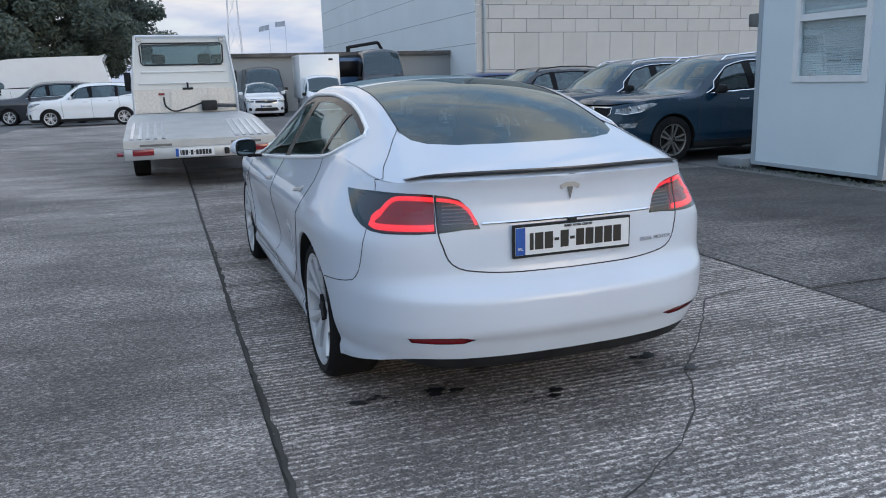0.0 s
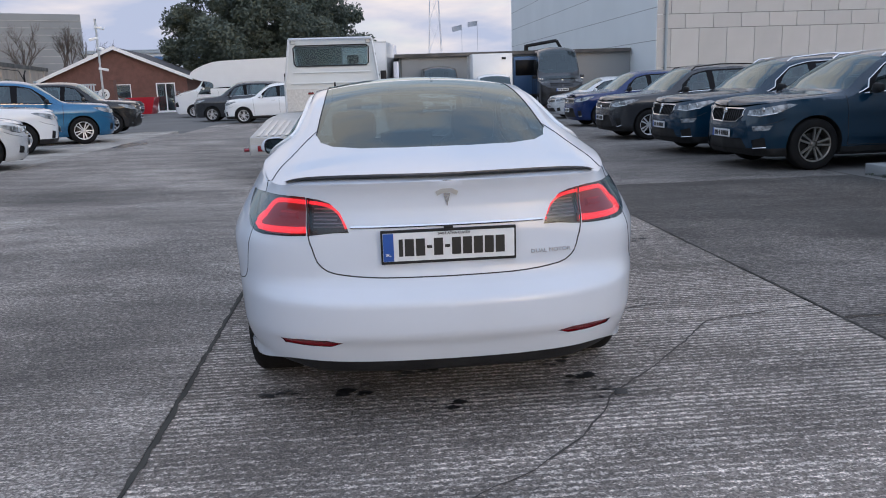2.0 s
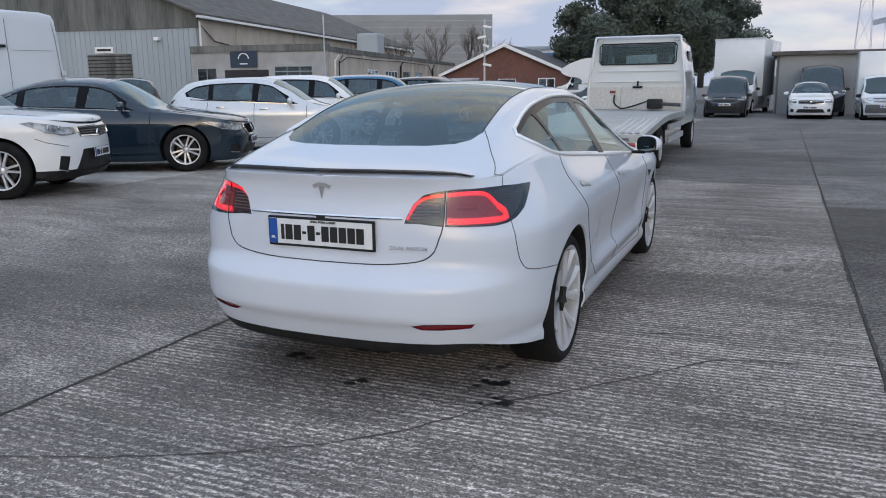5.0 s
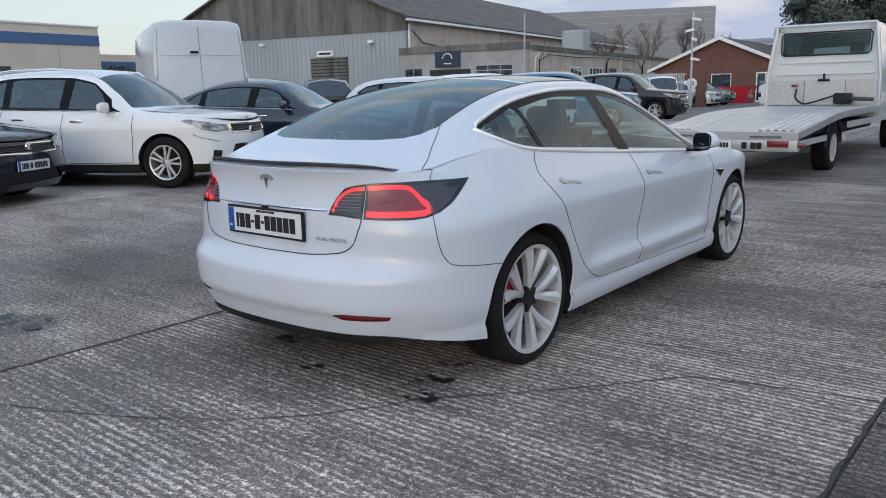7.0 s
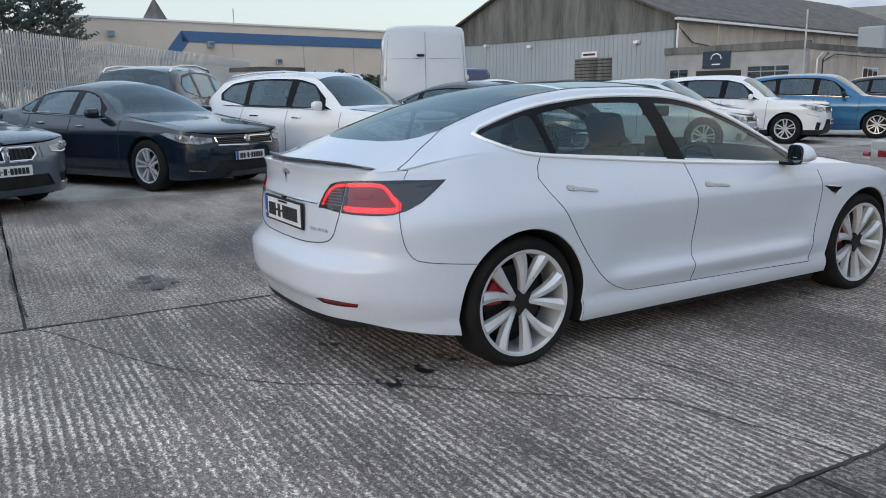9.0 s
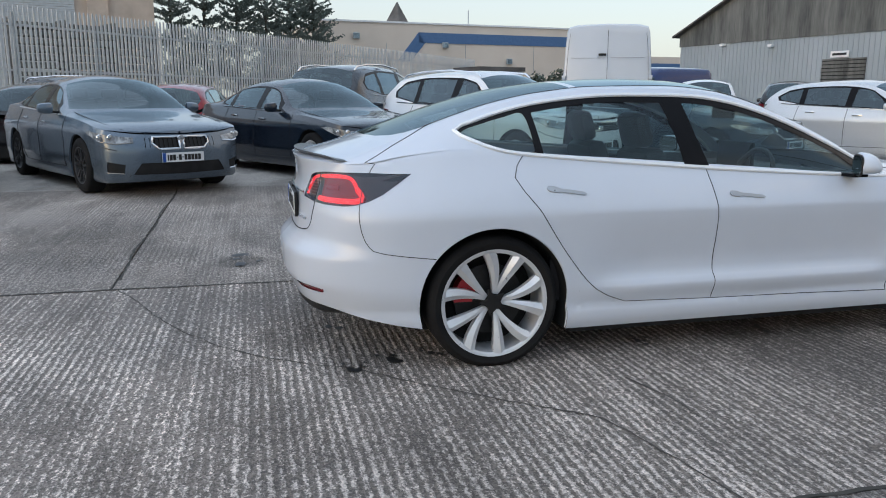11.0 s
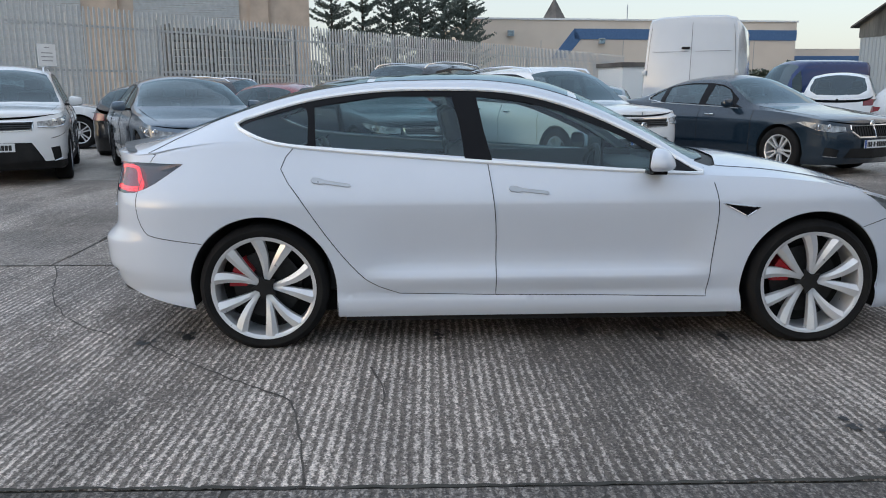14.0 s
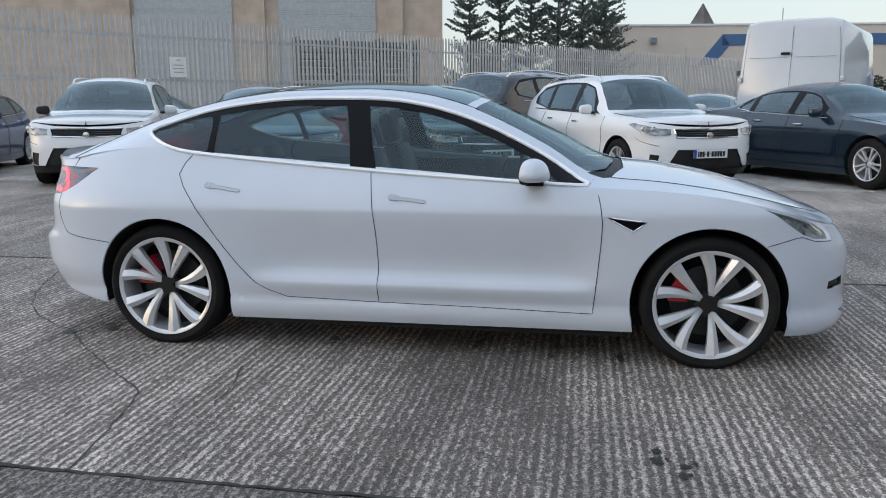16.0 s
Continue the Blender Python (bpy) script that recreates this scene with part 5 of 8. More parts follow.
    for line in ([(d0, zs(d0)), (d0 + .005, .40), (d0 + .01, (clr + .14) / H), (d1, (clr + .13) / H), (d1, .40), (d1 - .005, zs(d1))], [(d1, (clr + .13) / H), (d2 - .04, (clr + .14) / H), (d2 - .005, .36), (d2 + .02, .46), (d2 + .01, zs(d2))]):
        both_sides("shut_line", low_line(S, yz(line), 0.0, 0.08), 0.005, SEAM, root, sides=4)
    for f in (d1 - .055, d2 - .055):
        for sgn in (1, -1):
            p = S.low(sy(yy(f)), zs(f) * H - .10, 0.012)
            part("door_handle", box(p[0] * sgn - .012, p[0] * sgn + .012, p[1] - .09, p[1] + .09, p[2] - .014, p[2] + .014, bevel=.008), CHROME if chrome else paint_mat, root)
    for sgn in (1, -1):
        mir = new("door_mirror")
        mir.parent = root
        ym, zm = yy(g0 + .045), zs(g0) * H + .085
        bm = box(-.10, .10, -.03, .065, -.058, .068, bevel=.045)
        for q in bm.verts:
            q.co = (sgn * (hw + .065 + q.co.x), ym + q.co.y, zm + q.co.z * (1.1 - 1.4 * q.co.x))
        part("mirror_shell", bm, paint_mat if not tall or random.random() < .6 else BLACK, mir)
        part("mirror_arm", box(sgn * (hw - .10), sgn * (hw + .02), ym - .03, ym + .03, zm - .06, zm - .025, bevel=.008), BLACK, mir)
        if chrome:
            pts = [S.cap(S.v_of(yy(f), S.section(yy(f))[1] + .06 * (S.section(yy(f))[3] - S.section(yy(f))[1])), yy(f), 0.002) for f in np.linspace(g0 + .02, g1 - .03, 14)]
            part("window_trim", tube([(p[0] * sgn, p[1], p[2]) for p in pts], .011, 5), CHROME, root)
        if grille == "shield":
            over = side_win[:8] if tall else side_win[6:10]
            pts = [S.cap(u / CAP_UNIT, y, 0.004) for u, y in resample(win(over), .08, closed=False)]
            part("window_trim", tube([(p[0] * sgn, p[1], p[2]) for p in pts], .009, 5), CHROME, root)
        if rails:
            pts = [np.array(S.cap(1.12, yy(f), 0)) + (0, 0, q) for f, q in ((.44, .01), (.46, .055), (.6, .06), (.75, .06), (.86, .05), (.885, .0))]
            part("roof_rail", tube([(p[0] * sgn, p[1], p[2]) for p in pts], .016, 6), CHROME if rails == "chrome" else BLACK, root)
        # lamp details, bumper and bonnet seams
        strip = [S.low(s, z, .008) for s, z in resample(lamp[1:4], .05, closed=False)]
        part("lamp_strip", tube([(p[0] * sgn, p[1], p[2]) for p in strip], .008, 5), CHROME, root)
        eye = np.mean(lamp, axis=0)
        for k in (-.07, .07):
            p = S.low(eye[0] + k, eye[1], .004)
            bm = lathe([(.0005, .012), (.030, .010), (.038, 0)], 14)
            bmesh.ops.transform(bm, matrix=Matrix.Translation((p[0] * sgn, p[1], p[2])) @ pose(0, 0, 0, 0, 0, 90), verts=bm.verts)
            part("lamp_lens", bm, CHROME, root)
        if chrome:
            strip = [S.low(s, z, .004) for s, z in resample([fog[0], fog[3]], .05, closed=False)]
            part("bumper_strip", tube([(p[0] * sgn, p[1], p[2]) for p in strip], .008, 5), CHROME, root)
        seam = low_line(S, yz([(.03, .375), (.075, .41), (.10, .44)]), 0.0, .06)
        part("shut_line", tube([(p[0] * sgn, p[1], p[2]) for p in seam], .004, 4), SEAM, root)
        seam = [S.cap(S.v_x(x * W, yy(f)), yy(f), 0.0) for x, f in ((.415, F["screen"][0] - .005), (.405, .18), (.39, .10), (.34, .04))]
        part("bonnet_shut_line", tube([(p[0] * sgn, p[1], p[2]) for p in seam], .004, 4), SEAM, root)
    yp = yy(F["screen"][0] + .052)
    part("dash_paper", box(.12 * W, .12 * W + .21, yp - .12, yp, .625 * H, .63 * H), PLATE, root, "white paper on the dashboard")
    if grille == "kidney":
        for sgn in (1, -1):
            ring = [S.low(s, z, .004) for s, z in resample(grl, .06)]
            part("grille_frame", tube([(p[0] * sgn, p[1], p[2]) for p in ring], .014, 6, closed=True), CHROME, root)
    else:
        edge = [S.low(min(s, S.len), z, .006) for s, z in resample(grl[1:], .06, closed=False)] + [S.low(S.len, grl[0][1], .006)]
        if grille == "shield":
            edge = [S.low(min(s, S.len), z, .006) for s, z in resample(grl, .06, closed=True)]
        for sgn in (1, -1):
            part("grille_frame", tube([(p[0] * sgn, p[1], p[2]) for p in edge], .012, 5), CHROME if chrome else BLACK, root)
    z0, z1 = min(z for _, z in grl), max(z for _, z in grl)
    if grille in ("shield", "kidney"):
        for x in np.linspace(-.46 * hw, .46 * hw, 17):
            if abs(x) > .04:
                p, q = S.low(cx(abs(x)), z0 + .02, .0), S.low(cx(abs(x)), z1 - .01, .0)
                k = 1 if x > 0 else -1
                part("grille_slat", tube([(p[0] * k, p[1], p[2]), (q[0] * k, q[1], q[2])], .006, 4), GLOSS_BLACK, root)
    else:
        for z in np.linspace(z0 + .02, z1 - .02, 4):
            part("grille_slat", tube([S.low(cx(abs(x)), z, .0) * (1 if x > 0 else -1, 1, 1) for x in np.linspace(-.5 * hw, .5 * hw, 13)], .006, 4), DARK_ALLOY, root)
    bm = lathe([(.0005, .016), (.045, .014), (.05, 0)], 18)
    bmesh.ops.transform(bm, matrix=Matrix.Translation(S.low(S.len, (.455 if grille != "shield" else .50) * H, .004)) @ pose(0, 0, 0, 0, 0, 90), verts=bm.verts)
    part("badge", bm, CHROME, root)
    if plate:
        p = S.low(S.len, .31 * H)
        number_plate(root, pose(0, p[1] + .012, p[2], 0, 0, 180), surround=False)
    CAR_COUNT[0] += 1
    return root


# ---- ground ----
def concrete(name, ribs, dark, light, crest_share=1.0, tone_spots=(), rib_gain=1.0, rough=(0.62, 0.9)):
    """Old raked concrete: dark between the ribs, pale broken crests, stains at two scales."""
    m = bpy.data.materials.new(name)
    m.use_nodes = True
    n, l = m.node_tree.nodes, m.node_tree.links
    b = n["Principled BSDF"]
    tc = n.new("ShaderNodeTexCoord")

    def noise_at(scale, stretch=(1, 1, 1), detail=4):
        mp = n.new("ShaderNodeMapping")
        mp.inputs["Scale"].default_value = stretch
        l.new(tc.outputs["Object"], mp.inputs["Vector"])
        q = n.new("ShaderNodeTexNoise")
        q.inputs["Scale"].default_value, q.inputs["Detail"].default_value = scale, detail
        l.new(mp.outputs["Vector"], q.inputs["Vector"])
        return q.outputs["Fac"]

    def ranged(src, lo, hi, to0=0.0, to1=1.0):
        q = n.new("ShaderNodeMapRange")
        q.interpolation_type = "SMOOTHSTEP"
        for k, v in (("From Min", lo), ("From Max", hi), ("To Min", to0), ("To Max", to1)):
            q.inputs[k].default_value = v
        l.new(src, q.inputs["Value"])
        return q.outputs["Result"]

    def sums(op, p, q):
        k = n.new("ShaderNodeMath")
        k.operation = op
        for i, v in enumerate((p, q)):
            if isinstance(v, float):
                k.inputs[i].default_value = v
            else:
                l.new(v, k.inputs[i])
        return k.outputs["Value"]

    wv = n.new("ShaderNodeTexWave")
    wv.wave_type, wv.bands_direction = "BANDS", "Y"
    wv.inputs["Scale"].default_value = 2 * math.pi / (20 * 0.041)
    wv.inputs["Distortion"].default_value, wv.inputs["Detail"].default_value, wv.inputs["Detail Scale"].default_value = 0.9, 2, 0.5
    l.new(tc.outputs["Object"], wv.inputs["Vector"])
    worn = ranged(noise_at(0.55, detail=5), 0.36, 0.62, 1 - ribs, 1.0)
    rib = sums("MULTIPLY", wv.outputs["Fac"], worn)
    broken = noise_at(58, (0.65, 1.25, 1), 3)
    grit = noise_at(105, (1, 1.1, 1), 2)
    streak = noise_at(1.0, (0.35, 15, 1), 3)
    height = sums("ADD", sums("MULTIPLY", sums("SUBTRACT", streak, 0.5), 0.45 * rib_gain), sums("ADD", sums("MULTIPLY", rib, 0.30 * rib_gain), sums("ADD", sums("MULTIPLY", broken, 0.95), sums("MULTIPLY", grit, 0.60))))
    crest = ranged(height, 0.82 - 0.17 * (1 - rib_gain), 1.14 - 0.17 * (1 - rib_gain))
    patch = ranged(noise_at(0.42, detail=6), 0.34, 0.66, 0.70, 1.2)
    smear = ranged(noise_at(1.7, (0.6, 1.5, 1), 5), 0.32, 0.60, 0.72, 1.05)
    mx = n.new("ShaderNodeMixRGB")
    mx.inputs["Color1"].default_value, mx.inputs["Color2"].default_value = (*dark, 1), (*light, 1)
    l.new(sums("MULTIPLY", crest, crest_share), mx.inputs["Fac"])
    tone = n.new("ShaderNodeMixRGB")
    tone.blend_type = "MULTIPLY"
    tone.inputs["Fac"].default_value = 1
    both = n.new("ShaderNodeCombineColor")
    k = sums("MULTIPLY", patch, smear)
    ragged = noise_at(1.1, detail=5)
    # Soft ragged spots multiply the tone; gain above 1 pales, below darkens.
    for sx, sy, rx, ry, gain in tone_spots:
        mp = n.new("ShaderNodeMapping")
        mp.inputs["Scale"].default_value = (1 / rx, 1 / ry, 1)
        mp.inputs["Location"].default_value = (-sx / rx, -sy / ry, 0)
        l.new(tc.outputs["Object"], mp.inputs["Vector"])
        gr = n.new("ShaderNodeTexGradient")
        gr.gradient_type = "SPHERICAL"
        l.new(mp.outputs["Vector"], gr.inputs["Vector"])
        k = sums("MULTIPLY", k, ranged(sums("ADD", gr.outputs["Fac"], sums("MULTIPLY", sums("SUBTRACT", ragged, 0.5), 0.7)), 0.05, 0.6, 1.0, gain))
    cells = n.new("ShaderNodeTexVoronoi")
    cells.inputs["Scale"].default_value = 110
    l.new(tc.outputs["Object"], cells.inputs["Vector"])
    spk = n.new("ShaderNodeSeparateColor")
    l.new(cells.outputs["Color"], spk.inputs["Color"])
    k = sums("MULTIPLY", k, ranged(spk.outputs[0], 0.0, 1.0, 0.62, 1.38))
    for i in range(3):
        l.new(k, both.inputs[i])
    l.new(mx.outputs["Color"], tone.inputs["Color1"])
    l.new(both.outputs["Color"], tone.inputs["Color2"])
    l.new(tone.outputs["Color"], b.inputs["Base Color"])
    l.new(ranged(patch, 0.5, 1.1, *rough), b.inputs["Roughness"])
    bp = n.new("ShaderNodeBump")
    bp.inputs["Strength"].default_value, bp.inputs["Distance"].default_value = 1.0, 0.013
    l.new(height, bp.inputs["Height"])
    l.new(bp.outputs["Normal"], b.inputs["Normal"])
    return m


GROUND = surface("yard_tarmac", (0.10, 0.098, 0.095), (0.16, 0.155, 0.148), scale=0.35, rough=0.85, fine=9, fine_mix=0.4, bump=0.3, bump_scale=70)
# Paler behind the car, slightly darker beside and ahead of it.
RIBBED = concrete("ribbed_concrete", 0.55, (0.150, 0.130, 0.113), (0.565, 0.505, 0.45), tone_spots=((2.2, 0.0, 2.2, 2.0, 0.90), (0.3, -4.2, 3.6, 2.6, 1.55), (1.9, 3.4, 2.2, 2.0, 0.9)))
# Darker concrete for the right slab column, paler near its inner edge.
DARK_SLAB = concrete("dark_concrete", 0.8, (0.045, 0.040, 0.036), (0.155, 0.141, 0.128), rib_gain=0.5, rough=(0.6, 0.88), tone_spots=((2.9, 0.3, 1.5, 2.4, 1.7),))
APRON = concrete("pale_apron_concrete", 0.95, (0.34, 0.31, 0.272), (0.56, 0.52, 0.465), rib_gain=0.2)
# Carries the dark oil stain and the brown patches of this slab.
SMOOTH = concrete("worn_concrete", 0.9, (0.19, 0.168, 0.148), (0.52, 0.468, 0.42), rib_gain=0.45, tone_spots=((-1.93, -2.61, 0.30, 0.30, 0.5), (-3.0, -3.9, 1.6, 0.8, 0.62), (-2.1, 0.6, 0.9, 2.6, 0.74), (-2.6, -1.5, 1.8, 1.0, 0.66), (-4.2, 5.5, 2.6, 1.2, 0.55), (-3.4, 1.2, 2.5, 1.2, 0.72)))
YARD = concrete("yard_concrete", 0.9, (0.088, 0.081, 0.074), (0.33, 0.308, 0.285), rib_gain=0.4, tone_spots=((1.0, 11, 3.0, 2.5, 0.7), (4.5, 8.5, 2.5, 2.0, 0.75)))
CRACK = surface("crack_dirt", (0.085, 0.075, 0.066), (0.05, 0.045, 0.04), scale=9, rough=0.95)
JOINT = surface("joint_dirt", (0.03, 0.028, 0.024), (0.05, 0.048, 0.04), rough=0.95)
WALL_BLOCK = surface("cream_block", (0.50, 0.495, 0.48), (0.44, 0.435, 0.42), scale=0.6, rough=0.85, bump=0.15, bump_scale=40, random_tone=0.05)
WALL_CREAM = surface("cream_cladding", (0.80, 0.82, 0.82), (0.75, 0.77, 0.77), scale=0.3, rough=0.7)
RENDER_GREY = surface("grey_render", (0.42, 0.42, 0.415), (0.29, 0.29, 0.285), scale=0.9, rough=0.9, bump=0.2)
SHEET_GREY = surface("grey_sheeting", (0.38, 0.42, 0.45), (0.31, 0.35, 0.37), scale=0.4, rough=0.6, stretch=(1, 1, 0.3))
SHEET_DARK = surface("weathered_sheeting", (0.19, 0.19, 0.178), (0.07, 0.074, 0.07), scale=1.6, rough=0.9, stretch=(1, 1, 0.12), fine=9)
ROOF_DARK = surface("asbestos_roof", (0.065, 0.060, 0.056), (0.145, 0.135, 0.125), scale=1.4, rough=0.95)
BEIGE = surface("beige_render", (0.74, 0.645, 0.54), (0.66, 0.57, 0.475), scale=0.3, rough=0.9)
PEBBLE = surface("pebble_dash", (0.56, 0.465, 0.375), (0.41, 0.335, 0.27), scale=1.2, rough=0.95, fine=60, bump=0.5, bump_scale=60)
BLUE_BAND = surface("blue_fascia", (0.09, 0.17, 0.33), (0.07, 0.14, 0.28), rough=0.6)
BRICK = surface("red_brick", (0.175, 0.088, 0.068), (0.115, 0.058, 0.046), scale=3, rough=0.9, fine=30, fine_mix=0.5)
SLATE = surface("roof_slate", (0.05, 0.05, 0.055), (0.08, 0.08, 0.085), scale=2, rough=0.8)
WHITE_TRIM = surface("white_trim", (0.84, 0.84, 0.83), (0.76, 0.76, 0.75), rough=0.5)
CABIN_GREY = surface("cabin_panel", (0.71, 0.775, 0.795), (0.64, 0.705, 0.725), scale=0.8, rough=0.5, bump=0.06, bump_scale=15)
GALV = surface("galvanised_steel", (0.50, 0.52, 0.53), (0.40, 0.42, 0.43), scale=6, rough=0.5, metal=0.15)
TAN = surface("stained_tan_panel", (0.60, 0.535, 0.455), (0.36, 0.325, 0.285), scale=1.2, rough=0.9, stretch=(1, 1, 0.35), fine=14, spread=0.2)
FAR_SHEET = surface("far_sheeting", (0.30, 0.31, 0.315), (0.25, 0.26, 0.265), scale=0.3, rough=0.7)
DARK_VOID = surface("dark_interior", (0.02, 0.02, 0.022), (0.035, 0.035, 0.035), rough=0.8)
SIGN_DARK = surface("dark_blue_sign", (0.02, 0.035, 0.06), (0.025, 0.04, 0.07), rough=0.5)
LEAF = surface("evergreen_leaf", (0.050, 0.066, 0.048), (0.105, 0.122, 0.090), scale=0.6, rough=0.7, random_tone=0.1)
# Needle green paled so the colour itself carries distance haze.
CONIFER = surface("hazed_conifer_needles", (0.13, 0.16, 0.14), (0.19, 0.22, 0.19), scale=0.6, rough=0.8)
BARK = surface("bark", (0.06, 0.05, 0.04), (0.10, 0.085, 0.07), rough=0.9, bump=0.4)
BRANCH = surface("bare_branch", (0.13, 0.11, 0.095), (0.09, 0.075, 0.065), rough=0.9)


def structure(name, bm, material, label, category, smooth=False):
    return tagged(part(name, bm, material, None, smooth=smooth), label, category, kind="structure")


bm = bmesh.new()
bmesh.ops.create_grid(bm, x_segments=40, y_segments=40, size=2500)
structure("ground", bm, GROUND, "dark worn tarmac and concrete yard reaching the horizon", "ground")

pavement = tagged(new("pavement"), "old ribbed concrete slabs with dirty joints", "pavement", kind="structure")
part("joint_bed", box(-6.75, 6.3, -16, 30, -0.05, 0.004), JOINT, pavement, "dirt filled joints", smooth=False)
XS = (-6.72, -1.22, 2.38, 6.25)
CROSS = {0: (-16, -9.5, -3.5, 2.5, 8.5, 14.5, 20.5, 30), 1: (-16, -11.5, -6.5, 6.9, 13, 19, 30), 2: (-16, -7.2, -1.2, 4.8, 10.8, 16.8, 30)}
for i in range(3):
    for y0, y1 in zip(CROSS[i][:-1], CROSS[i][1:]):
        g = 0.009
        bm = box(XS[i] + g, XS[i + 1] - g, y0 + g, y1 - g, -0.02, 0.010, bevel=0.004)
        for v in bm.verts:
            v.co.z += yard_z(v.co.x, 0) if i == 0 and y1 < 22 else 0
        part("slab", bm, YARD if i and y0 > 4 else (SMOOTH, RIBBED, DARK_SLAB)[i], pavement, smooth=False)


for y0, y1 in ((-16, -9.0), (-9.0, -3.2), (-3.2, 2.8), (2.8, 8.8), (8.8, 14.8), (14.8, 22)):
    bm = box(-14, -6.745, y0 + .01, y1 - .01, -0.02, 0.008, bevel=0.004)
    for v in bm.verts:
        v.co.z += yard_z(v.co.x, 0) if v.co.z > 0 else 0
    part("slab", bm, APRON, pavement, smooth=False)


def crack(points, width):
    """A wandering dark crack in the slab."""
    line = resample(points, 0.07, closed=False)
    bm = bmesh.new()
    prev = None
    for i, (x, y) in enumerate(line):
        dx, dy = line[min(i + 1, len(line) - 1)] - line[max(i - 1, 0)]
        k = math.hypot(dx, dy) or 1
        w = width * random.uniform(0.5, 1.3)
        jx, jy = random.uniform(-.008, .008), random.uniform(-.008, .008)
        row = [bm.verts.new((x + jx - dy / k * w * q, y + jy + dx / k * w * q, 0.0135 + yard_z(x, y))) for q in (-1, 1)]
        if prev:
            bm.faces.new((prev[0], prev[1], row[1], row[0]))
        prev = row
    part("crack", bm, CRACK if width < 0.008 else JOINT, pavement, smooth=False)


crack([(2.36, -0.93), (1.95, -1.02), (1.62, -1.10), (1.30, -1.48), (1.03, -1.79), (0.76, -2.05), (0.62, -2.30), (0.50, -2.47), (0.22, -2.74), (-0.18, -2.98), (-0.50, -3.14), (-0.85, -3.27), (-1.2, -3.45)], 0.0045)
crack([(1.2, -0.80), (1.45, -0.72), (1.69, -0.70)], 0.005)
for x, w in ((-1.215, 0.013), (2.375, 0.010)):
    crack([(x + 0.008 * math.sin(y * 1.7 + x), y) for y in np.arange(-9, 12, 0.5)], w)
crack([(x, -1.2 + 0.02 * math.sin(3 * x)) for x in np.arange(2.4, 6.2, 0.3)], 0.008)
crack([(x, -3.5 + 0.02 * math.sin(3 * x)) for x in np.arange(-6.6, -1.2, 0.3)], 0.009)
OIL = surface("oil_stain", (0.012, 0.012, 0.013), (0.03, 0.03, 0.03), rough=0.45)


def oil_spot(x, y, r, seed):
    """A ragged flat oil stain on the slab."""
    rnd = random.Random(seed)
    bm = bmesh.new()
    for k in range(7):
        cx, cy, q = x + rnd.gauss(0, r), y + rnd.gauss(0, r * .5), r * rnd.uniform(.12, .42)
        f = [bm.verts.new((cx + q * rnd.uniform(.6, 1.3) * 1.5 * math.cos(a), cy + q * rnd.uniform(.6, 1.3) * math.sin(a), .0142 + .0003 * k + yard_z(x, y))) for a in np.linspace(0, 2 * math.pi, 12, endpoint=False)]
        bm.faces.new(f)
    part("oil_stain", bm, OIL, pavement, "black oil drips", smooth=False)


for k, (x, y, r) in enumerate(((0.67, -1.83, .06), (0.73, -2.03, .07), (0.56, -1.64, .05), (-0.74, -1.85, .06), (-0.44, -1.85, .07), (-0.01, -2.10, .06), (-0.1, -1.66, .06), (0.66, 0.35, .05), (0.67, -0.45, .04), (0.78, 1.08, .06), (0.64, 0.76, .05), (1.92, 1.18, .045), (2.02, 1.27, .04), (-1.93, -2.61, .12))):
    oil_spot(x, y, r, 70 + k)


# ---- buildings ----
def leaf_cloud(bm, centre, radii, count, size, rnd):
    for _ in range(count):
        d = Vector((rnd.gauss(0, 1), rnd.gauss(0, 1), rnd.gauss(0, 1))).normalized() * (rnd.random() ** 0.45)
        p = Vector(centre) + Vector((d.x * radii[0], d.y * radii[1], d.z * radii[2]))
        a = Vector((rnd.gauss(0, 1), rnd.gauss(0, 1), rnd.gauss(0, 1))).normalized()
        b = a.orthogonal().normalized()
        s = size * rnd.uniform(.6, 1.4)
        v = [bm.verts.new(p + q) for q in (a * s, b * s * .5, -a * s, -b * s * .5)]
        bm.faces.new(v)


def at_wall(x0, y0, x1, y1):
    """A frame whose x runs from the first point to the second, y into the wall, z up."""
    a = math.degrees(math.atan2(y1 - y0, x1 - x0))
    return pose(x0, y0, 0, 0, 0, a), math.hypot(x1 - x0, y1 - y0)


def put(name, bm, mat, parent, m, label="", smooth=False):
    bmesh.ops.transform(bm, matrix=m, verts=bm.verts)
    return part(name, bm, mat, parent, label, smooth=smooth)


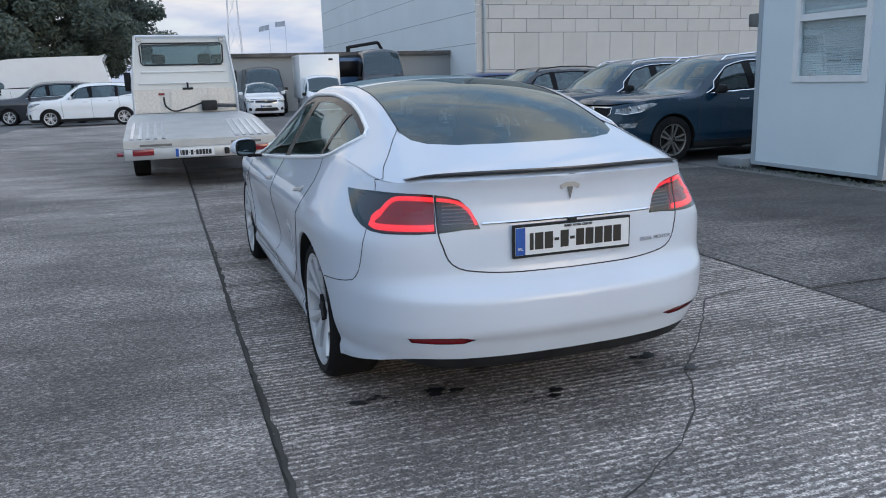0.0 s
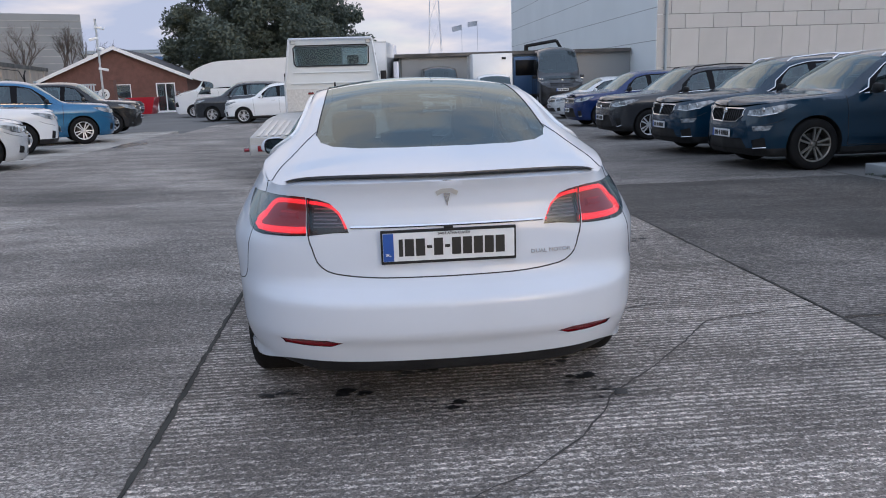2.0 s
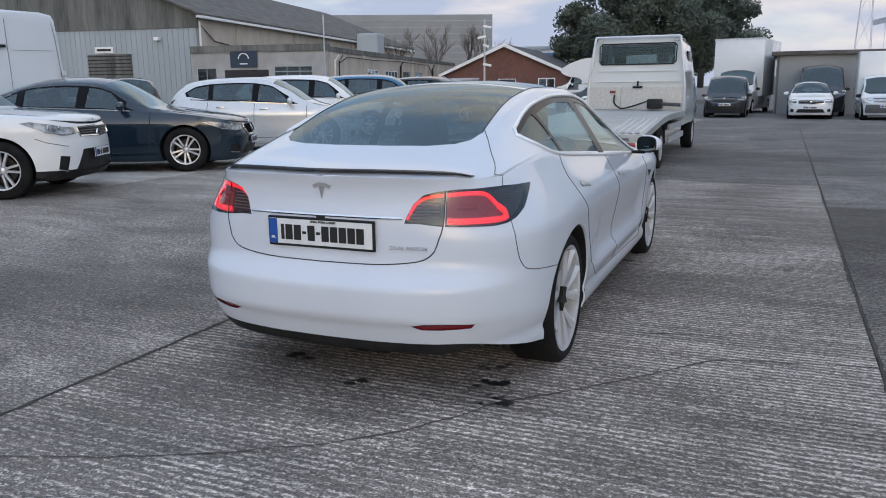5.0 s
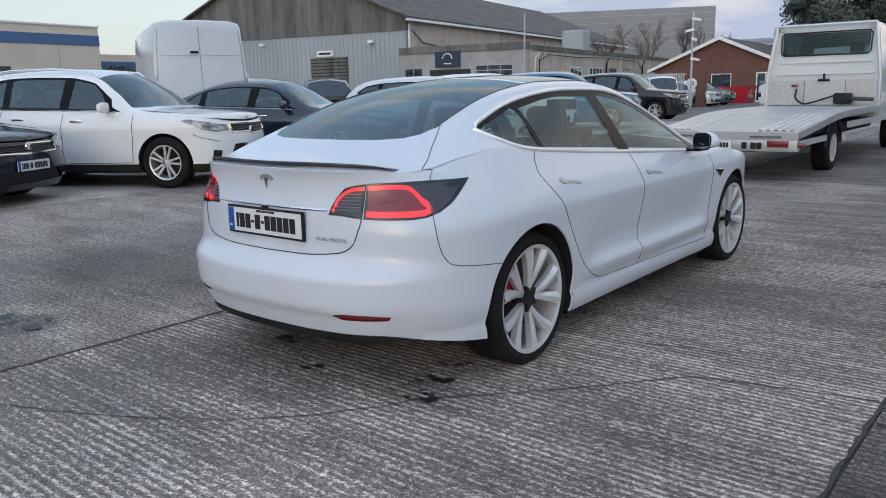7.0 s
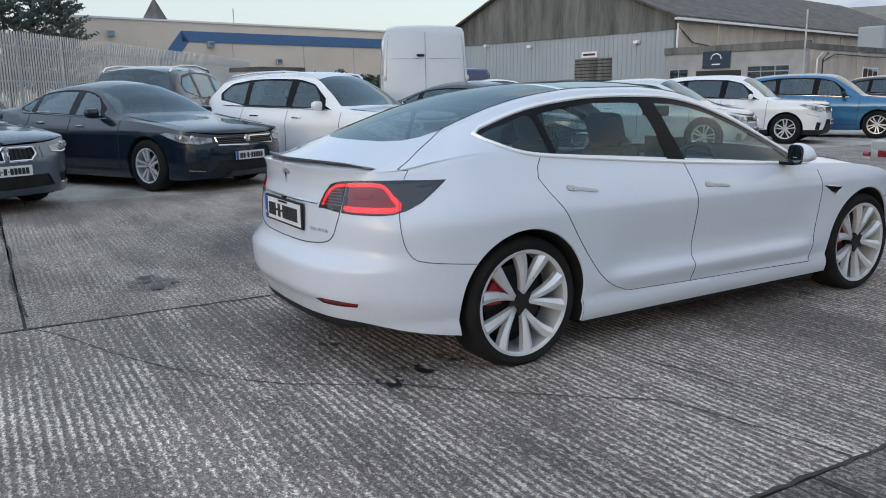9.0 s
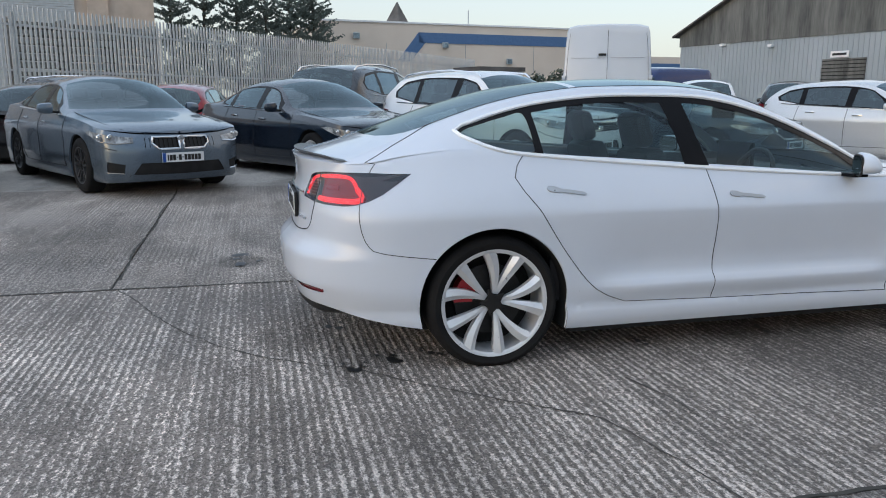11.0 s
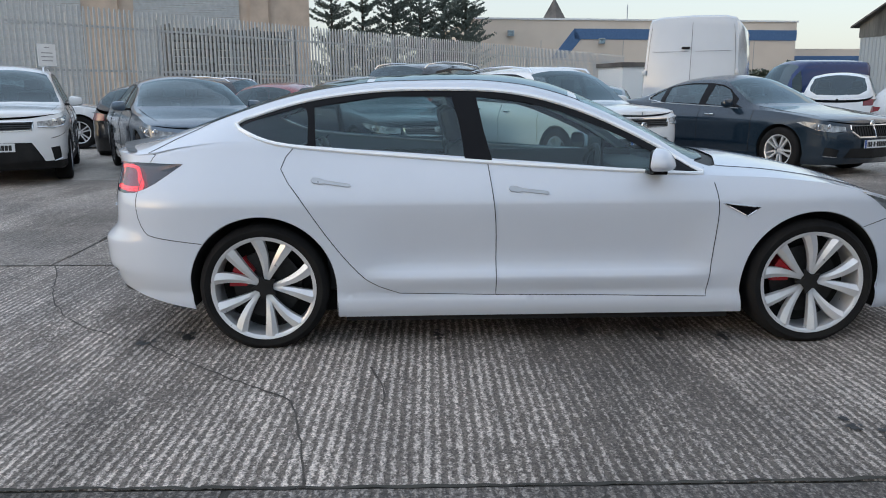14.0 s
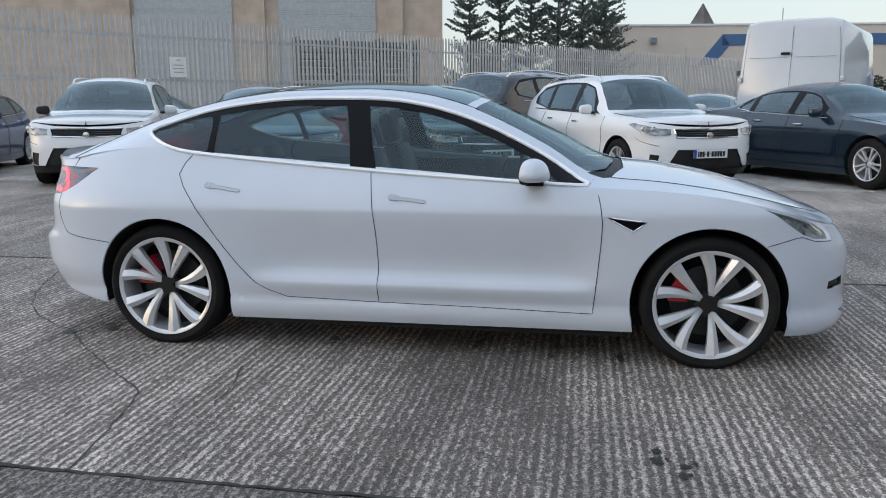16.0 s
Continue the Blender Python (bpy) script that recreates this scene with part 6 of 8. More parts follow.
def window_unit(parent, m, x0, x1, z0, z1, bars=1, frame_mat=None, cross=False, deep=0.10, t=0.05, sill=True):
    """A framed window set in a wall: frame, panes, sill."""
    w = new("window")
    w.parent = parent
    fm = frame_mat or WHITE_TRIM
    bm = bmesh.new()
    for a in ((x0, x1, z0, z0 + t), (x0, x1, z1 - t, z1), (x0, x0 + t, z0 + t, z1 - t), (x1 - t, x1, z0 + t, z1 - t)):
        add_box(bm, a[0], a[1], -0.02, deep, a[2], a[3])
    for k in range(1, bars):
        x = x0 + (x1 - x0) * k / bars
        add_box(bm, x - t / 2, x + t / 2, -0.018, deep, z0 + t, z1 - t)
    if cross:
        z = z0 + (z1 - z0) * 0.68
        add_box(bm, x0 + t, x1 - t, -0.016, deep, z - t / 2, z + t / 2)
    put("window_frame", bm, fm, w, m)
    if deep < 0.01:
        put("pane", box(x0 + t, x1 - t, -0.012, -0.009, z0 + t, z1 - t), GLASS_WINDOW, w, m)
        # Dark sheet paints the shade of a room that isn't built.
        put("window_back", box(x0 + t, x1 - t, -0.006, -0.003, z0 + t, z1 - t), DARK_VOID, w, m)
    else:
        put("pane", box(x0 + t, x1 - t, 0.02, 0.026, z0 + t, z1 - t), GLASS_WINDOW, w, m)
    if sill:
        put("window_sill", box(x0 - .05, x1 + .05, -0.08, -0.021, z0 - .06, z0), fm, w, m)
    return w


# block-built hall behind the cars
hall = thing("industrial_hall", "tall cream block and panel industrial hall", "building", kind="structure")
HX, HY, HT = 13.8, 32.8, 13.0
part("side_wall", box(HX, HX + .3, HY + .001, 72, 0, HT), WALL_CREAM, hall, "smooth pale panel wall", smooth=False)
part("front_wall", box(HX + .3, 60, HY + .02, HY + .3, 0, HT), JOINT, hall, smooth=False)
part("roof", box(HX - .1, 60, HY - .1, 72, HT, HT + .3), SHEET_GREY, hall, smooth=False)
for k, z in enumerate(np.arange(1.6, HT, 1.55)):
    part("panel_groove", box(HX - .006, HX + .01, HY, 72, z, z + .03), RENDER_GREY, hall, smooth=False)
part("downpipe", tube([(HX + .45, HY - .10, 0), (HX + .45, HY - .10, HT)], .07, 10), SHEET_GREY, hall)

# low shed at the end of the yard
shed = thing("low_shed", "low grey flat-roofed shed with a felt roof edge", "building", kind="structure")
m, w = at_wall(1.4, 37.0, 13.8, 36.6)
put("wall", box(0, w, 0, 6, 0, 2.8), FAR_SHEET, shed, m)
put("roof_edge", box(-.25, w - .05, -.25, 6.2, 2.8, 2.98), ROOF_DARK, shed, m, "dark felt roof edge")
put("downpipe", box(.05, .13, -.10, -.02, 0, 2.8), SHEET_DARK, shed, m)

# grey warehouse with its front annexe
ware = thing("warehouse", "grey sheeted warehouse with a weathered gable and dark roof", "building", kind="structure")
mg, wg = at_wall(-51.6, 30.0, -31.0, 33.6)
E0, APEX, LONG = 6.0, 10.2, 48
bm = prism([(0, 0), (wg, 0), (wg, E0 - .9), (0, E0 - .9)], .25)
put("gable_wall", bm, SHEET_GREY, ware, mg, "ribbed grey sheet wall")
put("gable_top", prism([(-.1, E0 - .9), (wg + .1, E0 - .9), (wg + .1, E0), (wg / 2, APEX), (-.1, E0)], .25, pose(0, -.06, 0)), SHEET_DARK, ware, mg, "weathered dark sheet gable")
put("side_wall", box(wg - .25, wg, .25, LONG, 0, E0), TAN, ware, mg, "stained tan panel wall")
for sgn in (0, 1):
    bm = bmesh.new()
    xa, xb = (-.5, wg / 2) if sgn == 0 else (wg + .5, wg / 2)
    za = E0 - .2
    v = [bm.verts.new(p) for p in ((xa, -.5, za), (xb, -.5, APEX + .05), (xb, LONG, APEX + .05), (xa, LONG, za), (xa, -.5, za + .12), (xb, -.5, APEX + .17), (xb, LONG, APEX + .17), (xa, LONG, za + .12))]
    for q in ((0, 1, 2, 3), (7, 6, 5, 4), (0, 4, 5, 1), (1, 5, 6, 2), (2, 6, 7, 3), (3, 7, 4, 0)):
        bm.faces.new([v[i] for i in q])
    put("roof", bm, ROOF_DARK, ware, mg)
put("gutter", box(wg + .3, wg + .5, -.4, LONG, E0 - .35, E0 - .2), WHITE_TRIM, ware, mg)
for k in range(10):
    put("pilaster", box(wg + .001, wg + .10, .4 + 4.6 * k, .75 + 4.6 * k, 0, E0 - .4), TAN, ware, mg)
put("cable", tube([(wg + .08, .4, E0 - .7), (wg + .10, 2.0, E0 - 1.6), (wg + .10, 6.0, E0 - 1.9), (wg + .10, 12, E0 - 1.7)], .035, 5), BLACK, ware, mg)
put("downpipe", tube([(wg + .12, .25, 0), (wg + .12, .25, E0 - .5)], .07, 7), WHITE_TRIM, ware, mg)
put("roller_shutter", box(13.3, 16.4, -.07, -.031, 0, 3.65), SHEET_DARK, ware, mg, "dark roller shutter")
for z in np.arange(.2, 3.6, .22):
    put("shutter_rib", box(13.3, 16.4, -.10, -.071, z, z + .05), BLACK, ware, mg)
put("sign_board", box(13.9, 15.2, -.12, -.085, 3.72, 4.1), WHITE_TRIM, ware, mg, "white name board")
put("sign_lettering", box(14.05, 15.05, -.126, -.121, 3.84, 3.98), INK, ware, mg)
for x, z in ((18.2, 4.4), (4.5, 4.9), (9.0, 4.6)):
    put("wall_lamp", box(x, x + .35, -.35, -.031, z, z + .2, bevel=.04), WHITE_TRIM, ware, mg)
for k in range(58):
    x = .15 + k * (wg - .3) / 57
    put("sheet_rib", box(x - .03, x + .03, -.03, .0, 0, E0 - .9), SHEET_GREY, ware, mg)
annex = thing("annexe", "low weathered grey rendered annexe with a flat parapet", "building", kind="structure")
ma, wa = at_wall(-30.6, 32.6, -22.2, 34.1)
put("front_wall", box(0, wa, 0, .3, 0, 3.55), RENDER_GREY, annex, ma)
put("parapet", box(-.05, wa + .05, -.08, .35, 3.55, 3.95), SHEET_DARK, annex, ma, "dark stained parapet")
put("side_wall", box(wa - .3, wa, .3, 34, 0, 3.5), TAN, annex, ma, "stained tan panel wall")
put("side_parapet", box(wa - .35, wa + .06, .351, 34, 3.5, 3.8), SHEET_DARK, annex, ma)
put("roof", box(.0, wa - .3, .35, 34, 3.4, 3.5), ROOF_DARK, annex, ma)
# No opening is cut: a dark panel paints the doorway's shade.
put("doorway", box(2.1, 4.9, -.02, .05, 0, 2.55), DARK_VOID, annex, ma, "flat dark panel for the shade in a doorway")
put("sign_board", box(2.55, 4.25, -.12, -.085, 2.68, 3.62), SIGN_DARK, annex, ma, "dark blue sign board")
window_unit(annex, ma, 5.25, 7.65, 1.75, 2.75, bars=3, frame_mat=SHEET_GREY, cross=True, deep=.001)
window_unit(annex, ma, .3, 1.6, 1.75, 2.7, bars=2, frame_mat=SHEET_GREY, deep=.001)
arc = [(3.4 + .32 * math.cos(a), -.13, 3.18 + .30 * math.sin(a)) for a in np.linspace(0, math.pi, 13)]
put("sign_emblem", tube(arc, .035, 6), WHITE_TRIM, annex, ma)
put("sign_lettering", box(3.15, 3.65, -.13, -.121, 2.86, 2.93), WHITE_TRIM, annex, ma)
mside = ma @ pose(wa, 0, 0, 0, 0, 90)
for x0, x1, n_bar, frame_mat in ((7.2, 9.4, 3, None), (11.0, 14.0, 4, None), (15.6, 17.4, 2, SHEET_DARK), (19.3, 21.2, 2, SHEET_DARK), (28, 30.5, 3, None)):
    window_unit(annex, mside, x0, x1, 1.35, 2.65, bars=n_bar, frame_mat=frame_mat, deep=.001)
for x in (.4, 6.2, 14.8, 18.3, 22.5, 27, 32):
    put("pilaster", box(x, x + .35, -.09, -.001, 0, 3.5), TAN, annex, mside)
for x, r in ((.9, .05), (1.6, .035), (14.6, .07), (24.5, .07)):
    put("downpipe", tube([(x, -.12, 0), (x, -.12, 3.0), (x + .6, -.12, 3.35)], r, 6), BLACK if r != .05 else WHITE_TRIM, annex, mside)
put("cable", tube([(1.6, -.14, 2.9), (3.0, -.14, 3.3), (8, -.14, 3.25), (14, -.14, 3.35), (23, -.14, 3.3), (24, -.16, 2.7), (25, -.14, 3.3)], .03, 5), BLACK, annex, mside)
put("roof_vent", box(wa - 2.4, wa - .8, 12.0, 13.6, 3.5, 5.3, bevel=.12), SHEET_GREY, annex, ma, "boxy grey roof ventilator")
put("aerial", tube([(wa - .1, -.12, 1.5), (wa - .1, -.12, 5.5)], .045, 6), GALV, annex, ma)

# brick bungalow
house = thing("brick_bungalow", "small red brick gabled building with white bargeboards", "building", kind="structure")
mh, wh = at_wall(-22.6, 52.3, -13.2, 53.2)
put("gable_wall", prism([(0, 0), (wh, 0), (wh, 2.45), (wh / 2, 4.45), (0, 2.45)], .3), BRICK, house, mh)
put("side_wall", box(wh - .3, wh, .3, 14, 0, 2.45), BRICK, house, mh)
for sgn in (0, 1):
    bm = bmesh.new()
    xa, xb = (-.45, wh / 2) if sgn == 0 else (wh + .45, wh / 2)
    v = [bm.verts.new(p) for p in ((xa, -.35, 2.30), (xb, -.35, 4.5), (xb, 14, 4.5), (xa, 14, 2.30), (xa, -.35, 2.45), (xb, -.35, 4.65), (xb, 14, 4.65), (xa, 14, 2.45))]
    for q in ((0, 1, 2, 3), (7, 6, 5, 4), (0, 4, 5, 1), (1, 5, 6, 2), (2, 6, 7, 3), (3, 7, 4, 0)):
        bm.faces.new([v[i] for i in q])
    put("roof", bm, SLATE, house, mh)
    bm = bmesh.new()
    v = [bm.verts.new(p) for p in ((xa, -.40, 2.22), (xb, -.40, 4.42), (xb, -.352, 4.42), (xa, -.352, 2.22), (xa, -.40, 2.45), (xb, -.40, 4.68), (xb, -.352, 4.68), (xa, -.352, 2.45))]
    for q in ((0, 1, 2, 3), (7, 6, 5, 4), (0, 4, 5, 1), (1, 5, 6, 2), (2, 6, 7, 3), (3, 7, 4, 0)):
        bm.faces.new([v[i] for i in q])
    put("bargeboard", bm, WHITE_TRIM, house, mh)
window_unit(house, mh, 4.2, 5.6, .9, 2.05, deep=.001)
window_unit(house, mh, 7.3, 8.6, .06, 2.08, bars=2, deep=.001, t=.08)

# far grey hall
far_hall = thing("far_grey_hall", "long grey profiled metal hall in the distance", "building", kind="structure")
mf, wf = at_wall(-58, 88, -35.5, 99)
put("wall", box(0, wf, 0, 20, 0, 11.2), FAR_SHEET, far_hall, mf)
for z in np.arange(1.0, 11.2, .85):
    put("sheet_rib", box(0, wf, -.05, -.001, z, z + .10), RENDER_GREY, far_hall, mf)

# depot seen over the bungalow's roof
depot = thing("far_depot", "distant cream depot with a blue fascia and window strip", "building", kind="structure")
md, wd = at_wall(-33, 91, -14, 94)
put("wall", box(0, wd, 0, 12, 0, 6.0), WALL_CREAM, depot, md)
put("fascia", box(-.1, wd + .1, -.12, -.002, 4.9, 5.6), BLUE_BAND, depot, md, "blue fascia board")
put("roof_edge", box(-.2, wd + .2, -.3, 12, 6.0, 6.4), SHEET_GREY, depot, md)
for k in range(9):
    window_unit(depot, md, .5 + 2.1 * k, 2.1 + 2.1 * k, 3.4, 4.6, bars=2, deep=.001)

# beige warehouse with a blue band
beige = thing("beige_warehouse", "long beige rendered warehouse with a blue roof band", "building", kind="structure")
mb, wb = at_wall(-63.8, 3.2, -68.2, 33.0)
put("wall", box(0, wb, 0, 25, 0, 7.6), BEIGE, beige, mb)
put("band", box(9, wb + .02, -.06, -.002, 6.0, 6.9), BLUE_BAND, beige, mb, "blue painted band")
put("band_slope", prism([(7.0, 4.4), (8.3, 4.4), (9.6, 6.0), (9.0, 6.9)], .05, pose(0, -.06, 0)), BLUE_BAND, beige, mb)
put("roof_edge", box(-.1, wb + .1, -.1, 25, 7.6, 7.75), WHITE_TRIM, beige, mb)
for x, z in ((11.2, 5.6), (17.6, 4.3), (3.0, 6.2)):
    put("flood_light", box(x, x + .55, -.35, -.061, z, z + .5, bevel=.05), SHEET_GREY, beige, mb, "grey flood light")
    put("lamp_glass", box(x + .06, x + .49, -.365, -.351, z + .07, z + .43), GLASS_WINDOW, beige, mb)
for x in (6.0, 13.5, 20.5, 26.0):
    put("wall_joint", box(x, x + .05, -.012, -.002, 0, 5.9), RENDER_GREY, beige, mb)
put("roof_aerial", tube([(14.0, .5, 7.75), (14.0, .5, 9.0)], .05, 5), GALV, beige, mb)
hut = thing("portable_hut", "white flat-roofed portable hut behind the parked row", "hut", kind="structure")
mhut, whut = at_wall(-38.0, 9.9, -38.9, 12.7)
put("wall", box(0, whut, 0, 2.6, 0, 2.75), WALL_CREAM, hut, mhut)
put("roof_edge", box(-.1, whut + .1, -.1, 2.7, 2.75, 2.98), ROOF_DARK, hut, mhut, "dark flat roof edge")
put("downpipe", box(1.5, 1.6, -.10, -.002, 0, 2.75), SHEET_DARK, hut, mhut)
window_unit(hut, mhut, 1.8, 2.7, 1.5, 2.4, bars=2, deep=.001, frame_mat=SHEET_DARK)
low_beige = thing("low_beige_unit", "lower beige unit with a blue band behind", "building", kind="structure")
mb2, wb2 = at_wall(-74, 34, -76, 60)
put("wall", box(0, wb2, 0, 15, 0, 5.6), BEIGE, low_beige, mb2)
put("band", box(0, wb2, -.06, -.002, 3.6, 4.9), BLUE_BAND, low_beige, mb2)

# pebble-dashed works behind the fence
works = thing("works_building", "brown pebble-dashed works with grey roller shutters", "building", kind="structure")
mw, ww = at_wall(-34.0, -45.0, -41.8, -7.4)
put("wall", box(0, ww, 0, 12, 0, 12), PEBBLE, works, mw)
for x in (ww - 2.8, ww - 10.8, ww - 18.5):
    put("pilaster", box(x - .5, x + .5, -.25, -.001, 0, 12), PEBBLE, works, mw)
for x in (ww - 9.5, ww - 17.8):
    bm = bmesh.new()
    for z in np.arange(0, 7.4, .12):
        add_box(bm, x, x + 5.6, -.08, -.002, z, z + .105)
    put("roller_shutter", bm, GALV, works, mw, "grey slatted roller shutter")

# steel palisade fence
fence = thing("palisade_fence", "tall galvanised steel palisade fence", "fence", kind="structure")
mp, wp = at_wall(-10.5, -15.2, -47.0, 12.2)
FENCE_H = 3.75
for z in (.6, 2.0, 3.2):
    put("rail", box(0, wp, .03, .07, z, z + .06), GALV, fence, mp)
for x in np.arange(0, wp, 2.75):
    put("post", box(x - .03, x + .03, .03, .10, 0, FENCE_H - .2), GALV, fence, mp)
pale_me = bpy.data.meshes.new("pale")
bm = prism([(-.034, .05), (.034, .05), (.034, FENCE_H - .12), (.012, FENCE_H), (-.012, FENCE_H), (-.034, FENCE_H - .12)], .028)
bm.to_mesh(pale_me)
bm.free()
pale_me.materials.append(GALV)
pale_count = int(wp / .155)
for k in range(min(pale_count, 300)):
    o = new("pale", pale_me)
    o.parent = fence
    o.matrix_basis = mp @ Matrix.Translation((k * .155 + .05, 0, 0))

# site cabin
cab = thing("site_cabin", "grey steel site cabin with a white-framed window", "cabin", kind="structure")
CX0, CY0, CY1, CH = 6.65, 2.05, 4.32, 2.75
for y0, y1, z0, z1 in ((CY0 + .02, CY1 - .02, .12, 1.25), (CY0 + .02, CY1 - .02, 2.48, CH), (CY0 + .02, CY1 - 1.93, 1.25, 2.48), (CY1 - .70, CY1 - .02, 1.25, 2.48)):
    part("end_wall", box(CX0, CX0 + .06, y0, y1, z0, z1), CABIN_GREY, cab, smooth=False)
part("side_wall", box(CX0 + .01, CX0 + 6, CY0, CY0 + .05, .12, CH), CABIN_GREY, cab, smooth=False)
part("side_wall", box(CX0 + .01, CX0 + 6, CY1 - .05, CY1, .12, CH), CABIN_GREY, cab, smooth=False)
part("end_wall", box(CX0 + 5.94, CX0 + 6, CY0 + .05, CY1 - .05, .12, CH), CABIN_GREY, cab, smooth=False)
part("cabin_floor", box(CX0 + .06, CX0 + 5.94, CY0 + .05, CY1 - .05, .12, .16), DARK_VOID, cab, smooth=False)
part("cabin_desk", box(CX0 + .08, CX0 + .7, CY0 + .06, CY1 - .06, 1.20, 1.245), WHITE_TRIM, cab, smooth=False)
bin_ = part("desk_bin", lathe([(.0005, 1.245), (.10, 1.245), (.10, 1.50), (.09, 1.53), (.0005, 1.53)], 14, axis="z"), BLUE_BAND, cab)
bin_.matrix_basis = pose(CX0 + .10, CY1 - 1.62, 0) @ Matrix.Diagonal((.32, 1.2, 1, 1))
pot = part("desk_pot", lathe([(.0005, 1.245), (.06, 1.245), (.07, 1.40), (.04, 1.50), (.0005, 1.50)], 14, axis="z"), LEAF, cab)
pot.matrix_basis = pose(CX0 + .10, CY1 - .92, 0) @ Matrix.Diagonal((.5, 1.1, 1, 1))
kerb = tagged(part("kerb", box(6.5, 7.4, 4.36, 4.9, 0, .15, bevel=.02), FAR_SHEET, None), "low concrete kerb block beside the cabin", "kerb", kind="structure")
part("roof_trim", box(CX0 - .03, CX0 + 6.03, CY0 - .03, CY1 + .03, CH, CH + .12), SHEET_GREY, cab)
for y in (CY0 - .01, CY1 - .07):
    part("corner_post", box(CX0 - .015, CX0 + .06, y, y + .08, .09, CH), SHEET_GREY, cab, smooth=False)
part("base_rail", box(CX0 - .01, CX0 + 6, CY0, CY1, .07, .12), SHEET_GREY, cab)
for y in (CY0 + .15, CY1 - .25):
    part("foot", box(CX0 + .05, CX0 + .35, y, y + .12, .0, .07), BLACK, cab)
mc = pose(CX0, CY1, 0, 0, 0, -90)
window_unit(cab, mc, .70, 1.93, 1.25, 2.48, cross=True, deep=.05, t=.085, sill=False)
part("wall_lamp", box(CX0 - .03, CX0 + .12, CY1 + .001, CY1 + .20, 2.04, 2.22, bevel=.02), SHEET_DARK, cab, "small dark wall lamp")
weeds = tagged(new("weeds"), "low green weeds and grit along the cabin's foot", "weeds", kind="stuff")
rnd = random.Random(5)
bm = bmesh.new()
for _ in range(90):
    y = rnd.uniform(CY0 - .1, CY1 + .5)
    leaf_cloud(bm, (CX0 - rnd.uniform(.02, .22), y, .02 + yard_z(CX0, y)), (.05, .07, .03), 7, .018, rnd)
part("leaves", bm, LEAF, weeds, smooth=False)
bm = bmesh.new()
for z in np.arange(1.34, 2.40, .03):
    add_box(bm, .75, 1.88, .062, .066, z, z + .0266)
put("blind", bm, WHITE_TRIM, cab, mc, "white slatted window blind")


# ---- trees ----
def broad_tree(name, label, x, y, height, spread, seed, clumps=60):
    rnd = random.Random(seed)
    t = thing(name, label, "tree")
    t.matrix_basis = pose(x, y, 0)
    bm = tube([(0, 0, 0), (.1, 0, height * .25), (0, .1, height * .5), (0, 0, height * .8)], .45, 8, taper=.25)
    for k in range(9):
        a = k * 2.4
        tube([(0, 0, height * (.22 + .05 * k)), (math.cos(a) * spread * .35, math.sin(a) * spread * .35, height * (.38 + .05 * k)), (math.cos(a) * spread * .7, math.sin(a) * spread * .7, height * (.45 + .05 * k))], .14, 5, bm=bm, taper=.2)
    part("trunk", bm, BARK, t)
    bm = bmesh.new()
    for k in range(clumps):
        a, r = rnd.uniform(0, 2 * math.pi), math.sqrt(rnd.random())
        h = rnd.uniform(.24, .98)
        lim = spread * (1.0 - .72 * max(0, (h - .45) / .55) ** 1.6) * (1 - .45 * max(0, .36 - h) / .12)
        c = (math.cos(a) * r * lim, math.sin(a) * r * lim, h * height)
        k2 = rnd.uniform(.08, .165) * spread
        leaf_cloud(bm, c, (k2, k2, k2 * .75), 340, .155, rnd)
    part("crown", bm, LEAF, t, "dense dark evergreen foliage", smooth=False)
    return t


def conifer(x, y, height, spread, seed):
    rnd = random.Random(seed)
    t = thing("conifer_tree", "tall feathery dark green conifer", "tree", "conifers behind the fence")
    t.matrix_basis = pose(x, y, 0)
    part("trunk", tube([(0, 0, 0), (0, 0, height)], .18, 7, taper=.1), BARK, t)
    bm = bmesh.new()
    for k in range(190):
        h = rnd.uniform(.12, 1)
        a = rnd.uniform(0, 2 * math.pi)
        ln = spread * (1.02 - h) ** .8 * rnd.uniform(.7, 1.15) + .15
        for j in range(12):
            q = (j + .5) / 12
            leaf_cloud(bm, (math.cos(a) * ln * q, math.sin(a) * ln * q, h * height + ln * .35 * q * q), (.16, .16, .10), 5, .105, rnd)
    part("crown", bm, CONIFER, t, smooth=False)


broad_tree("evergreen_tree", "large dark spreading evergreen tree behind the bungalow", -9.4, 69, 12.6, 9.3, 3, 330)

for k, (x, y, h) in enumerate(((-56.6, -7.9, 12.5), (-57.0, -5.6, 11.6), (-57.6, -3.3, 12.8), (-57.2, -1.2, 12.0), (-57.8, 0.6, 13.0), (-57.2, 2.3, 11.5))):
    conifer(x, y, h, 3.1, 20 + k)


def bare_tree(x, y, height, seed):
    rnd = random.Random(seed)
    t = thing("bare_tree", "leafless winter tree with fine branches", "tree", "bare trees by the far hall")
    t.matrix_basis = pose(x, y, 0)
    bm = bmesh.new()

    def grow(p, d, ln, r, level):
        q = p + d * ln
        tube([p, (p + q) / 2 + Vector((rnd.uniform(-.1, .1), rnd.uniform(-.1, .1), 0)) * ln * .3, q], r, 4, bm=bm, taper=.55)
        if level:
            for _ in range(4 if level > 1 else 5):
                n = (d + Vector((rnd.gauss(0, .5), rnd.gauss(0, .5), rnd.uniform(-.05, .45)))).normalized()
                grow(p + d * ln * rnd.uniform(.45, 1), n, ln * rnd.uniform(.5, .75), r * .5, level - 1)

    grow(Vector((0, 0, 0)), Vector((0, 0, 1)), height * .42, .16, 4)
    part("crown", bm, BRANCH, t)


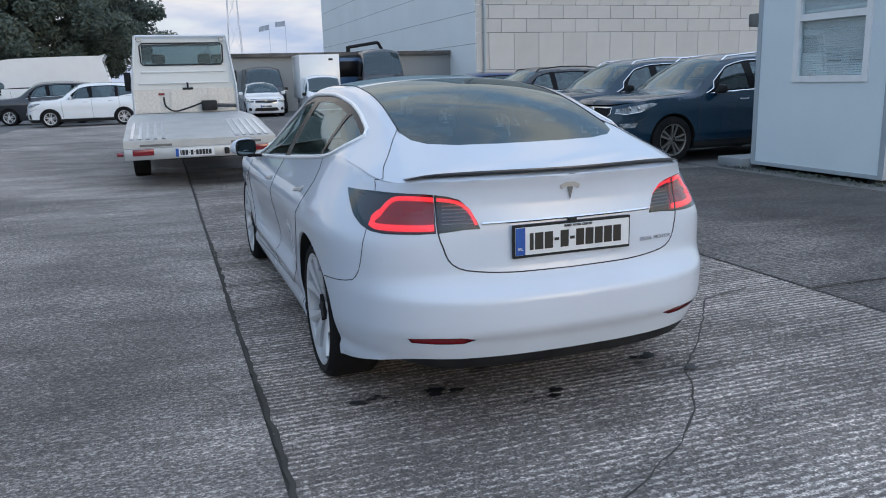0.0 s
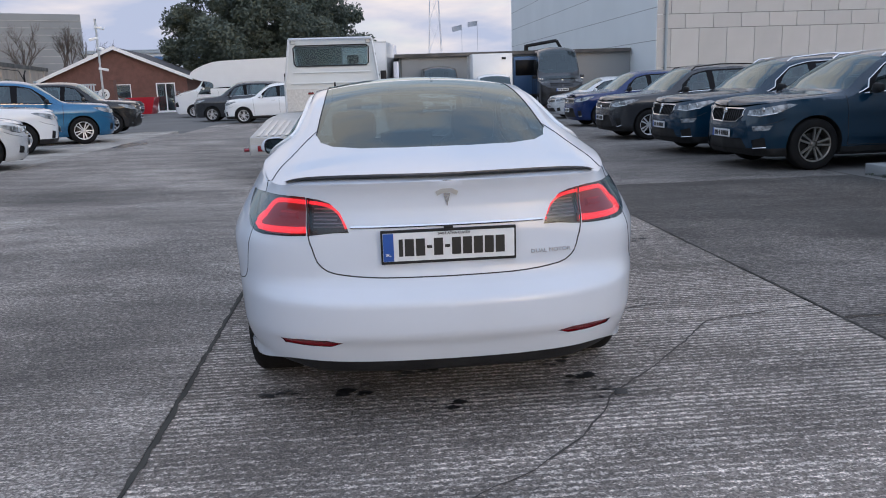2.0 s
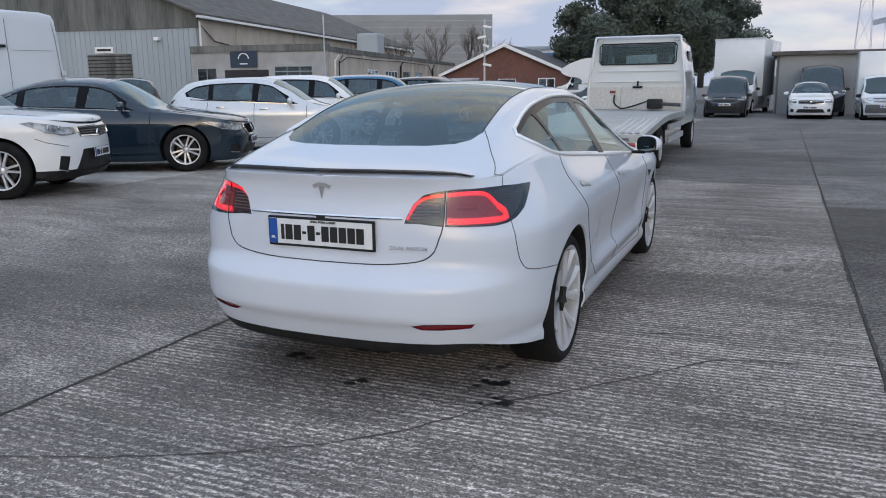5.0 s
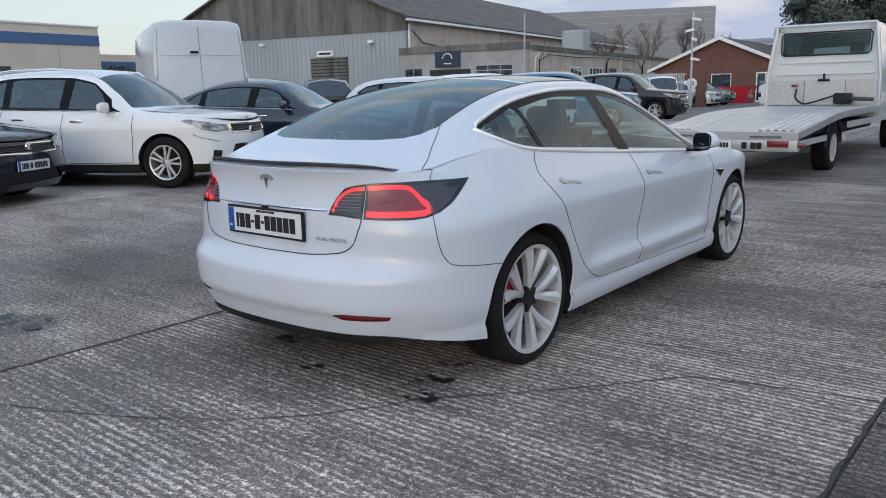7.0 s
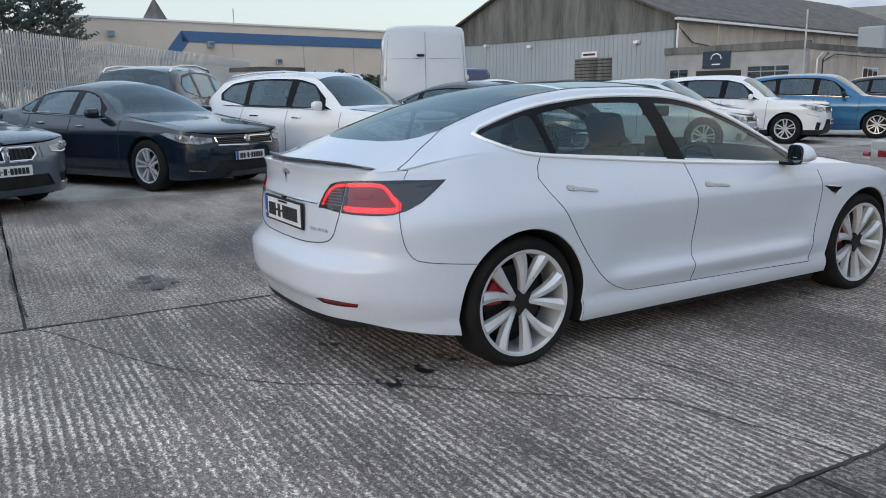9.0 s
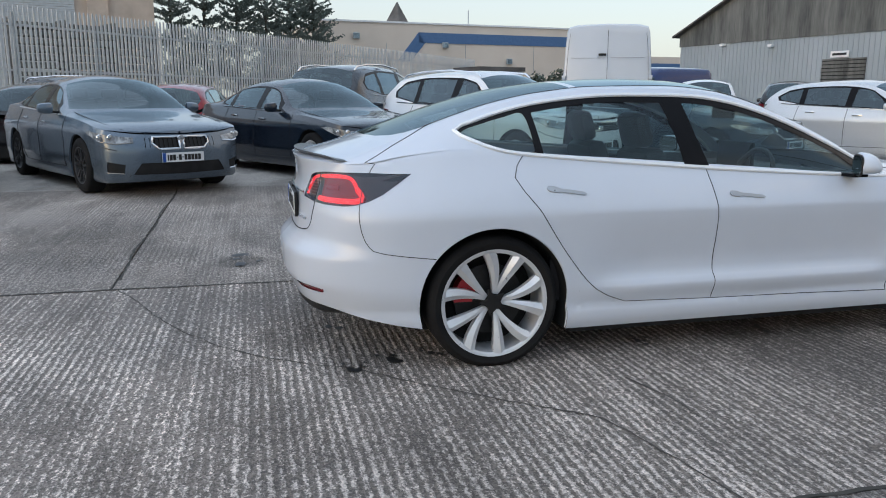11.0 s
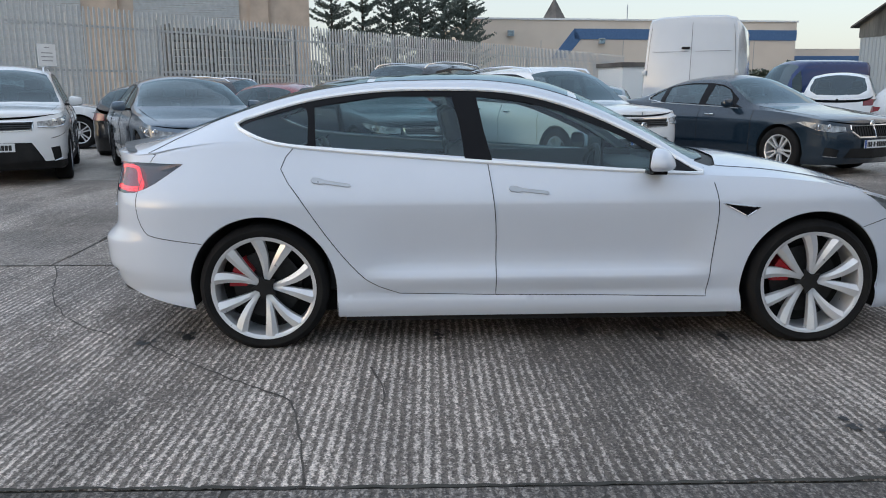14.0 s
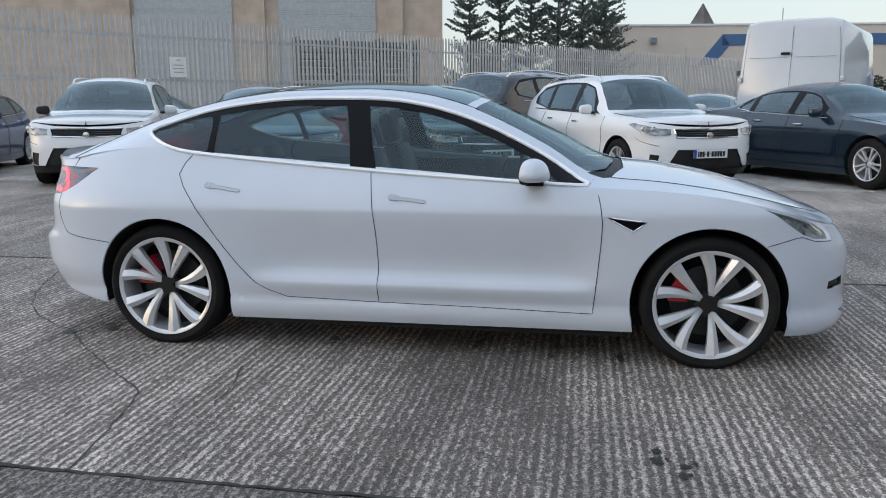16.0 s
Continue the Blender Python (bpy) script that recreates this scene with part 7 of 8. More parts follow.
for k, (x, y) in enumerate(((-34.5, 61.0), (-31.5, 62.5), (-28.6, 64.0), (-26.0, 65.0), (-23.6, 66.0))):
    bare_tree(x, y, 8.2 + .5 * (k % 2), 40 + k)

# camera pole, gate, pier and speed sign by the bungalow
pole = thing("camera_pole", "slim grey pole carrying white security cameras", "pole")
pole.matrix_basis = pose(-14.7, 39.6, 0) @ Matrix.Scale(0.84, 4)
part("mast", tube([(0, 0, 0), (0, 0, 6.4)], .07, 8), GALV, pole)
for z, a in ((5.9, 30), (5.2, 200), (4.6, -40), (3.3, 10)):
    bm = box(-.1, .5, -.08, .08, -.08, .08, bevel=.03)
    bmesh.ops.transform(bm, matrix=pose(0, 0, z, 0, 12, a), verts=bm.verts)
    part("security_camera", bm, WHITE_TRIM, pole)
pier = thing("brick_pier", "red brick gate pier", "pier", kind="structure")
part("pier", box(-15.35, -14.85, 42.0, 42.5, 0, 2.2), BRICK, pier, smooth=False)
gate = thing("steel_gate", "dark steel palisade gate standing open", "gate", kind="structure")
for k in range(26):
    part("pale", box(-18.85 + k * .14, -18.77 + k * .14, 40.0, 40.03, .1, 2.0), GALV, gate, smooth=False)
for z in (.5, 1.9):
    part("rail", box(-18.9, -15.2, 40.04, 40.1, z, z + .07), GALV, gate, smooth=False)
sign = thing("speed_sign", "round white speed sign reading 15", "sign")
sign.matrix_basis = pose(-14.75, 39.85, 1.40)
bm = lathe([(.0005, 0), (.30, 0), (.30, .02), (.0005, .02)], 24, axis="z")
bmesh.ops.rotate(bm, verts=bm.verts, cent=(0, 0, 0), matrix=Matrix.Rotation(radians(90), 3, "X"))
part("disc", bm, WHITE_TRIM, sign)
bm = text_mesh("15", .34)
bmesh.ops.translate(bm, verts=bm.verts, vec=(0, -.03, 0))
part("digits", bm, INK, sign, smooth=False)
part("post", tube([(0, .02, -1.40), (0, .02, .2)], .03, 6), GALV, sign)
skip = thing("waste_skip", "red steel waste skip beside the bungalow", "skip")
skip.matrix_basis = pose(-16.0, 50.6, -0.12)
bm = box(-1.3, 1.3, -.7, .7, .12, 1.25)
for v in bm.verts:
    if v.co.z < .5:
        v.co.x *= .75
part("skip_body", bm, paint("skip_red", (0.40, 0.02, 0.03)), skip, smooth=False)

# pylon and flags far behind the shed
pylon = thing("power_pylon", "distant steel lattice power pylon", "pylon")
pylon.matrix_basis = pose(18.5, 214, 0)
bm = bmesh.new()
PZ = [0, 10, 18, 25, 31, 37, 42, 47, 52, 58]
PW = [2.2, 1.7, 1.4, 1.15, .95, .8, .7, .6, .5, .2]
for (z0, w0), (z1, w1) in zip(zip(PZ, PW), zip(PZ[1:], PW[1:])):
    c0 = [(-w0, -w0, z0), (w0, -w0, z0), (w0, w0, z0), (-w0, w0, z0)]
    c1 = [(-w1, -w1, z1), (w1, -w1, z1), (w1, w1, z1), (-w1, w1, z1)]
    for i in range(4):
        j = (i + 1) % 4
        tube([c0[i], c1[i]], .07, 4, bm=bm)
        tube([c0[i], c1[j]], .035, 3, bm=bm)
        tube([c0[j], c1[i]], .035, 3, bm=bm)
for z, w in ((36, 9), (43, 7.5), (50, 6)):
    for sgn in (1, -1):
        tube([(0, 0, z + 1.2), (sgn * w, 0, z)], .14, 4, bm=bm)
        tube([(0, 0, z - .6), (sgn * w, 0, z)], .14, 4, bm=bm)
# The lattice's pale colour has the haze of distance painted in.
part("lattice", bm, surface("hazy_steel", (0.62, 0.63, 0.67), (0.58, 0.59, 0.63)), pylon)
FLAG_CLOTH = surface("faded_flag", (0.62, 0.63, 0.66), (0.45, 0.46, 0.50), scale=3, rough=0.9)
for x, z, a in ((9.6, 7.4, 12), (11.4, 7.9, 5)):
    flag = thing("flag", "faded grey flag blowing on a pole", "flag", "flags")
    flag.matrix_basis = pose(x, 86, 0)
    part("pole", tube([(1.0, 0, 0), (1.0, 0, z + .5)], .018, 6), GALV, flag)
    bm = bmesh.new()
    prev = None
    for q in np.linspace(-.1, 1.0, 9):
        dy = .12 * math.sin(q * 5)
        row = [bm.verts.new((q, dy, z - .25 + q * math.tan(radians(a)))), bm.verts.new((q, dy, z + .3 + q * math.tan(radians(a)))), bm.verts.new((q, dy + .012, z + .3 + q * math.tan(radians(a)))), bm.verts.new((q, dy + .012, z - .25 + q * math.tan(radians(a))))]
        if prev:
            for i in range(4):
                j = (i + 1) % 4
                bm.faces.new((prev[i], prev[j], row[j], row[i]))
        prev = row
    part("cloth", bm, FLAG_CLOTH, flag)

# sign on the fence
ms, _ = at_wall(-10.5, -15.2, -47.0, 12.2)
notice = thing("fence_notice", "white parking notice fixed to the fence", "sign")
nb = ms.inverted() @ Vector((-16.54, -10.66, 2.3))
put("board", box(nb.x - .24, nb.x + .24, -.09, -.06, 2.12, 2.68), WHITE_TRIM, notice, ms)
for z, w in ((2.58, .07), (2.44, .15), (2.34, .16), (2.24, .14)):
    put("lettering_bar", box(nb.x - w, nb.x + w, -.095, -.0905, z, z + .025), RENDER_GREY, notice, ms)

# blocks of the hall's front, laid in half bond
block_me = {}
for w in (1.40, .69):
    for h in (1.83, .665):
        me = bpy.data.meshes.new("block")
        bm = box(0, w, -.02, .03, 0, h, bevel=.012)
        bm.to_mesh(me)
        bm.free()
        me.materials.append(WALL_BLOCK)
        block_me[w, h] = me
z = 0.0
for row in range(15):
    h = 1.83 if row < 2 else .665
    x = HX + .02
    k = 0
    while x < 40:
        w = .69 if (k == 0 and row % 2) else 1.40
        o = new("block", block_me[w, h])
        o.parent = hall
        o.matrix_basis = Matrix.Translation((x, HY + .0, z))
        x += w + .017
        k += 1
    z += h + .017

# steel rack and shrubs beyond the fence, pointed dark roof piece on the beige hall
rack = thing("steel_rack", "stack of dark steel stillages behind the fence", "rack")
mr_, _ = at_wall(-24.6, -10.0, -27.4, -5.6)
for z in np.arange(.2, 3.75, .26):
    put("rack_bar", box(0, 5.0, 0, .9, z, z + .19), SHEET_DARK, rack, mr_)
for x in (0, 1.66, 3.33, 4.9):
    put("rack_post", box(x, x + .1, -.05, .95, 0, 3.9), SHEET_DARK, rack, mr_)
for k, (x, y, r) in enumerate(((-37.5, 14.1, 1.6), (-34.6, 15.2, 1.1), (-30.0, 12.6, 1.0), (-57.0, 26.2, 2.0), (-57.4, 28.6, 2.3), (-57.0, 31.0, 2.0))):
    rnd = random.Random(90 + k)
    sh = thing("shrub", "dark green shrub beside the fence", "shrub", "shrubs")
    sh.matrix_basis = pose(x, y, 0)
    bm = bmesh.new()
    for _ in range(16):
        leaf_cloud(bm, (rnd.gauss(0, r * .5), rnd.gauss(0, r * .5), r * rnd.uniform(.3, 1.5)), (r * .35, r * .35, r * .3), 110, max(.11, .085 * r), rnd)
    part("foliage", bm, LEAF, sh, smooth=False)
    part("stem", tube([(0, 0, 0), (0, 0, r)], .05, 5), BARK, sh)
bm = bmesh.new()
bmesh.ops.create_cone(bm, segments=4, radius1=1.3, radius2=.05, depth=2.2)
put("roof_spire", bm, ROOF_DARK, beige, pose(-69.5, 11.0, 8.8))
puddle = surface("standing_water", (0.03, 0.03, 0.032), (0.045, 0.045, 0.045), rough=0.22)
bm = bmesh.new()
f = [bm.verts.new((-6.45 + .28 * math.cos(a) * (1 + .25 * math.sin(3 * a)), 15.4 + 1.2 * math.sin(a) * (1 + .2 * math.cos(2 * a)), .0145 + yard_z(-6.45, 15))) for a in np.linspace(0, 2 * math.pi, 40, endpoint=False)]
bm.faces.new(f)
tagged(part("puddle", bm, puddle, None, smooth=False), "thin puddle of rain water on the concrete", "puddle", kind="structure")


# ---- the car in the middle ----
hero_car()

# ---- parked cars round the yard ----
WHITE = paint("white_paint", (0.74, 0.75, 0.76))
DULL_WHITE = paint("dull_white_paint", (0.56, 0.59, 0.63))
SILVER = paint("silver_white_paint", (0.60, 0.62, 0.64), 0.3)
SLATE_GREY = paint("slate_grey_paint", (0.013, 0.026, 0.043), 0.28)
NAVY = paint("navy_paint", (0.005, 0.011, 0.022), 0.1)
TEAL = paint("dark_teal_paint", (0.004, 0.025, 0.052), 0.15)
STEEL_BLUE = paint("steel_blue_paint", (0.115, 0.148, 0.19), 0.55)
BLUE = paint("mid_blue_paint", (0.03, 0.13, 0.27), 0.35)
ROYAL = paint("royal_blue_paint", (0.010, 0.026, 0.11), 0.3)
GREY = paint("graphite_paint", (0.035, 0.038, 0.044), 0.3)
BLACKP = paint("black_paint", (0.012, 0.012, 0.013), 0.1)
REDP = paint("red_paint", (0.25, 0.015, 0.02), 0.2)


def row_car(name, label, wheel_at, heading, form, length, width, height, mat, **k):
    """A car placed by its right front wheel's foot."""
    a = radians(heading)
    k = dict({"grow": 1.04, "step": 0.075}, **k)
    o = (width / 2 - 0.12) * k["grow"]
    return parked_car(name, label, (wheel_at[0] - math.sin(a) * o, wheel_at[1] + math.cos(a) * o), heading, form, length, width, height, mat, **k)


row_car("parked_saloon", "slate grey parked saloon with silver alloy wheels", (-7.0, 4.85), 28, "sedan", 4.67, 1.81, 1.46, SLATE_GREY, grille="shield")
row_car("parked_suv", "white parked compact SUV with black lower cladding", (-6.85, 1.45), 28, "suv", 4.36, 1.84, 1.60, WHITE, clad=True, rails="chrome")
row_car("parked_saloon", "dark navy parked saloon with a mesh grille", (-7.3, -1.58), 28, "sedan", 4.86, 1.86, 1.47, NAVY)
row_car("parked_saloon", "steel blue parked executive saloon with twin grille", (-6.45, -4.58), 28, "sedan", 4.94, 1.87, 1.48, STEEL_BLUE, rim=DARK_ALLOY, grille="kidney")
parked_car("parked_suv", "white parked SUV facing the yard with a chrome grille", (-6.7, -6.75), 22, "suv", 4.49, 1.84, 1.66, WHITE, grow=1.03, rails="chrome", clad=True, step=0.075)
row_car("parked_hatchback", "silver white parked small hatchback", (-7.12, 9.15), 26, "hatch", 3.95, 1.70, 1.50, SILVER)
row_car("parked_suv", "white parked compact SUV with dark lower trim", (-8.1, 13.1), 26, "suv", 4.36, 1.84, 1.60, WHITE, clad=True)
row_car("parked_suv", "mid blue parked SUV with silver alloy wheels", (-7.95, 16.65), 26, "suv", 4.45, 1.84, 1.65, BLUE)
row_car("parked_suv", "black parked SUV at the end of the row", (-8.75, 21.6), 8, "suv", 4.1, 1.80, 1.66, BLACKP)
parked_car("parked_hatchback", "dark blue parked hatchback beside the white SUV", (-7.0, -10.3), 22, "hatch", 4.3, 1.78, 1.48, ROYAL, grow=1.03)
parked_car("parked_suv", "dark teal parked SUV with chrome shield grille", (6.05, 6.4), 182, "suv", 4.70, 1.88, 1.67, TEAL, grille="shield", rails="chrome", wheel_r=0.36, clad=True, grow=1.03, step=0.08, rim=BRONZE_ALLOY)
parked_car("parked_suv", "dark teal parked SUV with chrome shield grille", (6.05, 9.05), 182, "suv", 4.70, 1.88, 1.67, TEAL, grille="shield", rails="chrome", wheel_r=0.36, clad=True, grow=1.03, step=0.08, rim=BRONZE_ALLOY)
parked_car("parked_suv", "graphite grey parked SUV with roof rails", (6.0, 12.95), 182, "suv", 4.48, 1.86, 1.65, GREY, clad=True, rails=True)
parked_car("parked_suv", "royal blue parked SUV", (6.6, 18.5), 182, "suv", 4.4, 1.8, 1.62, ROYAL)
parked_car("parked_hatchback", "pale silver parked hatchback by the hall", (7.3, 24.0), 182, "hatch", 4.2, 1.78, 1.48, SILVER)
parked_car("parked_suv", "white parked crossover facing the yard by the shed", (2.87, 31.3), -90, "hatch", 4.1, 1.78, 1.54, WHITE, grille="wide")
parked_car("parked_suv", "white parked SUV broadside across the yard", (-5.6, 29.7), 180, "suv", 4.52, 1.84, 1.68, WHITE, clad=True)
parked_car("parked_people_carrier", "dark grey parked people carrier beside the motorhome", (-7.6, 33.2), 182, "suv", 4.7, 1.9, 1.80, GREY)
# second row, mostly tail towards the yard
far = dict(step=0.16, grow=1.09, group="cars in the second row")
parked_car("parked_hatchback", "red parked hatchback behind the saloons", (-15.9, -3.7), 172, "hatch", 4.1, 1.76, 1.50, REDP, **far)
parked_car("parked_suv", "dark green parked SUV with roof rails", (-13.7, 0.7), 148, "suv", 4.5, 1.84, 1.68, GREY, rails="chrome", **far)
parked_car("parked_suv", "dark grey parked SUV with silver roof rails", (-17.1, -8.6), 250, "suv", 4.6, 1.86, 1.66, GREY, rails="chrome", **far)
parked_car("parked_hatchback", "black parked hatchback behind the executive saloon", (-14.6, -6.45), 180, "hatch", 4.1, 1.76, 1.48, BLACKP, **far)
parked_car("parked_hatchback", "white parked hatchback near the fence", (-14.2, -8.75), 104, "hatch", 4.1, 1.76, 1.46, WHITE, **far)
parked_car("parked_saloon", "grey parked coupe in the second row", (-17.6, 4.4), 165, "sedan", 4.5, 1.8, 1.42, SLATE_GREY, **far)
parked_car("parked_suv", "white parked SUV seen from behind", (-19.5, 12.3), 150, "suv", 4.6, 1.86, 1.72, WHITE, **far)
parked_car("parked_suv", "black parked estate with red tail lamps", (-19.6, 16.0), 140, "suv", 4.6, 1.84, 1.70, BLACKP, **far)
parked_car("panel_van", "royal blue parked panel van", (-26.0, 12.6), 280, "van", 4.5, 1.9, 2.36, ROYAL, panel_sides=True, chrome=False, kind_word="van", **far)
parked_car("parked_hatchback", "silver parked hatchback by the brick pier", (-15.2, 43.2), 0, "hatch", 4.0, 1.72, 1.45, SILVER, **far)
parked_car("parked_hatchback", "grey parked hatchback by the bungalow", (-15.4, 46.2), 0, "hatch", 4.1, 1.74, 1.5, STEEL_BLUE, **far)


# ---- vans and trucks ----
def van(name, label, at, heading, length, width, height, mat, **k):
    return parked_car(name, label, at, heading, "van", length, width, height, mat, chrome=False, wheel_r=0.34, kind_word="van", group="parked vans", **k)


def high_van(m):
    """A high-roof panel van seen from behind: flat doors, tapering sides."""
    w = thing("panel_van", "white high-roof panel van with closed rear doors", "van", "parked vans", m=m)
    ring = [(.0, .38), (.88, .38), (.985, .50), (1.0, .9), (.99, 1.5), (.95, 2.2), (.905, 2.78), (.86, 2.88), (.66, 2.93), (0, 2.95)]
    full = ring + [(-x, z) for x, z in ring[-2:0:-1]]
    bm = bmesh.new()
    rows = []
    for y, k, d in ((0.0, .955, 0.0), (.02, .985, 0.0), (.07, 1.0, 0.0), (3.6, 1.0, 0.0), (4.3, .99, .05), (4.9, .95, .75), (5.5, .92, 1.55), (5.9, .85, 1.9)):
        rows.append([bm.verts.new((x * k, y + .10 * max(0, z - 1.6) * (1 if y < .1 else 0), .38 + (min(z, 2.95 - d) - .38) * (k if y < .1 else 1))) for x, z in full])
    bm.faces.new(rows[0][::-1])
    bm.faces.new(rows[-1])
    for p, q in zip(rows[:-1], rows[1:]):
        for i in range(len(full)):
            j = (i + 1) % len(full)
            bm.faces.new((p[i], p[j], q[j], q[i]))
    part("body", bm, DULL_WHITE, w, sharp=30)
    yb = lambda z: .10 * max(0, z - 1.6) - .003
    part("rear_door_gap", tube([(0, yb(z), z) for z in (.5, 1.0, 1.6, 2.0, 2.4, 2.8)], .004, 5), SEAM, w)
    for sgn in (1, -1):
        part("door_edge", tube([(sgn * x, yb(z) + .012, z) for x, z in ((.92, .6), (.93, 1.2), (.90, 1.8), (.87, 2.4), (.83, 2.74))], .003, 5), SEAM, w)
        part("door_pressing", tube([(sgn * .07, yb(2.2), 2.2), (sgn * .80, yb(2.2), 2.2)], .003, 5), SEAM, w)
        for z in (.95, 1.72):
            part("hinge", box(sgn * .95 - .04, sgn * .95 + .04, -.02, .05, z, z + .10, bevel=.01), DULL_WHITE, w)
        part("tail_light", box(sgn * .93 - .06, sgn * .93 + .06, -.02, .03, .75, 1.15, bevel=.01), LENS_RED, w)
        for y in (1.2, 4.6):
            wheel(w, .95, y, .35, .35, .21, .22, sgn, ALLOY, "double", 0, steps=28)
    part("door_handle", box(-.20, -.03, yb(2.28) - .02, yb(2.28) + .01, 2.25, 2.30, bevel=.008), BLACK, w, "black door handle")
    part("rear_bumper", box(-.95, .95, -.08, .1, .36, .58, bevel=.03), BLACK, w)
    return w


high_van(pose(-10.36, 4.48, 0.125, 0, 0, 65) @ Matrix.Scale(0.9, 4))

GREY_PLASTIC = surface("grey_bumper_plastic", (0.07, 0.07, 0.075), (0.09, 0.09, 0.095), rough=0.6)
van("small_van", "dark grey parked small van facing the yard", (-.55, 32.3), -90, 4.4, 1.81, 1.84, GREY, panel_sides=True)
van("panel_van", "dark grey parked panel van behind the crossover", (3.4, 35.4 - .8), -90, 4.9, 1.98, 2.30, GREY, panel_sides=True)
van("panel_van", "dark grey parked high panel van beside the hall", (9.2, 33.6), -96, 5.4, 2.0, 2.75, GREY, panel_sides=True, grow=1.12)
van("small_van", "white parked small van by the gate", (-15.3, 37.3), -60, 4.2, 1.75, 1.85, WHITE)
fridge = van("box_van", "white small van with a raised refrigerated box", (5.5, 30.2), -90, 4.0, 1.72, 1.78, WHITE, panel_sides=True)
part("cargo_box", box(-.93, .93, -1.95, .15, .75, 2.70, bevel=.03), WHITE, fridge, "white insulated cargo box")
part("vent", box(-.62, -.42, .151, .17, 2.42, 2.52), BLACK, fridge)
part("front_mask", box(-.72, .72, 1.96, 2.0, .30, .62, bevel=.02), GREY_PLASTIC, fridge, "grey plastic front bumper")

luton = van("box_truck", "white box-bodied truck behind the small van", (-.6, 38.2), -100, 5.8, 2.1, 2.35, WHITE, panel_sides=True)
part("cargo_box", box(-1.25, 1.25, -3.1, 1.05, .85, 3.75, bevel=.04), WHITE, luton, "tall white box body")
part("box_trim", box(-1.27, 1.27, 1.0, 1.07, 3.70, 3.78), ALLOY, luton)

motor = van("motorhome", "white coachbuilt motorhome parked broadside", (-9.9, 40.4), 180, 6.9, 2.25, 3.0, WHITE)
bm = prism([tuple(q) for q in rounded([(-3.4, .5), (1.15, .5), (1.15, 1.75), (1.9, 1.98), (2.35, 2.22), (2.2, 2.5), (1.4, 2.85), (.4, 3.0), (-3.3, 3.08), (-3.45, 2.9)], .12)], 2.2, pose(1.1, 0, 0, 0, 0, 90))
part("coach_body", bm, WHITE, motor, "smooth coachbuilt body with swept overcab")
part("side_window", box(1.12, 1.14, -1.6, -.5, 2.05, 2.5, bevel=.005), GLOSS_BLACK, motor)
for sgn in (1, -1):
    bm = prism([(1.32, 1.24), (2.02, 1.24), (1.74, 1.62), (1.32, 1.60)], .02, pose(sgn * 1.115 + .01, 0, 0, 0, 0, 90))
    part("cab_window", bm, MIRROR_DIM, motor, smooth=False)

# truck with a loading crane
crane = thing("crane_truck", "blue parked truck carrying a folded loading crane", "truck", "parked vans")
crane.matrix_basis = pose(8.3, 37.0, 0, 0, 0, 180)
LORRY_BLUE = paint("lorry_blue_paint", (0.05, 0.10, 0.20))
part("cab", box(-.9, .9, -1.2, .6, .7, 2.7, bevel=.12), LORRY_BLUE, crane)
part("windscreen", box(-.8, .8, .602, .62, 1.7, 2.5, bevel=.006), GLOSS_BLACK, crane)
part("chassis", box(-.9, .9, -2.2, .55, .5, .7), BLACK, crane)
for p, q, r in (((-.2, -1.5, 2.0), (-.2, -1.5, 3.35), .12), ((-.2, -1.5, 3.3), (-1.9, -1.5, 3.55), .10), ((-1.9, -1.5, 3.55), (-2.3, -1.5, 2.9), .09), ((-.6, -1.7, 3.0), (-2.1, -1.7, 3.15), .07)):
    part("crane_arm", tube([p, q], r, 6), BLACK, crane)
for sgn in (1, -1):
    wheel(crane, .9, 0, .42, .42, .28, .25, sgn, ALLOY, "double", 0, steps=24)
    wheel(crane, .9, -1.8, .42, .42, .28, .25, sgn, ALLOY, "double", 0, steps=24)

# recovery truck
TRUCK_PAINT = paint("pale_grey_truck_paint", (0.60, 0.63, 0.64))
PLATE_ALU = surface("aluminium_deck", (0.50, 0.51, 0.51), (0.40, 0.41, 0.41), scale=3, rough=0.42, metal=0.5, bump=0.1, bump_scale=30)
CHEQUER = surface("chequer_plate", (0.55, 0.55, 0.54), (0.42, 0.42, 0.41), scale=20, rough=0.4, metal=0.6, bump=0.5, bump_scale=55)
truck = thing("recovery_truck", "pale grey flatbed recovery truck with an aluminium deck", "truck")
truck.matrix_basis = pose(-1.03, 6.5, 0)
deck_line = keyed([(0, .70), (.4, .735), (1.2, .80), (2.3, .885), (3.2, .905), (5.2, .905)])
bm = bmesh.new()
prev = None
for y in np.linspace(0, 5.2, 27):
    z = float(deck_line(y))
    row = [bm.verts.new(p) for p in ((-1.03, y, z), (1.03, y, z), (1.03, y, z - .10), (-1.03, y, z - .10))]
    if prev:
        for i in range(4):
            j = (i + 1) % 4
            bm.faces.new((prev[i], prev[j], row[j], row[i]))
    else:
        bm.faces.new(row[::-1])
    prev = row
bm.faces.new(prev)
part("deck", bm, PLATE_ALU, truck, "curved aluminium deck", sharp=50)
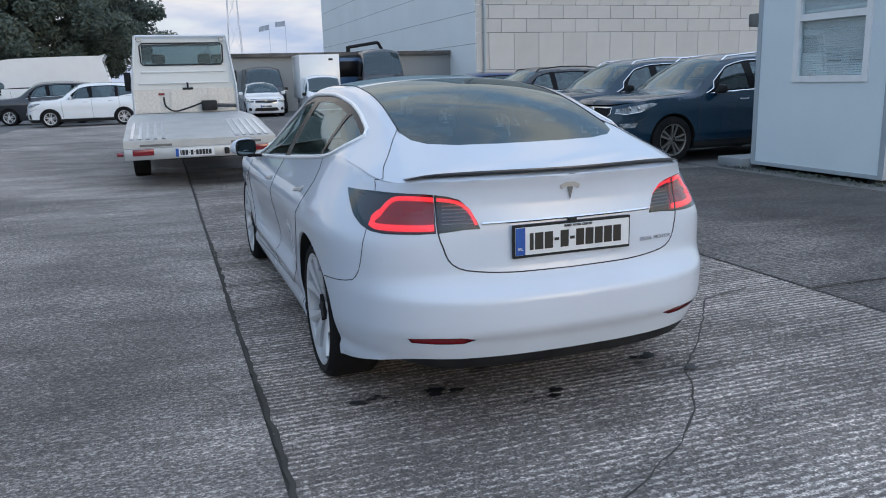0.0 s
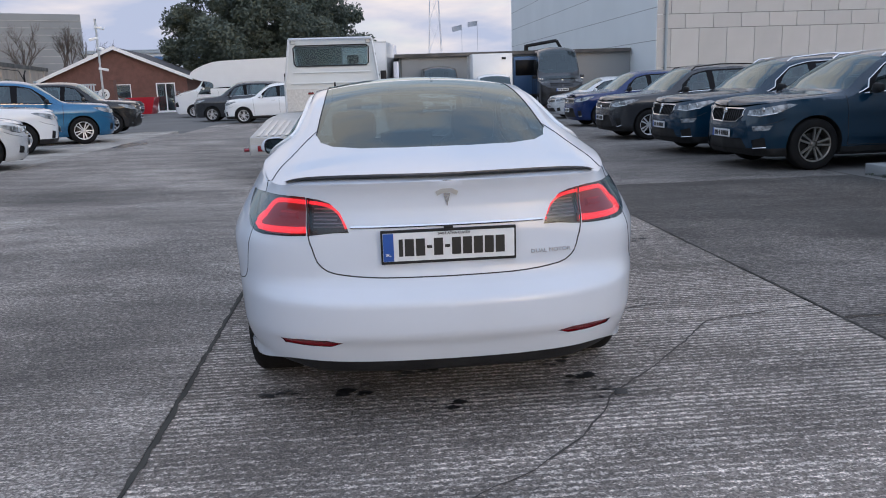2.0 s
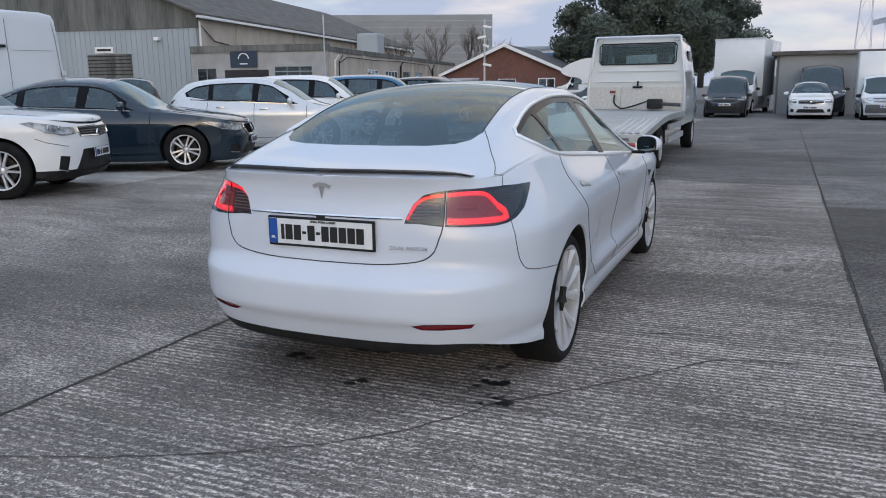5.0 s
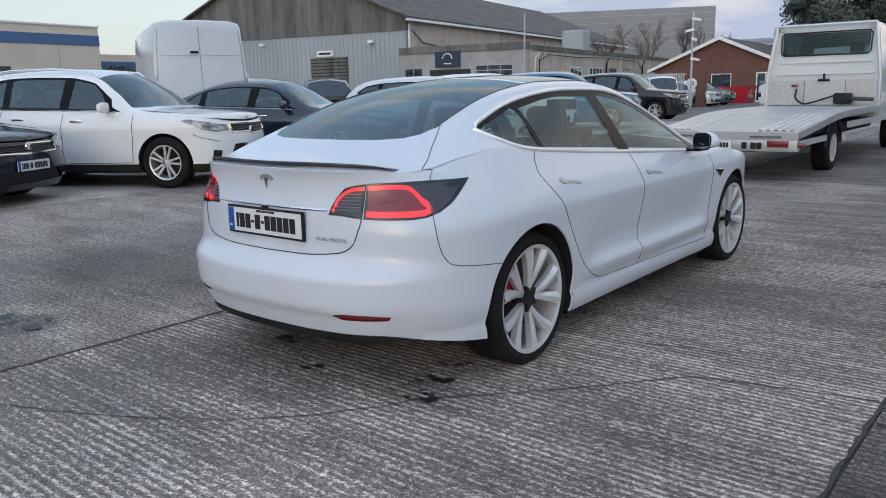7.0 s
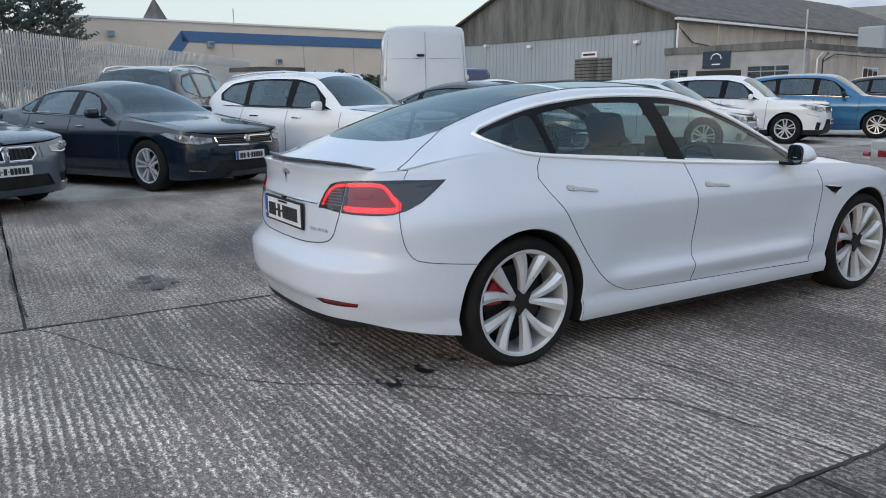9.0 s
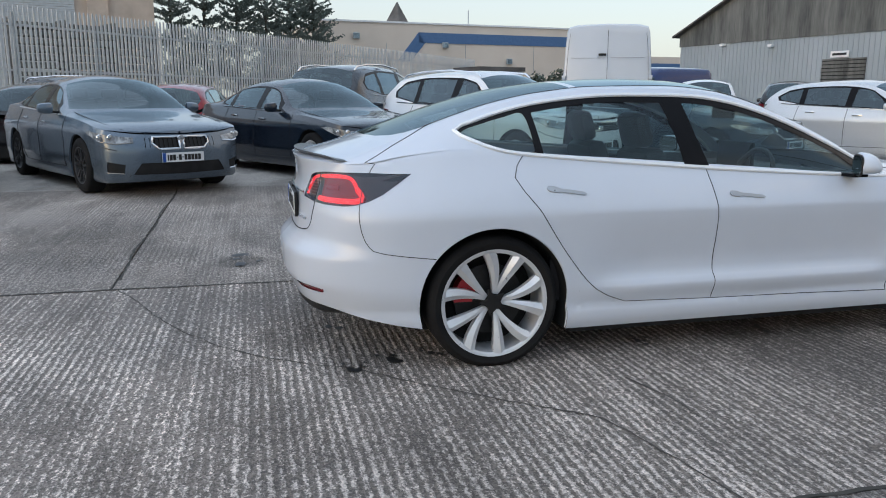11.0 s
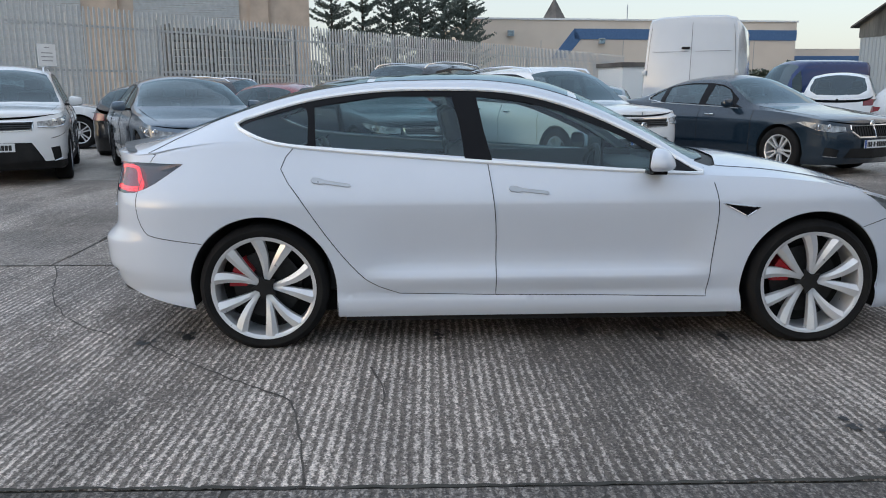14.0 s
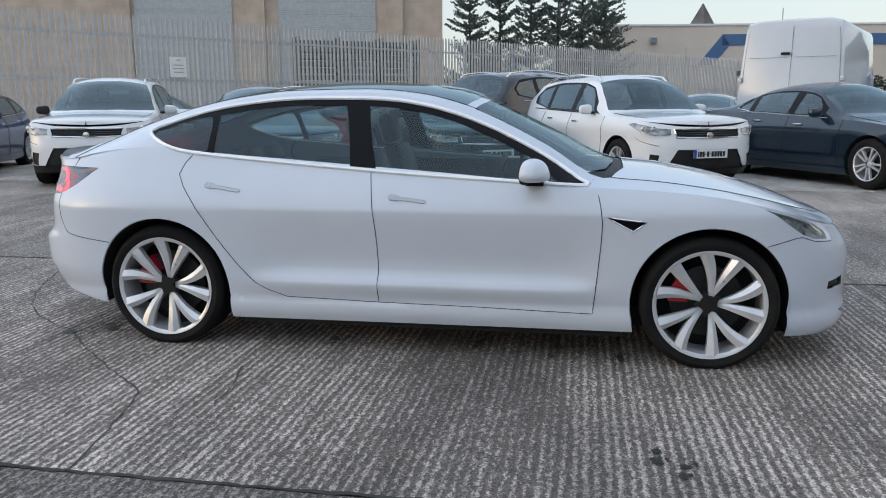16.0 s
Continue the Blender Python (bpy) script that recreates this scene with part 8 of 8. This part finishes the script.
for sgn in (-1, 1):
    for k in range(5):
        x = sgn * (.50 + .105 * k)
        pts = [(x, y, float(deck_line(y)) + .004) for y in np.linspace(.12, 1.9, 10)]
        bm = bmesh.new()
        prev = None
        for p in pts:
            row = [bm.verts.new((p[0] + dx, p[1], p[2] + dz)) for dx, dz in ((-.028, -.003), (-.02, .010), (.02, .010), (.028, -.003))]
            if prev:
                for i in range(3):
                    bm.faces.new((prev[i], prev[i + 1], row[i + 1], row[i]))
            prev = row
        part("grip_strip", bm, ALLOY, truck)
    part("side_skirt", box(sgn * 1.0 - .02, sgn * 1.0 + .02, .05, 1.55, .50, .58), ALLOY, truck)
    part("side_guard", box(sgn * 1.0 - .02, sgn * 1.0 + .02, 2.95, 5.1, .40, .50), ALLOY, truck)
    part("side_guard", box(sgn * 1.0 - .02, sgn * 1.0 + .02, 2.95, 5.1, .62, .72), ALLOY, truck)
    bm = tube([(sgn * .97, 2.13 + .47 * math.cos(a), .36 + .47 * math.sin(a)) for a in np.linspace(.1, math.pi - .1, 18)], .03, 6)
    part("mudguard", bm, BLACK, truck)
    part("tail_light", box(sgn * .78 - .14, sgn * .78 + .14, -.03, .0, .50, .59, bevel=.01), LENS_RED, truck, "red tail lamp")
    part("marker_light", tube([(sgn * 1.04, .0, .53), (sgn * 1.12, .0, .53)], .03, 8), LENS_RED, truck)
    wheel(truck, .98, 2.13, .355, .355, .215, .24, sgn, ALLOY, "double", 10, steps=32)
    wheel(truck, .98, 7.18, .355, .355, .215, .22, sgn, ALLOY, "double", 40, steps=32)
part("tail_beam", box(-1.03, 1.03, -.004, .12, .44, .597, bevel=.01), PLATE_ALU, truck, "dirty aluminium tail beam")
# Thin dark strips paint the shade inside the deck's uncut slots.
part("slot_shade", box(-.82, -.40, -.006, .0, .618, .65), SHEET_DARK, truck, smooth=False)
part("slot_shade", box(.40, .82, -.006, .0, .618, .65), SHEET_DARK, truck, smooth=False)
part("cab_lining", box(-.78, .78, 5.5, 6.75, 2.27, 2.31), CLOTH, truck, "dark cab headlining")
part("cab_floor", box(-.92, .92, 5.42, 7.3, 1.02, 1.06), CLOTH, truck)
part("dashboard", box(-.86, .86, 6.9, 7.25, 1.06, 1.52, bevel=.05), CLOTH, truck)
number_plate(truck, Matrix.Translation((-.1, -.016, .52)), surround=False)
for k, x in enumerate((.30, .42, .50)):
    part("socket", box(x, x + .07, -.03, -.0, .47, .56, bevel=.012), BLACK, truck)
part("chassis", box(-.45, .45, .1, 7.6, .42, .62), BLACK, truck)
part("underfloor", box(-.9, .9, .3, 5.2, .60, .70), BLACK, truck)
# cab: rear wall leaning forward towards the roof
bm = bmesh.new()
ring = [(-1.0, .62), (1.0, .62), (1.02, 1.0), (1.0, 1.45), (.90, 2.25), (.78, 2.42), (-.78, 2.42), (-.90, 2.25), (-1.0, 1.45), (-1.02, 1.0)]
back = [bm.verts.new((x, 5.3 + .06 * max(0, z - 1.4), z)) for x, z in ring]
mid = [bm.verts.new((x, 6.7 - .10 * max(0, z - 1.4), z)) for x, z in ring]
nose = [bm.verts.new((x * .98, 7.5 - .62 * max(0, z - 1.3), min(z, 2.36))) for x, z in ring]
tip = [bm.verts.new((x * .93, 8.35 - .35 * max(0, z - 1.0), min(z, 1.28) * .98)) for x, z in ring]
pane = [bm.verts.new((x, 5.3 + .06 * (z - 1.4), z)) for x, z in ((-.76, 1.86), (.76, 1.86), (.76, 2.25), (-.76, 2.25))]
loops = [bm.edges.new((l[i], l[(i + 1) % len(l)])) for l in (back, pane) for i in range(len(l))]
bmesh.ops.triangle_fill(bm, edges=loops, use_beauty=True)
for p, q in ((back, mid), (mid, nose), (nose, tip)):
    for i in range(len(ring)):
        j = (i + 1) % len(ring)
        if p is nose and i in (4, 5, 6):
            continue
        bm.faces.new((p[i], p[j], q[j], q[i]))
bm.faces.new(tip)
screen_pts = [[tuple(v.co) for v in (nose[i], nose[i + 1], tip[i + 1], tip[i])] for i in (4, 5, 6)]
part("cab", bm, TRUCK_PAINT, truck, "pale grey cab", sharp=40)
bm = bmesh.new()
for q in screen_pts:
    bm.faces.new([bm.verts.new(p) for p in q])
part("windscreen", bm, GLASS_CAB, truck)
for x in (-.45, .45):
    part("cab_seat", box(x - .22, x + .22, 5.75, 5.9, 1.3, 1.85, bevel=.06), CLOTH, truck)
    part("head_restraint", box(x - .13, x + .13, 5.75, 5.87, 1.88, 2.08, bevel=.04), CLOTH, truck)
for sgn in (1, -1):
    part("side_window", box(sgn * .93 - .012, sgn * .93 + .012, 5.95, 6.75, 1.55, 2.12, bevel=.004), GLOSS_BLACK, truck)
mcab = pose(0, 5.28, 1.4, -3.5)
put("cab_window", box(-.76, .76, -.004, .004, .46, .85), GLASS_CAB, truck, mcab, "cab rear window", smooth=True)
put("window_seal", tube([(x, -.008, z) for x, z in resample([(-.78, .50), (-.74, .45), (.74, .45), (.78, .50), (.79, .82), (.74, .87), (-.74, .87), (-.79, .82)], .1)], .014, 5, closed=True), BLACK, truck, mcab)
put("swage", box(-.80, .80, -.012, .01, .30, .33, bevel=.008), TRUCK_PAINT, truck, mcab)
put("swage", box(-.86, .86, -.012, .01, .08, .11, bevel=.008), TRUCK_PAINT, truck, mcab)
for sgn in (-1, 1):
    part("head_frame", tube([(sgn * .99, 5.18, .9), (sgn * .985, 5.19, 1.45), (sgn * .86, 5.25, 2.40)], .028, 6), ALLOY, truck, "tubular headboard frame")
    put("work_lamp", box(sgn * .78 - .05, sgn * .78 + .05, -.05, .0, .90, .98, bevel=.01), PLATE_ALU, truck, mcab)
    part("door_mirror", box(sgn * 1.12 - .07, sgn * 1.12 + .07, 7.0, 7.08, 1.35, 1.75, bevel=.02), BLACK, truck)
part("head_frame", tube([(-.86, 5.25, 2.40), (.86, 5.25, 2.40)], .028, 6), ALLOY, truck)
for x0, x1 in ((-.98, -.30), (-.29, .42), (.43, .98)):
    part("headboard_panel", box(x0, x1, 5.20, 5.23, .92, 1.38), CHEQUER, truck, "chequer plate headboard", smooth=False)
part("beacon_stand", tube([(.05, 5.18, 1.36), (.05, 5.18, 1.50)], .022, 6), BLACK, truck)
part("beacon_stand", tube([(-.05, 5.17, 1.38), (.15, 5.17, 1.38)], .025, 6), BLACK, truck)
part("winch", box(.28, .58, 4.95, 5.15, .94, 1.14, bevel=.03), BLACK, truck, "black cable winch")
part("winch", tube([(.55, 5.0, 1.04), (.95, 5.0, 1.02)], .035, 8), DARK_ALLOY, truck)
part("hose", tube(rounded([(-.42, 5.15, 1.22), (-.40, 5.05, 1.05), (-.25, 5.0, .95), (-.1, 5.0, .97), (.1, 5.0, 1.03), (.3, 5.02, 1.10)], .04, closed=False), .018, 6), BLACK, truck)
part("strap_hook", box(-.52, -.40, 5.14, 5.19, 1.26, 1.31, bevel=.01), LENS_RED, truck)
